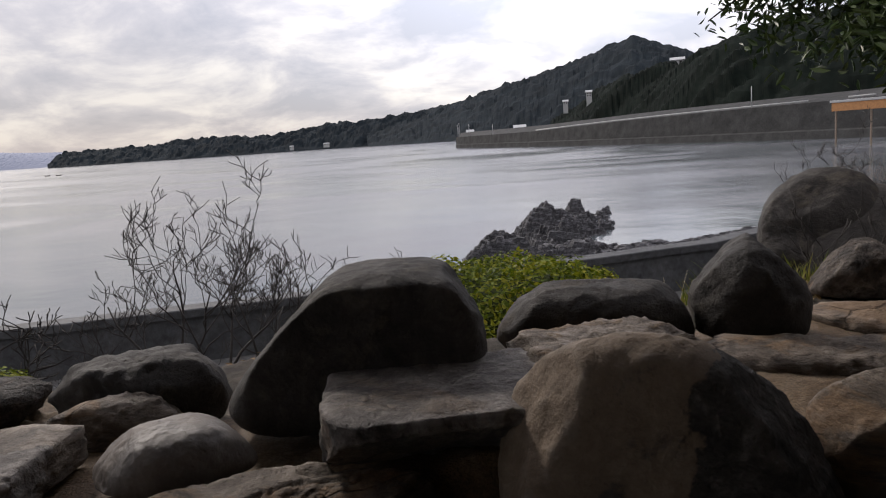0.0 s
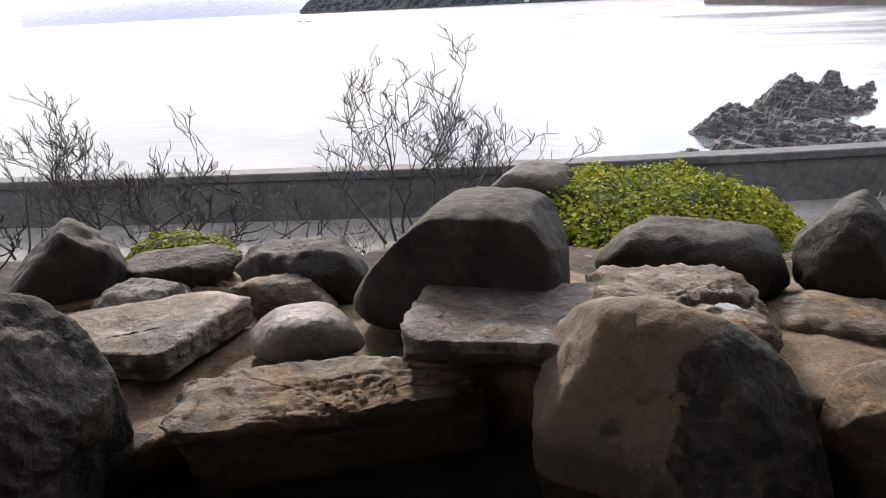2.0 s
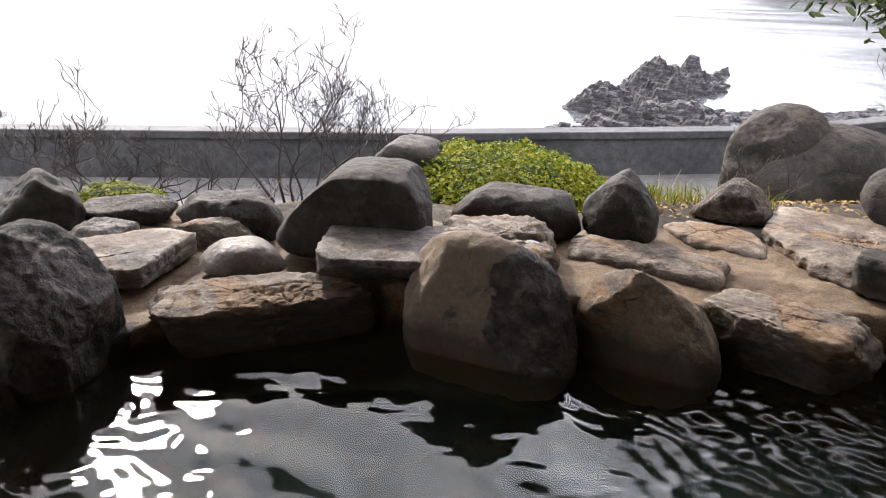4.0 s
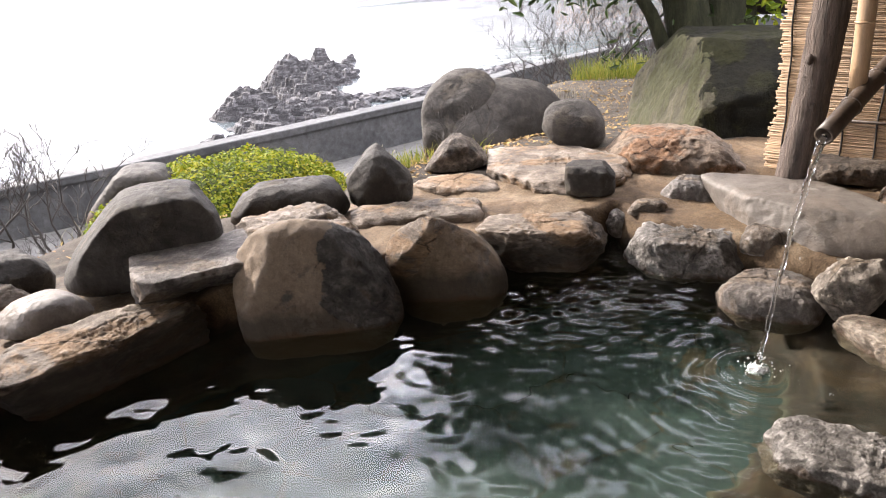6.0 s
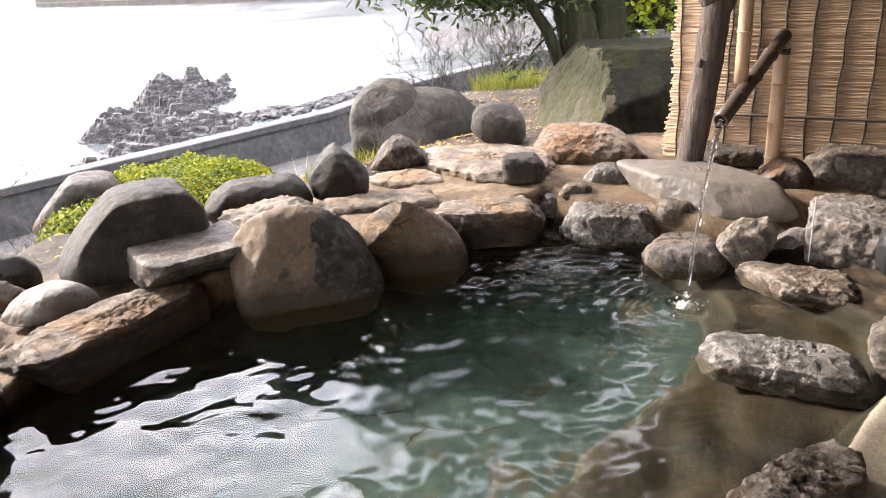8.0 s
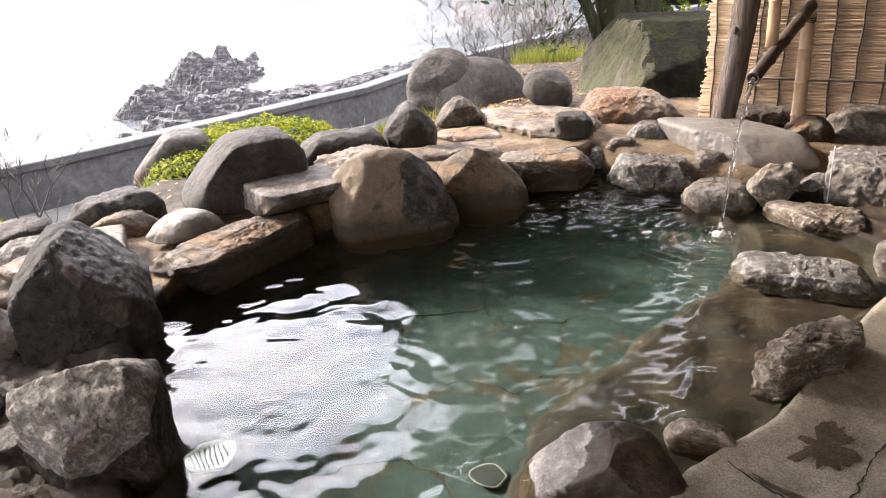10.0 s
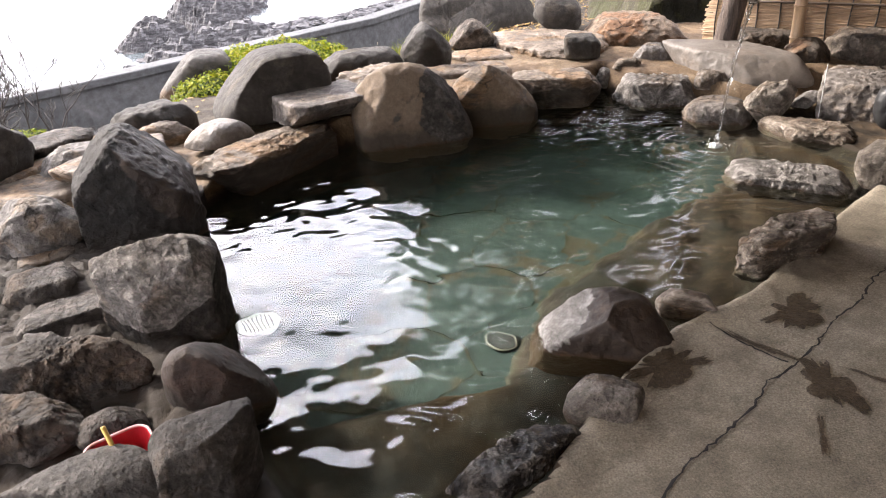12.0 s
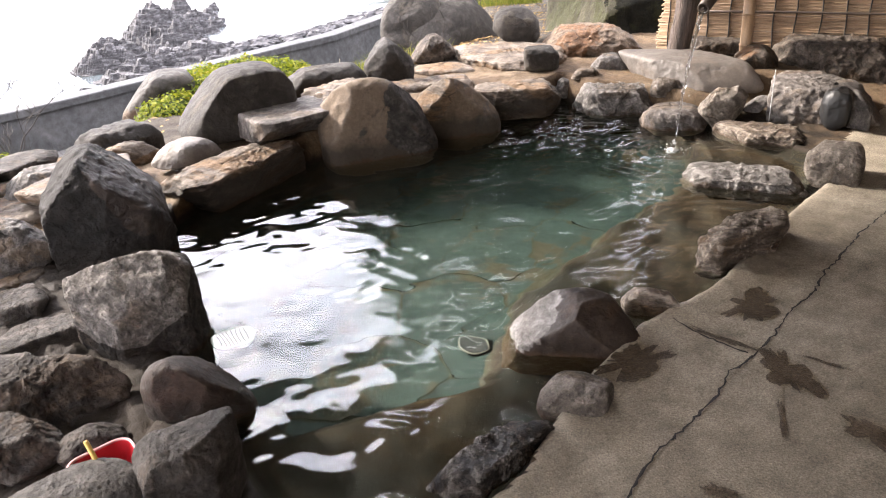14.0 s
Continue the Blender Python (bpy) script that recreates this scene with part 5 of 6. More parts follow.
boulder("dark wet boulder with a whitish crust", (0.132, -0.878, -0.042), -37.3, (0.400, 0.285, 0.100, 0.125, 0.213, 0.260, 0.245, 0.185, 0.185, 0.350, 0.225, 0.226, 0.230, 0.385, 0.300, 0.180), 8, CRUST, 34, 0.05, 0.02, 6, cuts=((-0.5, -0.3, 0.8, 0.8), (0.45, -0.6, 0.62, 0.78), (-0.9, -0.2, 0.2, 0.86)), patch=(CRUST_WHITE, (-0.75, -0.15, 0.62), 0.79))
boulder("small grey stone beside the deck", (-0.096, -1.222, 0.014), -38.7, (0.177, 0.153, 0.085, 0.077, 0.077, 0.065, 0.160, 0.094, 0.070, 0.144, 0.112, 0.099, 0.127, 0.137, 0.112, 0.107), 7, PALE, 35, 0.08, 0.1, 5)
boulder("tall dark blocky rock at the pool corner", (-1.285, 1.015, 0.185), 0.3, (0.343, 0.259, 0.279, 0.231, 0.334, 0.245, 0.258, 0.270, 0.418, 0.484, 0.387, 0.376, 0.416, 0.302, 0.243, 0.385), 30, BLACKSTONE, 36, 0.05, 0.05, 6, cuts=((0.6, -0.35, 0.72, 0.74), (-0.2, -1, 0.1, 0.82), (0.85, -0.2, 0.3, 0.84)), patch=(REDDISH, (0.8, -0.3, 0.5), 0.55))
boulder("dark blocky rock with a pale pitted top", (-1.262, -0.041, 0.098), 1.4, (0.243, 0.227, 0.210, 0.110, 0.277, 0.223, 0.283, 0.333, 0.268, 0.207, 0.293, 0.242, 0.145, 0.190, 0.297, 0.321), 28, BANKSTONE, 37, 0.04, 0.045, 6, cuts=((-0.3, -0.6, 0.74, 0.58), (0.9, -0.4, 0.1, 0.84)), patch=(PALETOP, (-0.25, -0.4, 0.88), 0.28))
boulder("rounded reddish-brown boulder at the pool edge", (-1.146, -0.541, -0.022), -2.0, (0.169, 0.213, 0.109, 0.103, 0.277, 0.273, 0.130, 0.283, 0.254, 0.136, 0.215, 0.200, 0.147, 0.193, 0.182, 0.142), 7, REDDISH, 38, 0.05, 0.015, 6, cuts=((-0.3, -0.9, 0.25, 0.82),))
boulder("rough pitted grey block at the pool edge", (-1.286, -1.008, 0.109), 0.7, (0.176, 0.106, 0.097, 0.103, 0.135, 0.257, 0.274, 0.140, 0.240, 0.118, 0.159, 0.147, 0.157, 0.121, 0.122, 0.181), 22, CHARCOAL, 39, 0.06, 0.07, 6)
boulder("small grey stone on the bank", (-1.717, 0.479, 0.077), 7.8, (0.142, 0.187, 0.133, 0.140, 0.049, 0.041, 0.103, 0.100, 0.103, 0.141, 0.108, 0.104, 0.138, 0.159, 0.164, 0.165), 24, BANKSTONE, 40, 0.1, 0.12, 5)
boulder("low angular stone sunk in the bank", (-1.642, 0.176, 0.057), 7.1, (0.242, 0.257, 0.113, 0.084, 0.039, 0.038, 0.149, 0.132, 0.122, 0.153, 0.102, 0.099, 0.197, 0.197, 0.116, 0.159), 24, BANKSTONE, 41, 0.1, 0.12, 5)
boulder("crumbly low brown stone in the bank", (-1.637, -0.232, 0.083), 8.4, (0.404, 0.330, 0.205, 0.246, 0.083, 0.064, 0.232, 0.256, 0.237, 0.253, 0.108, 0.164, 0.141, 0.406, 0.300, 0.082), 24, BANKSTONE, 42, 0.11, 0.14, 6)
boulder("small smooth stone behind the dustpan", (-1.504, -0.616, 0.039), 6.2, (0.142, 0.165, 0.073, 0.074, 0.069, 0.041, 0.065, 0.085, 0.096, 0.073, 0.074, 0.066, 0.099, 0.097, 0.096, 0.131), 14, BANKSTONE, 43, 0.06, 0.05, 5)
boulder("smooth grey boulder in front of the dustpan", (-1.627, -0.967, 0.094), 10.7, (0.261, 0.237, 0.118, 0.196, 0.107, 0.112, 0.292, 0.229, 0.292, 0.225, 0.136, 0.121, 0.060, 0.361, 0.198, 0.167), 7, CHARCOAL, 44, 0.04, 0.03, 6)
boulder("pale brown rounded stone on the bank", (-1.735, 1.055, 0.119), 7.0, (0.234, 0.372, 0.180, 0.207, 0.134, 0.081, 0.140, 0.148, 0.213, 0.197, 0.159, 0.159, 0.200, 0.288, 0.261, 0.243), 20, GREY, 45, 0.1, 0.12, 5)
boulder("small pale brown stone on the bank", (-1.710, 0.871, 0.040), 6.8, (0.127, 0.166, 0.123, 0.109, 0.028, 0.027, 0.100, 0.101, 0.116, 0.113, 0.094, 0.096, 0.160, 0.138, 0.115, 0.140), 14, TAN, 46, 0.1, 0.12, 5)
boulder("dark dome-shaped boulder by the garden", (-1.995, 2.036, 0.240), 46.1, (0.245, 0.413, 0.212, 0.160, 0.275, 0.128, 0.191, 0.112, 0.358, 0.389, 0.225, 0.161, 0.293, 0.251, 0.252, 0.257), 11, BASALT, 47, 0.05, 0.08, 5)
boulder("flat brown-grey stone below the small shrub", (-1.691, 2.353, 0.162), 38.9, (0.405, 0.226, 0.163, 0.147, 0.031, 0.080, 0.281, 0.226, 0.241, 0.163, 0.137, 0.142, 0.218, 0.261, 0.256, 0.212), 12, BANKSTONE, 48, 0.06, 0.11, 5)
boulder("dark angular boulder by the garden", (-1.075, 2.355, 0.171), 31.5, (0.294, 0.376, 0.158, 0.178, 0.113, 0.105, 0.210, 0.192, 0.293, 0.232, 0.160, 0.168, 0.142, 0.287, 0.313, 0.237), 14, BASALT, 49, 0.07, 0.12, 5)
boulder("narrow tan stone lying in mortar", (-1.011, 2.198, 0.147), 32.5, (0.287, 0.378, 0.088, 0.132, 0.074, 0.073, 0.078, 0.283, 0.264, 0.230, 0.086, 0.070, 0.142, 0.269, 0.285, 0.162), 12, TAN, 50, 0.06, 0.09, 5)
boulder("smooth cushion-shaped grey stone", (-0.741, 1.785, 0.185), 31.5, (0.320, 0.290, 0.167, 0.141, 0.086, 0.055, 0.140, 0.111, 0.263, 0.199, 0.125, 0.123, 0.146, 0.234, 0.261, 0.149), 6, SMOOTH, 51, 0.04, 0.02, 6)
boulder("broad flat tan stone with a pale rim", (-1.310, 1.667, 0.164), 41.7, (0.596, 0.497, 0.284, 0.376, 0.052, 0.058, 0.340, 0.351, 0.376, 0.201, 0.203, 0.189, 0.200, 0.247, 0.494, 0.335), 18, TAN, 52, 0.05, 0.06, 6, layer=0.04, cuts=((0, -0.2, 1, 0.86),), patch=(SLATE, (0.6, -0.6, 0.4), 0.8))
boulder("low tan stone behind the flat one", (-1.826, 2.039, 0.081), 43.9, (0.520, 0.515, 0.181, 0.090, 0.049, 0.039, 0.331, 0.331, 0.351, 0.351, 0.082, 0.085, 0.168, 0.441, 0.481, 0.215), 9, TAN, 53, 0.06, 0.07, 5)
boulder("long layered ledge stone over the water", (-0.441, 1.486, 0.019), 31.3, (0.473, 0.530, 0.441, 0.086, 0.169, 0.125, 0.421, 0.521, 0.319, 0.285, 0.226, 0.260, 0.443, 0.335, 0.640, 0.249), 28, SHELF, 54, 0.06, 0.08, 6, layer=0.07, cuts=((0, -0.15, 1, 0.86), (0, -0.7, -0.7, 0.66)))
boulder("upright dark boulder beside the azalea", (-0.546, 4.049, 0.076), -5.6, (0.313, 0.420, 0.239, 0.198, 0.186, 0.375, 0.289, 0.164, 0.428, 0.687, 0.239, 0.296, 0.236, 0.330, 0.387, 0.393), 9, BASALT, 55, 0.05, 0.05, 5)
# shade is in the dark body colour, light in the olive left side
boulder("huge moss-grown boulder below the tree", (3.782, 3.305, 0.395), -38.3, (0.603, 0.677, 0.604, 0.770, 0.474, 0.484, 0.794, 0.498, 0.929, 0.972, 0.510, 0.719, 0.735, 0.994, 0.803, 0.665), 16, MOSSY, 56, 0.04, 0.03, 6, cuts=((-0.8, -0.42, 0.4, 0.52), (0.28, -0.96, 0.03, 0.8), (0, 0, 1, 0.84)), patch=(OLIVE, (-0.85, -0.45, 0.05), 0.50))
# added black lump; its colour stands for the dark of a wet hollow
boulder("black stone standing in for a dark wet hollow", (2.905, 0.068, 0.140), -55.9, (0.059, 0.118, 0.093, 0.093, 0.161, 0.146, 0.105, 0.134, 0.105, 0.147, 0.134, 0.131, 0.123, 0.116, 0.121, 0.119), 6, BLACK, 59, 0.06, 0.05, 5)
boulder("rounded grey stone beside the black one", (3.013, -0.025, 0.103), -57.4, (0.040, 0.120, 0.077, 0.078, 0.166, 0.139, 0.058, 0.171, 0.115, 0.151, 0.116, 0.134, 0.099, 0.100, 0.104, 0.098), 7, GREY, 60, 0.06, 0.05, 5)
boulder("rounded tan stone on the bank", (-1.593, 1.963, 0.135), 3.9, (0.196, 0.280, 0.160, 0.160, 0.092, 0.096, 0.231, 0.093, 0.131, 0.203, 0.144, 0.114, 0.160, 0.210, 0.253, 0.234), 14, GREY, 61, 0.1, 0.12, 5)
boulder("flat layered tan slab on the bank", (-1.763, 1.725, 0.078), 6.0, (0.383, 0.275, 0.287, 0.236, 0.028, 0.036, 0.190, 0.254, 0.272, 0.263, 0.186, 0.206, 0.259, 0.381, 0.340, 0.242), 14, TAN, 62, 0.1, 0.12, 5, layer=0.05)
boulder("crumbly brown stone on the bank", (-1.769, -0.492, 0.059), 12.3, (0.264, 0.170, 0.193, 0.195, 0.067, 0.038, 0.118, 0.160, 0.129, 0.132, 0.121, 0.172, 0.119, 0.244, 0.193, 0.105), 24, BANKSTONE, 63, 0.1, 0.12, 5)
boulder("thin layered tan slab above the ledge", (1.714, 2.088, 0.139), -26.9, (0.424, 0.344, 0.148, 0.122, 0.028, 0.030, 0.286, 0.267, 0.312, 0.250, 0.124, 0.106, 0.272, 0.224, 0.193, 0.274), 13, TAN, 64, 0.05, 0.1, 5, layer=0.07)
boulder("narrow tan slab set in the mortar", (2.222, 1.719, 0.182), -35.1, (0.122, 0.125, 0.053, 0.052, 0.039, 0.037, 0.084, 0.058, 0.077, 0.101, 0.056, 0.053, 0.091, 0.092, 0.100, 0.096), 13, TAN, 65, 0.05, 0.1, 5, layer=0.05)
boulder("long knobbly wet stones edging the deck", (-0.449, -1.275, -0.003), -29.1, (0.300, 0.285, 0.110, 0.180, 0.055, 0.040, 0.185, 0.177, 0.182, 0.150, 0.145, 0.111, 0.302, 0.088, 0.036, 0.294), 9, WET, 66, 0.12, 0.17, 6)
boulder("large dark boulder with two humps by the sea wall", (2.076, 4.636, 0.096), -20.4, (0.485, 0.252, 0.261, 0.255, 0.558, 0.429, 0.646, 0.366, 0.703, 0.520, 0.408, 0.501, 0.377, 0.438, 0.328, 0.351), 6, BASALT, 70, 0.09, 0.02, 6, also=(((2.477, 4.631, 0.047), -24.0, (0.869, 0.427, 0.403, 0.445, 0.406, 0.351, 0.561, 0.358, 0.774, 0.757, 0.458, 0.463, 0.629, 0.443, 0.505, 0.623), 7),), bumps=((-0.25, -0.9, -0.25, 0.28, 0.14),))


# ---- water that falls or stands ----
def falling(name, label, points, radii, seed, mat=None):
    rnd = random.Random(seed)
    bm = bmesh.new()
    tube(bm, points, radii, 10, True, 0.22, rnd)
    ob = solid(name, bm, mat or STREAM, label, "water")
    ob.visible_shadow = False
    return ob


MOUTH = Vector((2.42, 0.785, 0.705))


def spout_stream():
    pts, rad = [], []
    end = Vector((SPLASH[0], SPLASH[1], WATER_Z + 0.005))
    for k in np.linspace(0, 1, 46):
        p = MOUTH.lerp(end, k)
        p.z = MOUTH.z + 0.01 + (end.z - MOUTH.z) * k * (0.35 + 0.65 * k)
        w = noise.noise_vector(Vector((k * 9, 1.3, 0))) * (0.003 + 0.009 * k)
        pts.append(p + w)
        rad.append((0.0155 - 0.0075 * min(1, k * 2.0)) * (1 + 0.35 * noise.noise(Vector((k * 26, 0, 4)))))
    falling("water_jet", "thin clear stream of hot water falling into the pool", pts, rad, 3)


spout_stream()


def splash():
    rnd = random.Random(8)
    bm = bmesh.new()
    for _ in range(80):
        a, r = rnd.uniform(0, 6.28), abs(rnd.gauss(0, 0.040))
        size = rnd.uniform(0.0015, 0.0042)
        z = WATER_Z + rnd.random() ** 2 * 0.075 * max(0, 1 - r / 0.12) + 0.002
        bmesh.ops.create_icosphere(bm, subdivisions=1, radius=size, matrix=Matrix.Translation((SPLASH[0] + r * math.cos(a), SPLASH[1] + r * math.sin(a), z)))
    # the low froth under the stream
    froth = bmesh.ops.create_icosphere(bm, subdivisions=4, radius=1.0)["verts"]
    for v in froth:
        k = 1 + 0.45 * noise.fractal(v.co * 2.6, 0.8, 2.2, 4)
        v.co = Vector((SPLASH[0] + v.co.x * 0.036 * k, SPLASH[1] + v.co.y * 0.032 * k, WATER_Z + max(-0.004, v.co.z * 0.020 * k)))
    ob = solid("splash", bm, WHITE_WATER, "small white splash where the stream meets the pool", "water", kind="stuff")
    return ob


splash()


def trickle():
    top = Vector((2.735, 0.437, 0.34))
    pts = [top + Vector((-0.03 * k, -0.02 * k, -0.33 * k + 0.008 * noise.noise(Vector((k * 8, 3, 0))))) for k in np.linspace(0, 1, 16)]
    falling("water_trickle", "narrow white trickle running down a grey rock", pts, [0.0026 + 0.0015 * noise.noise(Vector((i * 0.7, 0, 0))) for i in range(16)], 4, WHITE_WATER)


trickle()


def rain_hollow(x, y, a, b):
    """Sinks a hollow into the tan stone and leaves rain water in it."""
    rim = max((HOLLOW_ROCK.matrix_basis @ v.co).z for v in HOLLOW_ROCK.data.vertices if math.hypot((HOLLOW_ROCK.matrix_basis @ v.co).x - x, (HOLLOW_ROCK.matrix_basis @ v.co).y - y) < 0.06)
    back = HOLLOW_ROCK.matrix_basis.inverted()
    for v in HOLLOW_ROCK.data.vertices:
        p = HOLLOW_ROCK.matrix_basis @ v.co
        r = math.hypot((p.x - x) / a, (p.y - y) / b) * (1 + 0.25 * noise.noise(p * 14))
        if r < 1 and p.z > rim - 0.10:
            p.z = min(p.z, rim - 0.004 - 0.085 * (1 - r**3))
            v.co = back @ p
    bm = bmesh.new()
    ring = [bm.verts.new((a * 0.78 * math.cos(t), b * 0.66 * math.sin(t) - 0.012, 0)) for t in np.linspace(0, 6.283, 25)[:-1]]
    bm.faces.new(ring)
    ob = solid("puddle", bm, POOL_WATER, "still rain water lying in a worn stone hollow", "water", smooth=False)
    ob.matrix_basis = pose(x, y, rim - 0.034)


rain_hollow(0.572, 1.965, 0.078, 0.072)


def drain():
    d = thing("drain", "round dark drain with a dull rim on the pool floor", "drain", (-0.03, -0.42, -0.430))
    bm = bmesh.new()
    pts = [(0.062 * math.cos(a), 0.062 * math.sin(a), 0.008) for a in np.linspace(0, 6.283, 25)]
    tube(bm, pts, 0.0032, 8, False)
    part("rim", bm, DULL, d, "dull metal rim")
    bm = bmesh.new()
    bmesh.ops.create_cone(bm, cap_ends=True, segments=24, radius1=0.060, radius2=0.058, depth=0.012, matrix=Matrix.Translation((0, 0, 0.006)))
    part("grate", bm, BLACK, d, smooth=False)


drain()


def inlet():
    """A white slotted cover on a short pipe that rises from the pool floor."""
    d = thing("water_inlet", "round white slotted cover under water beside the rocks", "inlet", (-0.93, 0.08, -0.44))
    bm = bmesh.new()
    bmesh.ops.create_cone(bm, cap_ends=True, segments=32, radius1=0.088, radius2=0.088, depth=0.165, matrix=Matrix.Translation((0, 0, 0.0825)))
    part("pipe", bm, FLAGSTONE, d, "silt-covered pipe")
    bm = bmesh.new()
    tube(bm, [(0.086 * math.cos(a), 0.086 * math.sin(a), 0.172) for a in np.linspace(0, 6.283, 33)], 0.010, 8, False)
    part("rim", bm, WHITEWASH, d)
    for k in range(-4, 5):
        half = math.sqrt(0.078**2 - (k * 0.0175) ** 2)
        bm = bmesh.new()
        boxy(bm, (k * 0.0175 - 0.0055, -half, 0.166), (k * 0.0175 + 0.0055, half, 0.180), 0.002)
        part("slat", bm, WHITEWASH, d, smooth=False)
    # a black disc paints the dark of the opening; the pipe is closed
    bm = bmesh.new()
    bmesh.ops.create_cone(bm, cap_ends=True, segments=32, radius1=0.079, radius2=0.079, depth=0.002, matrix=Matrix.Translation((0, 0, 0.1668)))
    part("opening", bm, CORD, d, "black disc painting the dark opening below the slats")


inlet()


# ---- the deck's cracks and wet patches ----
def ground_at(x, y):
    return float(height(np.array([x]), np.array([y]))[0])


def crack(name, points, width, seed):
    rnd = random.Random(seed)
    fine = []
    for (ax, ay), (bx, by) in zip(points, points[1:]):
        n = max(2, int(math.hypot(bx - ax, by - ay) / 0.02))
        for i in range(n):
            k = i / n
            fine.append((ax + (bx - ax) * k + rnd.gauss(0, 0.0034), ay + (by - ay) * k + rnd.gauss(0, 0.0034)))
    verts, faces = [], []
    for i, (x, y) in enumerate(fine):
        nx, ny = fine[min(i + 1, len(fine) - 1)], fine[max(i - 1, 0)]
        dx, dy = nx[0] - ny[0], nx[1] - ny[1]
        s = math.hypot(dx, dy) + 1e-9
        w = width * rnd.uniform(0.35, 1.3)
        for k in (-1, 1):
            px, py = x - dy / s * w * k, y + dx / s * w * k
            verts.append((px, py, ground_at(px, py) + 0.003))
        if i:
            faces.append((2 * i - 2, 2 * i - 1, 2 * i + 1, 2 * i))
    tagged(raw(name, verts, faces, CORD), "dark jagged crack running across the concrete deck", kind="structure")


crack("crack_long", [(-0.42, -1.72), (-0.20, -1.61), (-0.04, -1.53), (0.10, -1.50), (0.30, -1.44), (0.43, -1.37), (0.57, -1.35), (0.72, -1.30), (0.91, -1.22), (1.09, -1.18), (1.28, -1.09), (1.53, -1.01), (1.68, -0.95), (2.1, -0.84)], 0.0040, 1)
crack("crack_cross", [(0.49, -1.03), (0.51, -1.10), (0.53, -1.22), (0.57, -1.35)], 0.0034, 2)


def stain(points_of, seed, lift=0.004):
    """A wet patch: an uneven outline round an ellipse (x, y, half length, half width, degrees), laid on the deck ring by ring."""
    x, y, a, b, turn = points_of
    c, s = math.cos(radians(turn)), math.sin(radians(turn))
    verts, faces, rings, sides = [(x, y, ground_at(x, y) + lift)], [], 6, 72
    for j in range(1, rings + 1):
        for i in range(sides):
            t = 6.283 * i / sides
            r = 1 + 0.85 * noise.fractal(Vector((math.cos(t) * 1.5, math.sin(t) * 1.5, seed * 3.3)), 0.75, 2.1, 5)
            u, v = a * r * math.cos(t) * j / rings, b * r * math.sin(t) * j / rings
            px, py = x + u * c - v * s, y + u * s + v * c
            verts.append((px, py, ground_at(px, py) + lift))
    for i in range(sides):
        k = (i + 1) % sides
        faces.append((0, i + 1, k + 1))
        for j in range(rings - 1):
            n = 1 + j * sides
            faces.append((n + i, n + sides + i, n + sides + k, n + k))
    tagged(raw("wet_patch", verts, faces, WET_STAIN), "dark wet patch on the concrete deck", "wet patch", "wet patches on the deck")


for n, row in enumerate([(0.59, -1.46, 0.142, 0.064, -117), (0.82, -1.11, 0.131, 0.065, 8), (0.21, -1.16, 0.146, 0.061, 0), (-0.01, -1.74, 0.043, 0.026, -73), (0.73, -1.52, 0.083, 0.01, -65), (0.37, -1.63, 0.084, 0.01, -132), (0.56, -1.23, 0.123, 0.012, -73), (0.53, -1.81, 0.084, 0.038, -86)]):
    stain(row, n + 1)


# ---- plants ----
def leaf_mound(name, label, category, at, radii, count, size, mat, seed, flat=0.25, core=None):
    """A clipped evergreen: a dark woody or leaf-green core and a coat of many small leaves."""
    rnd = np.random.RandomState(seed)
    t = thing(name, label, category, at)
    dirs = rnd.normal(size=(count, 3))
    dirs[:, 2] = np.abs(dirs[:, 2]) * 0.9 - flat
    dirs /= np.linalg.norm(dirs, axis=1)[:, None]
    lump = np.array([1 + 0.10 * noise.fractal(Vector(d) * 2.6 + Vector((seed, 0, 0)), 0.8, 2.1, 3) + 0.05 * noise.noise(Vector(d) * 11) + 0.05 * noise.noise(Vector(d) * 24) for d in dirs])
    r = lump * (1 - 0.20 * rnd.random_sample(count) ** 2 + 0.03 * rnd.random_sample(count) ** 6)
    pts = dirs * r[:, None] * np.array(radii)
    normals = dirs / np.array(radii) * 0.5 + rnd.normal(size=(count, 3)) * 0.75 + (0, 0, 0.5)
    verts, faces = leaves(pts, normals, size * rnd.uniform(0.7, 1.3, count), rnd, 0.5)
    crown = raw("foliage", verts.tolist(), faces.tolist(), mat)
    crown.parent = t
    # the dark body paints the shade seen in gaps between the leaves
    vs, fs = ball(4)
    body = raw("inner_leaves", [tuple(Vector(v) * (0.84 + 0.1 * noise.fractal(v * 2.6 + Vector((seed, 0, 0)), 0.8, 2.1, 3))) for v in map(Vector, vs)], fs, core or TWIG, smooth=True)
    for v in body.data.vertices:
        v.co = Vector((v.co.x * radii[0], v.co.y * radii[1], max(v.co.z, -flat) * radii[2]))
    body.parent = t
    return t


leaf_mound("azalea", "low clipped azalea with yellow-green leaves tipped orange", "shrub", (0.12, 4.15, -0.26), (0.95, 0.86, 0.48), 46000, 0.0165, AZALEA, 4, 0.5, LEAF_CORE)
leaf_mound("azalea", "low clipped azalea lobe between two dark boulders", "shrub", (-0.52, 3.70, -0.22), (0.36, 0.38, 0.36), 9000, 0.0165, AZALEA, 8, 0.5, LEAF_CORE)
leaf_mound("small_shrub", "small yellow-green shrub behind the flat stones", "shrub", (-1.95, 2.72, 0.05), (0.30, 0.18, 0.13), 1800, 0.014, AZALEA, 5, 0.25, LEAF_CORE)
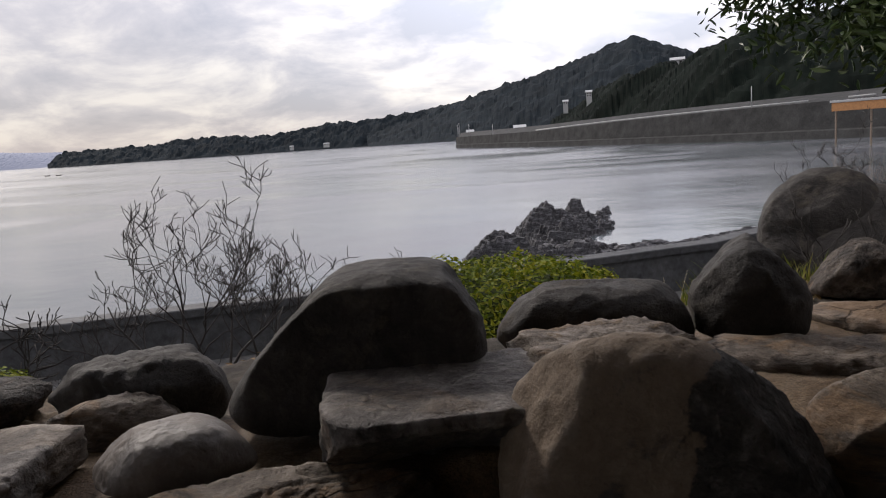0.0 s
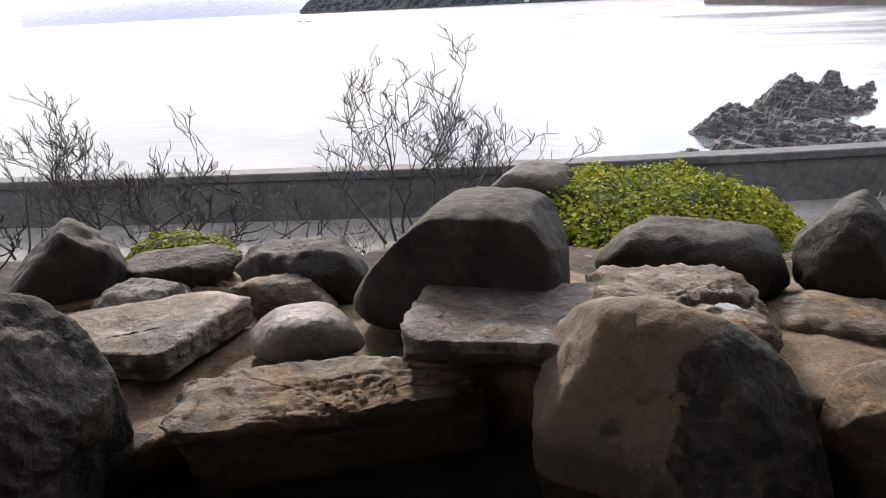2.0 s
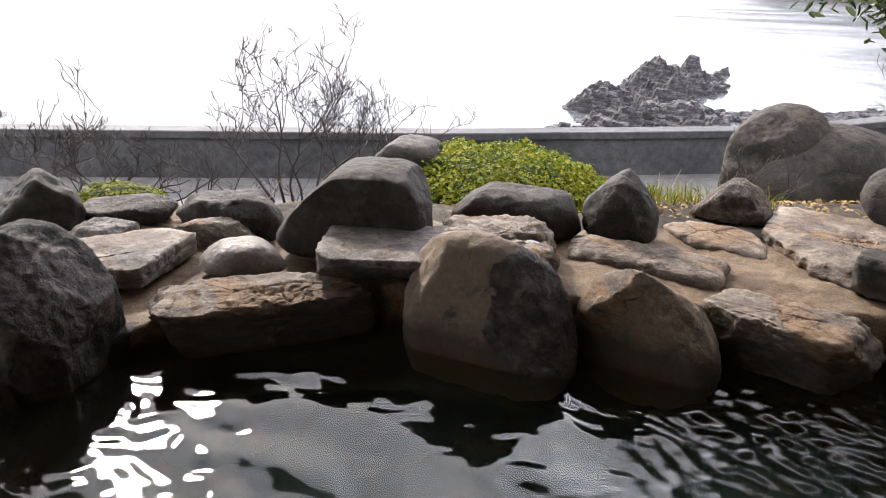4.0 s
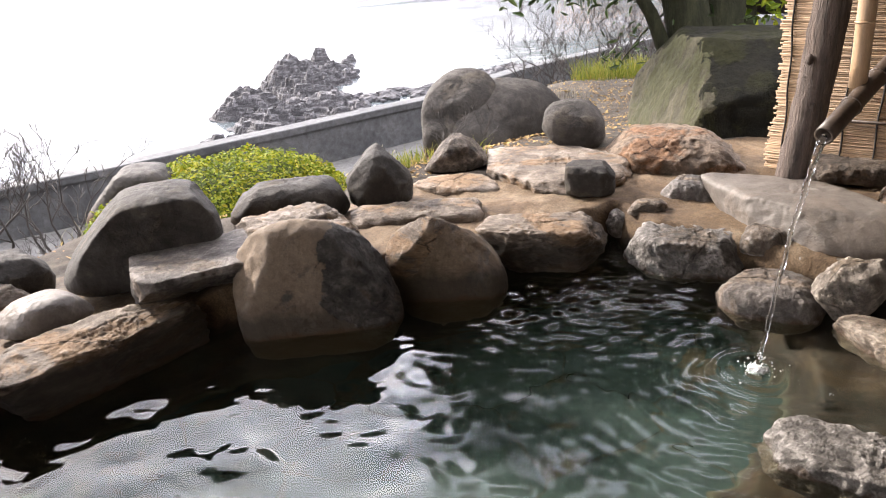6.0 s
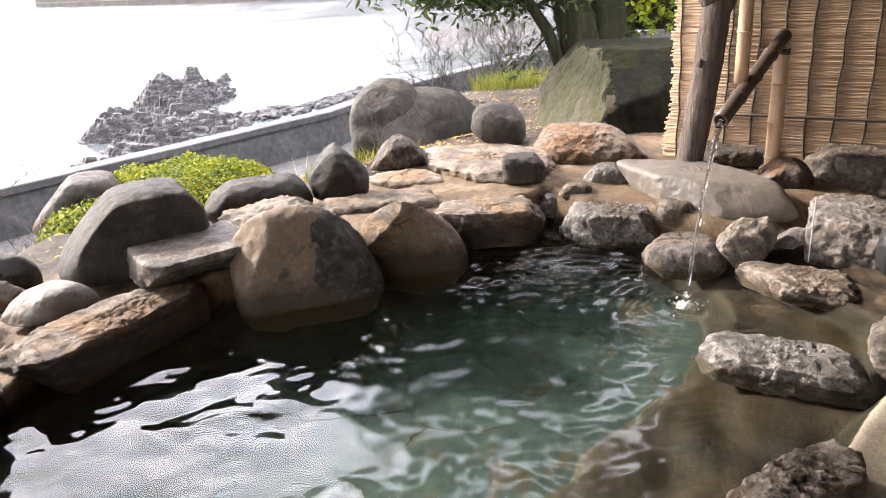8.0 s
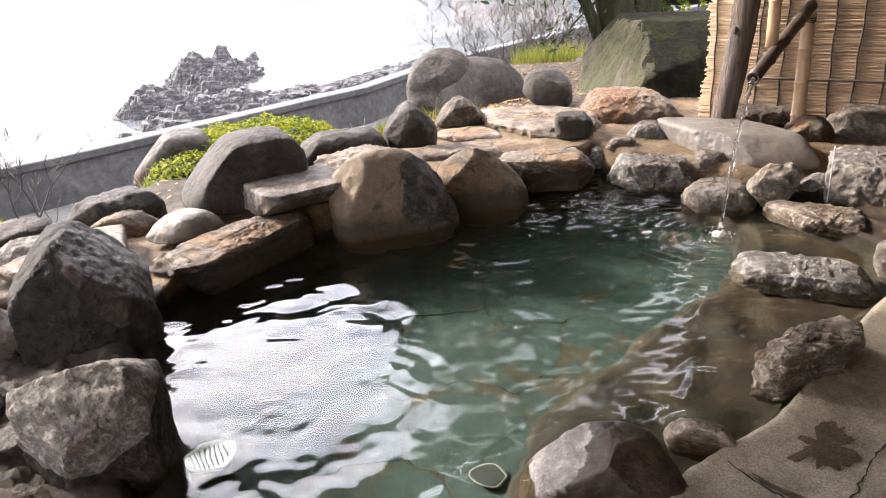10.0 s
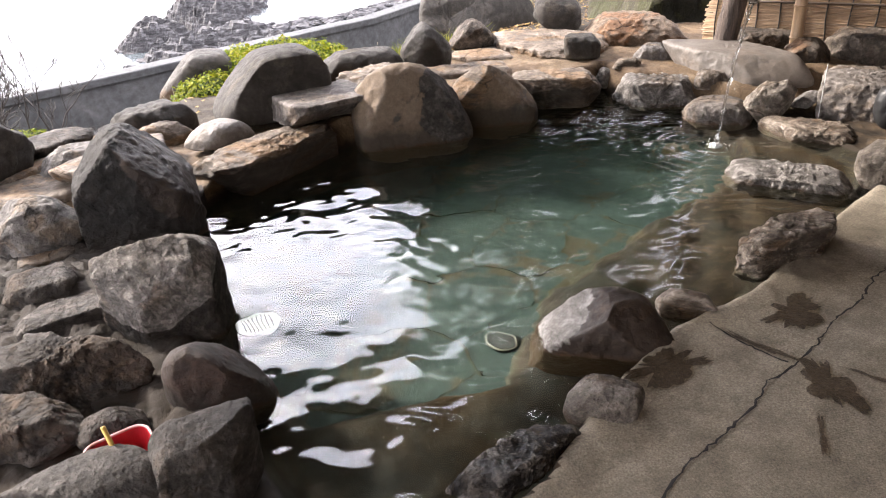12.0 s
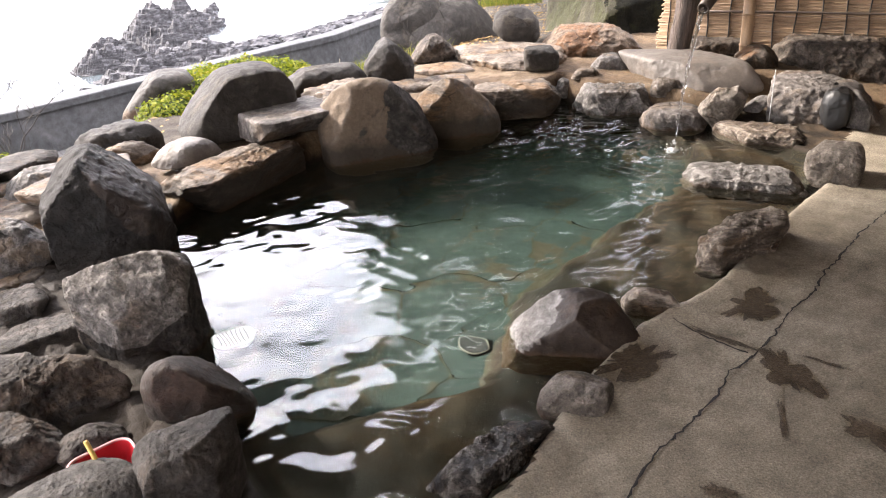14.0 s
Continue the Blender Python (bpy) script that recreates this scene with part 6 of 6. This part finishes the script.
leaf_mound("hedge", "bright yellow-green hedge beyond the blind", "hedge", (7.6, 5.5, 0.85), (2.2, 0.9, 0.85), 5200, 0.05, HEDGE, 6)
leaf_mound("garden_shrub", "yellow-green shrub on the garden slope", "shrub", (6.6, 8.6, -0.60), (0.8, 0.45, 0.26), 1500, 0.034, GRASS, 7)
leaf_mound("garden_shrub", "small yellow-green shrub on the garden slope", "shrub", (5.5, 7.6, -0.60), (0.45, 0.35, 0.24), 800, 0.030, GRASS, 9)


def twigs(bm, at, way, length, radius, depth, rnd, thin, up=0.35):
    """One bare branch and what grows from it."""
    n = 5 if depth > 1 else 3
    p, d = Vector(at), Vector(way).normalized()
    pts, rad = [p.copy()], [radius]
    for i in range(n):
        d = (d + Vector((rnd.gauss(0, 0.27), rnd.gauss(0, 0.27), rnd.gauss(0, 0.16) + up * 0.22))).normalized()
        p = p + d * (length / n)
        pts.append(p.copy())
        rad.append(max(thin, radius * (1 - 0.62 * (i + 1) / n)))
    tube(bm, pts, rad, 5 if depth > 1 else 3, True)
    if depth:
        for _ in range(rnd.choice((2, 3, 3, 4)) if depth > 1 else rnd.choice((2, 2, 3))):
            k = rnd.uniform(0.28, 1.0)
            i = min(int(k * n), n - 1)
            q = pts[i].lerp(pts[i + 1], k * n - i)
            side = Vector((rnd.gauss(0, 1), rnd.gauss(0, 1), rnd.gauss(0.25, 0.5))).normalized()
            twigs(bm, q, d * 0.7 + side * 0.75 + Vector((0, 0, up * 0.5)), length * rnd.uniform(0.42, 0.68), max(thin, rad[i] * 0.62), depth - 1, rnd, thin, up)


def bare_shrub(at, stems, tall, width, depth, seed, radius=0.011, lean=(0, 0)):
    rnd = random.Random(seed)
    t = thing("bare_shrub", "leafless grey shrub with many thin upright twigs", "shrub", at, 0, "bare shrubs along the sea wall")
    for i in range(stems):
        bm = bmesh.new()
        a = rnd.uniform(0, 6.28)
        x = (i / max(1, stems - 1) - 0.5) * width
        twigs(bm, (x * 0.45, rnd.uniform(-0.08, 0.08), -0.03), (x * 1.1 / tall + lean[0] + rnd.gauss(0, 0.12), 0.15 * math.sin(a) + lean[1], 1), tall * rnd.uniform(0.55, 0.8), radius * rnd.uniform(0.7, 1.15), depth, rnd, 0.0030 if tall < 1.2 else 0.0056)
        part("stem", bm, TWIG, t)


bare_shrub((-3.85, 10.3, -2.45), 7, 2.75, 2.3, 4, 21, 0.028)
bare_shrub((-5.3, 9.7, -2.45), 5, 1.05, 1.6, 3, 22, 0.016)
bare_shrub((-2.6, 10.8, -2.45), 5, 2.1, 1.2, 3, 23, 0.024)
bare_shrub((-8.5, 8.6, -2.45), 6, 2.25, 2.2, 4, 24, 0.026)
bare_shrub((-7.4, 8.9, -2.45), 4, 1.0, 2.0, 3, 25, 0.016)
bare_shrub((-9.6, 8.4, -2.45), 6, 1.6, 2.6, 3, 26, 0.022)
bare_shrub((-3.6, 9.0, -2.4), 6, 1.0, 2.4, 3, 27, 0.012)
bare_shrub((-1.9, 9.6, -2.4), 6, 1.1, 2.2, 3, 28, 0.012)
bare_shrub((-6.2, 7.9, -2.3), 6, 1.0, 2.4, 3, 29, 0.012)
bare_shrub((8.2, 16.2, -2.45), 6, 2.6, 2.6, 3, 30, 0.022)
bare_shrub((9.9, 16.8, -2.45), 7, 3.1, 3.0, 4, 31, 0.026)
bare_shrub((11.9, 17.4, -2.45), 7, 2.9, 3.2, 3, 32, 0.022)
bare_shrub((13.9, 18.6, -2.45), 7, 2.6, 3.4, 3, 38, 0.020)
bare_shrub((7.4, 12.3, -2.2), 7, 1.6, 2.6, 3, 42, 0.016)
bare_shrub((10.8, 15.6, -2.4), 7, 2.4, 3.4, 4, 43, 0.020)
bare_shrub((5.4, 9.0, -1.2), 7, 1.0, 2.2, 3, 51, 0.012)
bare_shrub((4.6, 7.6, -0.9), 6, 0.7, 1.6, 3, 53, 0.009)
bare_shrub((8.0, 11.6, -1.9), 7, 1.5, 2.8, 4, 54, 0.014)
bare_shrub((-2.5, 3.2, -0.05), 7, 0.55, 1.3, 3, 55, 0.007)
bare_shrub((-3.3, 2.5, 0.0), 7, 0.5, 1.4, 3, 56, 0.007)
bare_shrub((-2.9, 4.1, -0.4), 5, 0.7, 1.8, 3, 57, 0.009)
bare_shrub((1.85, 3.75, -0.05), 6, 0.55, 0.6, 2, 35, 0.006)


def grass_patch(label, spots, count, tall, mat, seed):
    """Grass over ellipses (x, y, half length, half width)."""
    rnd = np.random.RandomState(seed)
    verts, faces = [], []
    for x, y, a, b in spots:
        for _ in range(count):
            r, t = math.sqrt(rnd.random_sample()), rnd.uniform(0, 6.28)
            px, py = x + a * r * math.cos(t), y + b * r * math.sin(t)
            g = ground_at(px, py) - 0.01
            h, w, d = tall * rnd.uniform(0.5, 1.3), 0.0035, rnd.uniform(0, 6.28)
            lx, ly = rnd.normal(0, 0.35, 2) * h
            n = len(verts)
            ux, uy = w * math.cos(d), w * math.sin(d)
            verts += [(px - ux, py - uy, g), (px + ux, py + uy, g), (px + lx * 0.4 + ux * 0.7, py + ly * 0.4 + uy * 0.7, g + h * 0.6), (px + lx * 0.4 - ux * 0.7, py + ly * 0.4 - uy * 0.7, g + h * 0.6), (px + lx, py + ly, g + h)]
            faces += [(n, n + 1, n + 2, n + 3), (n + 3, n + 2, n + 4)]
    tagged(raw("grass", verts, faces, mat), label, "grass", kind="stuff")


grass_patch("yellow-green grass on the garden slope", [(5.6, 7.9, 0.6, 0.5), (6.6, 8.6, 0.8, 0.5), (5.0, 7.1, 0.5, 0.5)], 600, 0.27, GRASS, 3)
grass_patch("sparse grass tufts between the boulders", [(1.25, 3.35, 0.18, 0.2), (1.65, 3.3, 0.25, 0.15), (1.15, 3.6, 0.12, 0.15)], 170, 0.12, GRASS, 4)
grass_patch("dry grey weeds on the garden slope", [(-1.6, 3.9, 1.2, 0.5), (-3.6, 4.2, 1.4, 0.8), (-0.9, 5.4, 1.4, 0.8), (2.9, 6.0, 1.2, 0.7)], 260, 0.16, DRY_GRASS, 5)


def litter():
    rnd = np.random.RandomState(9)
    n = 4200
    x = np.concatenate([rnd.normal(4.1, 0.8, n // 2), rnd.uniform(1.1, 2.6, n // 4), rnd.uniform(-3, 5, n - n // 2 - n // 4)])
    y = np.concatenate([rnd.normal(5.4, 1.1, n // 2), rnd.uniform(2.9, 4.3, n // 4), rnd.uniform(2.9, 4.8, n - n // 2 - n // 4)])
    z = height(x, y) + 0.008
    normals = rnd.normal(size=(n, 3)) * 0.35 + (0, 0, 1)
    verts, faces = leaves(np.stack([x, y, z], -1), normals, rnd.uniform(0.010, 0.024, n), rnd, 0.45)
    tagged(raw("fallen_leaves", verts.tolist(), faces.tolist(), DRY_LEAF), "dry yellow-brown leaves strewn on the soil", "leaves", kind="stuff")


litter()


def weed(at, tall, seed):
    rnd = random.Random(seed)
    bm = bmesh.new()
    for i in range(4):
        a = rnd.uniform(0, 6.28)
        lean = Vector((math.cos(a), math.sin(a), 0)) * tall * rnd.uniform(0.1, 0.5)
        tube(bm, [(0, 0, 0), lean * 0.4 + Vector((0, 0, tall * 0.55)), lean + Vector((0, 0, tall * rnd.uniform(0.8, 1)))], [0.003, 0.0022, 0.001], 4)
    ob = solid("weed", bm, DRY_WEED, "pale dry weed stalks", "weed", "dry weeds")
    ob.matrix_basis = pose(*at)


DRY_WEED = simple("dry_pale_stalks", (0.45, 0.40, 0.27), 0.8, 0.2, 20)
weed((1.45, 5.3, -0.75), 0.6, 1)
weed((-2.3, 5.4, -1.0), 0.45, 2)
weed((-0.9, 5.6, -1.0), 0.55, 3)


def tree():
    t = thing("tree", "evergreen tree with several grey trunks and drooping glossy leaves", "tree", (4.98, 5.1, -0.1))
    rnd = random.Random(14)
    crown_c = Vector((-1.0, 1.3, 3.9))
    tips = []
    stems = (((-0.30, 0.05, 0), (-0.34, 0.10, 0.9), (-0.95, 0.4, 1.6), (-1.9, 1.0, 3.0), 0.055), ((-0.10, 0, 0), (-0.14, 0.1, 1.2), (-0.3, 0.5, 2.4), (-0.5, 0.8, 4.2), 0.17), ((0.14, 0.05, 0), (0.20, 0.1, 1.1), (0.55, 0.4, 2.4), (0.9, 0.9, 4.0), 0.19), ((0.36, 0.1, 0), (0.50, 0.2, 1.2), (1.3, 0.5, 2.5), (2.0, 0.9, 3.6), 0.12), ((0.1, 0.3, 0), (0.1, 0.5, 1.2), (0.2, 1.2, 2.4), (0.3, 2.0, 3.8), 0.11))
    for a, b, c, d, r in stems:
        bm = bmesh.new()
        pts = []
        for k in np.linspace(0, 1, 13):
            p = Vector(a) * (1 - k) ** 3 + 3 * Vector(b) * k * (1 - k) ** 2 + 3 * Vector(c) * k * k * (1 - k) + Vector(d) * k**3
            pts.append(p + noise.noise_vector(p * 2.1) * 0.045)
        tube(bm, pts, [r * 1.35 * (1.15 - 0.75 * k) for k in np.linspace(0, 1, 13)], 12, True, 0.05, rnd)
        for i in (5, 6, 7, 8, 9, 10, 11, 12):
            for _ in range(3):
                way = (Vector((rnd.gauss(0, 1), rnd.gauss(0, 1), rnd.gauss(0.15, 0.45)))).normalized()
                q, line = pts[i], [pts[i]]
                span = rnd.uniform(0.9, 2.0)
                for s in range(5):
                    q = q + way * (span / 5)
                    way = (way + Vector((rnd.gauss(0, 0.16), rnd.gauss(0, 0.16), -0.10 + rnd.gauss(0, 0.08)))).normalized()
                    if q.z < 1.7 and q.x < -0.5:
                        break
                    line.append(q)
                    if s > 0:
                        tips.append(q)
                if len(line) > 1:
                    tube(bm, line, [0.032 * (1 - 0.16 * j) for j in range(len(line))], 5)
        part("trunk", bm, TRUNK, t)
    # hanging sprays on the seaward side
    for _ in range(1150):
        a = rnd.uniform(0, 6.28)
        e = rnd.uniform(-0.95, 0.6)
        tips.append(crown_c + Vector((2.5 * math.cos(a) * math.cos(e), 2.2 * math.sin(a) * math.cos(e), 2.1 * math.sin(e))) * rnd.uniform(0.35, 1.0))
    for _ in range(620):
        a = rnd.uniform(0, 6.28)
        e = rnd.uniform(-1.2, -0.1)
        tips.append(crown_c + Vector((2.6 * math.cos(a) * math.cos(e), 2.3 * math.sin(a) * math.cos(e), 1.9 * math.sin(e))) * rnd.uniform(0.78, 1.0))
    for x, y, z in ((-3.5, 1.3, 2.0), (-3.2, 1.1, 1.85), (-2.9, 1.2, 1.75), (-2.6, 1.0, 1.62), (-3.7, 1.5, 2.3), (-3.0, 0.8, 2.1), (-2.2, 0.8, 1.50), (-1.9, 0.9, 1.42), (-1.6, 0.7, 1.36), (-1.3, 0.8, 1.30), (-1.8, 0.5, 1.65), (-1.2, 0.4, 1.6), (-2.4, 1.3, 1.7), (-2.0, 1.5, 1.9), (-2.8, 1.6, 2.2)):
        for _ in range(2):
            tips.append(Vector((x + rnd.gauss(0, 0.12), y + rnd.gauss(0, 0.2), z + 0.04 + rnd.gauss(0, 0.07))))
    tips = [q for q in tips if q.z > 1.40 or q.x > -0.6]
    # the dense underside of the crown
    for _ in range(760):
        tips.append(Vector((rnd.uniform(-2.7, 1.2), rnd.uniform(0.0, 2.6), rnd.uniform(2.1, 3.3))))
    # sprays that hang into view
    tips = [q for q in tips if math.atan2(q.x + 4.93, q.y + 5.04) > radians(19)]
    for _ in range(80):
        k = rnd.random()
        tips.append(Vector((-2.55 + 2.2 * k, -0.42 + 1.5 * k + rnd.gauss(0, 0.2), 1.42 - 0.28 * k + abs(rnd.gauss(0, 0.22)) + 0.12 * math.sin(k * 17))))
    r2 = np.random.RandomState(3)
    cs, ns = [], []
    for tip in tips:
        for _ in range(30):
            o = r2.normal(size=3) * (0.15, 0.15, 0.11)
            cs.append(np.array(tip) + o)
            ns.append(r2.normal(size=3) * 0.8 + (0, -0.2, 0.5))
    cs, ns = np.array(cs), np.array(ns)
    verts, faces = leaves(cs, ns, r2.uniform(0.038, 0.072, len(cs)), r2, 0.30)
    crown = raw("crown", verts.tolist(), faces.tolist(), EVERGREEN)
    crown.parent = t


tree()


# ---- the reed blind, the log post and the bamboo spout ----
BLIND_AT, BLIND_TURN = (3.22, 1.98, 0.08), -61.4


def reed_blind():
    b = thing("reed_blind", "tall brown reed blind tied with dark cords", "blind", BLIND_AT, BLIND_TURN)
    rnd = random.Random(31)
    long, high, pitch = 4.2, 2.42, 0.0096
    shapes = []
    for v in range(4):
        bm = bmesh.new()
        pts = [(long * k, 0.002 * math.sin(k * 9 + v * 2), 0.0022 * noise.noise(Vector((k * 7, v * 3.1, 0)))) for k in np.linspace(0, 1, 9)]
        tube(bm, pts, 0.0053, 5)
        shapes.append(mesh_of(bm, "reed", REED))
    for i in range(int(high / pitch)):
        ob = new("reed", shapes[i % 4])
        ob.parent = b
        ob.matrix_basis = pose(rnd.uniform(-0.020, 0.012) - 0.05 * noise.noise(Vector((i * 0.021, 5, 0))) - 0.05 * max(0, 0.35 - i * pitch), rnd.uniform(-0.002, 0.002), i * pitch + rnd.uniform(-0.0016, 0.0016), rnd.uniform(0, 360), rnd.uniform(-0.05, 0.05), 0)
    for k in range(26):
        x = 0.05 + k * 0.162
        bm = bmesh.new()
        tube(bm, [(x + 0.009 * math.sin(z * 3 + k * 1.7) + 0.004 * math.sin(z * 19 + k), -0.010, z) for z in np.linspace(0, high, 60)], 0.0056, 5)
        part("cord", bm, CORD, b)
    for z in (0.42, 1.20, 1.98):
        bm = bmesh.new()
        tube(bm, [(long * k, -0.02 + 0.004 * noise.noise(Vector((k * 5, z, 0))), z + 0.01 * noise.noise(Vector((k * 4, z, 2)))) for k in np.linspace(0.05, 1, 12)], 0.0085, 7)
        part("rail", bm, OLD_BAMBOO, b, "thin dark bamboo rail")
    bm = bmesh.new()
    boxy(bm, (0.02, 0.03, -0.05), (long, 0.05, high))
    part("backing", bm, PLANK_WALL, b, "brown boards behind the reeds", smooth=False)


reed_blind()


def log_post():
    p = thing("log_post", "weathered crooked log post that forks under the roof", "post", (2.92, 1.48, 0.05))
    rnd = random.Random(17)
    bm = bmesh.new()
    pts = []
    for z in np.linspace(0, 1.27, 22):
        lean = float(np.interp(z, (0, 0.25, 0.55, 0.85, 1.27), (-0.030, -0.018, 0.018, 0.045, 0.044)))
        pts.append(Vector((0.05 * z / 1.2 + 0.8 * lean, -0.04 * z / 1.2 - 0.6 * lean, z)) + noise.noise_vector(Vector((z * 1.7, 2, 1))) * 0.012)
    tube(bm, pts, [(0.078 + 0.010 * (i / 21)) * (1 - 0.55 * max(0, (i - 17) / 4) ** 2) + 0.008 * noise.noise(Vector((i * 0.6, 0, 0))) for i in range(22)], 16, True, 0.06, rnd)
    trunk = part("trunk", bm, BARK, p)
    for dx, dy, r in ((-0.34, 0.26, 0.052), (0.30, -0.23, 0.050), (0.03, 0.08, 0.034)):
        bm = bmesh.new()
        line = [pts[-1] + Vector((0, 0, -0.16)) + Vector((dx * k**0.8, dy * k**0.8, 1.34 * k)) + noise.noise_vector(Vector((k * 4, dx * 9, 0))) * 0.02 for k in np.linspace(0, 1, 12)]
        tube(bm, line, [r * (1.25 - 0.40 * i / 11) for i in range(12)], 12, True, 0.06, rnd)
        part("limb", bm, BARK, p)
    for z, a in ((0.35, 200), (0.62, 250), (0.85, 220)):
        bm = bmesh.new()
        bmesh.ops.create_icosphere(bm, subdivisions=3, radius=0.019, matrix=pose(0.03 + 0.075 * math.cos(radians(a)), -0.02 + 0.075 * math.sin(radians(a)), z) @ Matrix.Diagonal((0.8, 0.8, 1.5, 1)))
        part("knot", bm, BARK, trunk)


log_post()


def bamboo(name, label, a, b, radius, mat, parent, open_end=False):
    a, b = Vector(a), Vector(b)
    bm = bmesh.new()
    pts, rad = [], []
    n = max(4, int((b - a).length / 0.24))
    for i in range(n):
        for k, s in ((0.0, 1.0), (0.42, 0.985), (0.94, 1.0), (0.97, 1.07), (0.99, 1.02)):
            pts.append(a.lerp(b, (i + k) / n))
            rad.append(radius * s)
    pts.append(b)
    rad.append(radius)
    rings = tube(bm, pts, rad, 16, not open_end)
    if open_end:
        bm.faces.new(rings[-1])
        inner = [bm.verts.new(v.co.lerp(a, 0.0) + (a - v.co) * 0.28) for v in rings[0]]
        deep = [bm.verts.new(v.co + (b - a).normalized() * 0.12) for v in inner]
        for k in range(16):
            j = (k + 1) % 16
            bm.faces.new((rings[0][j], rings[0][k], inner[k], inner[j]))
            bm.faces.new((inner[j], inner[k], deep[k], deep[j]))
        bm.faces.new(deep)
    bmesh.ops.recalc_face_normals(bm, faces=bm.faces)
    ob = part(name, bm, mat, parent, label)
    ahead = (b - a).normalized()
    side = ahead.orthogonal().normalized()
    up = ahead.cross(side)
    for i in range(1, n):
        c = a.lerp(b, (i - 0.03) / n)
        bm = bmesh.new()
        tube(bm, [c + (side * math.cos(t) + up * math.sin(t)) * radius * 1.03 for t in np.linspace(0, 6.283, 21)], radius * 0.13, 6, False)
        part("joint", bm, mat, ob)
    return ob


def bamboo_spout():
    s = thing("bamboo_spout", "old bamboo water pipe held by two pale bamboo poles", "water spout", (0, 0, 0))
    top = Vector((3.30, 1.175, 1.03))
    bamboo("pipe", "dark weathered bamboo pipe", MOUTH + Vector((0.0, 0.0, 0.015)), top, 0.039, OLD_BAMBOO, s, True)
    bamboo("pole", "pale bamboo pole", (3.28, 1.165, 0.1), (3.28, 1.165, 0.985), 0.042, BAMBOO, s)
    bamboo("pole", "pale bamboo pole", (2.73, 0.955, 0.85), (2.735, 0.96, 2.49), 0.036, BAMBOO, s)
    bm = bmesh.new()
    for k in range(3):
        tube(bm, [Vector((3.27, 1.165, 0.95)) + Vector((0.048 * math.cos(a), 0.048 * math.sin(a), 0.012 * k + 0.02 * math.sin(a))) for a in np.linspace(0, 6.4, 20)], 0.004, 5)
    part("lashing", bm, CORD, s)


bamboo_spout()


# ---- the dustpan left among the rocks ----
def dustpan():
    d = thing("dustpan", "red plastic dustpan with a worn pale rim and ochre handle", "dustpan")
    w, back, front, h, r = 0.088, 0.14, -0.125, 0.08, 0.04
    prof = [(-w, front), (-w, -0.06), (-w, 0.03)]
    prof += [(-w + r - r * math.cos(a), back - r + r * math.sin(a)) for a in np.linspace(0, math.pi / 2, 7)]
    prof += [(-x, y) for x, y in prof[::-1]]
    n = len(prof)
    tall = [0.022 + (h - 0.022) * float(ease(front, 0.06, y)) for _, y in prof]
    bm = bmesh.new()
    low = [bm.verts.new((x * 0.86, min(y, y * 0.9 + 0.004), 0)) for x, y in prof]
    high = [bm.verts.new((x, y, t)) for (x, y), t in zip(prof, tall)]
    lip = [bm.verts.new((x * 0.965, y * 0.975, t)) for (x, y), t in zip(prof, tall)]
    inner = [bm.verts.new((x * 0.83, min(y, y * 0.87), 0.005)) for x, y in prof]
    for k in range(n - 1):
        bm.faces.new((low[k], low[k + 1], high[k + 1], high[k]))
        bm.faces.new((high[k], high[k + 1], lip[k + 1], lip[k]))
        bm.faces.new((lip[k], lip[k + 1], inner[k + 1], inner[k]))
    bm.faces.new(inner)
    bm.faces.new(low[::-1])
    for a, b in ((low, high), (high, lip), (lip, inner)):
        bm.faces.new((a[0], b[0], inner[0])) if b is not inner else None
        bm.faces.new((a[-1], b[-1], inner[-1])) if b is not inner else None
    bm.faces.new((low[0], inner[0], inner[-1], low[-1]))
    bmesh.ops.recalc_face_normals(bm, faces=bm.faces)
    part("pan", bm, RED, d, smooth=False)
    bm = bmesh.new()
    tube(bm, [(x * 0.985, y * 0.988, t) for (x, y), t in zip(prof, tall)], 0.0042, 7)
    part("rim", bm, PINK, d, "worn pale pink rim")
    bm = bmesh.new()
    tube(bm, [(-0.005, 0.02, 0.012), (-0.012, 0.06, 0.05), (-0.022, 0.10, 0.150)], [0.008, 0.0075, 0.0065], 8)
    tube(bm, [(-0.010, 0.05, 0.040), (0.018, 0.02, 0.010)], [0.007, 0.006], 7)
    part("handle", bm, YELLOW, d, "ochre forked handle")
    d.matrix_basis = pose(-1.450, -0.965, 0.090, 2, 0, 13)


dustpan()
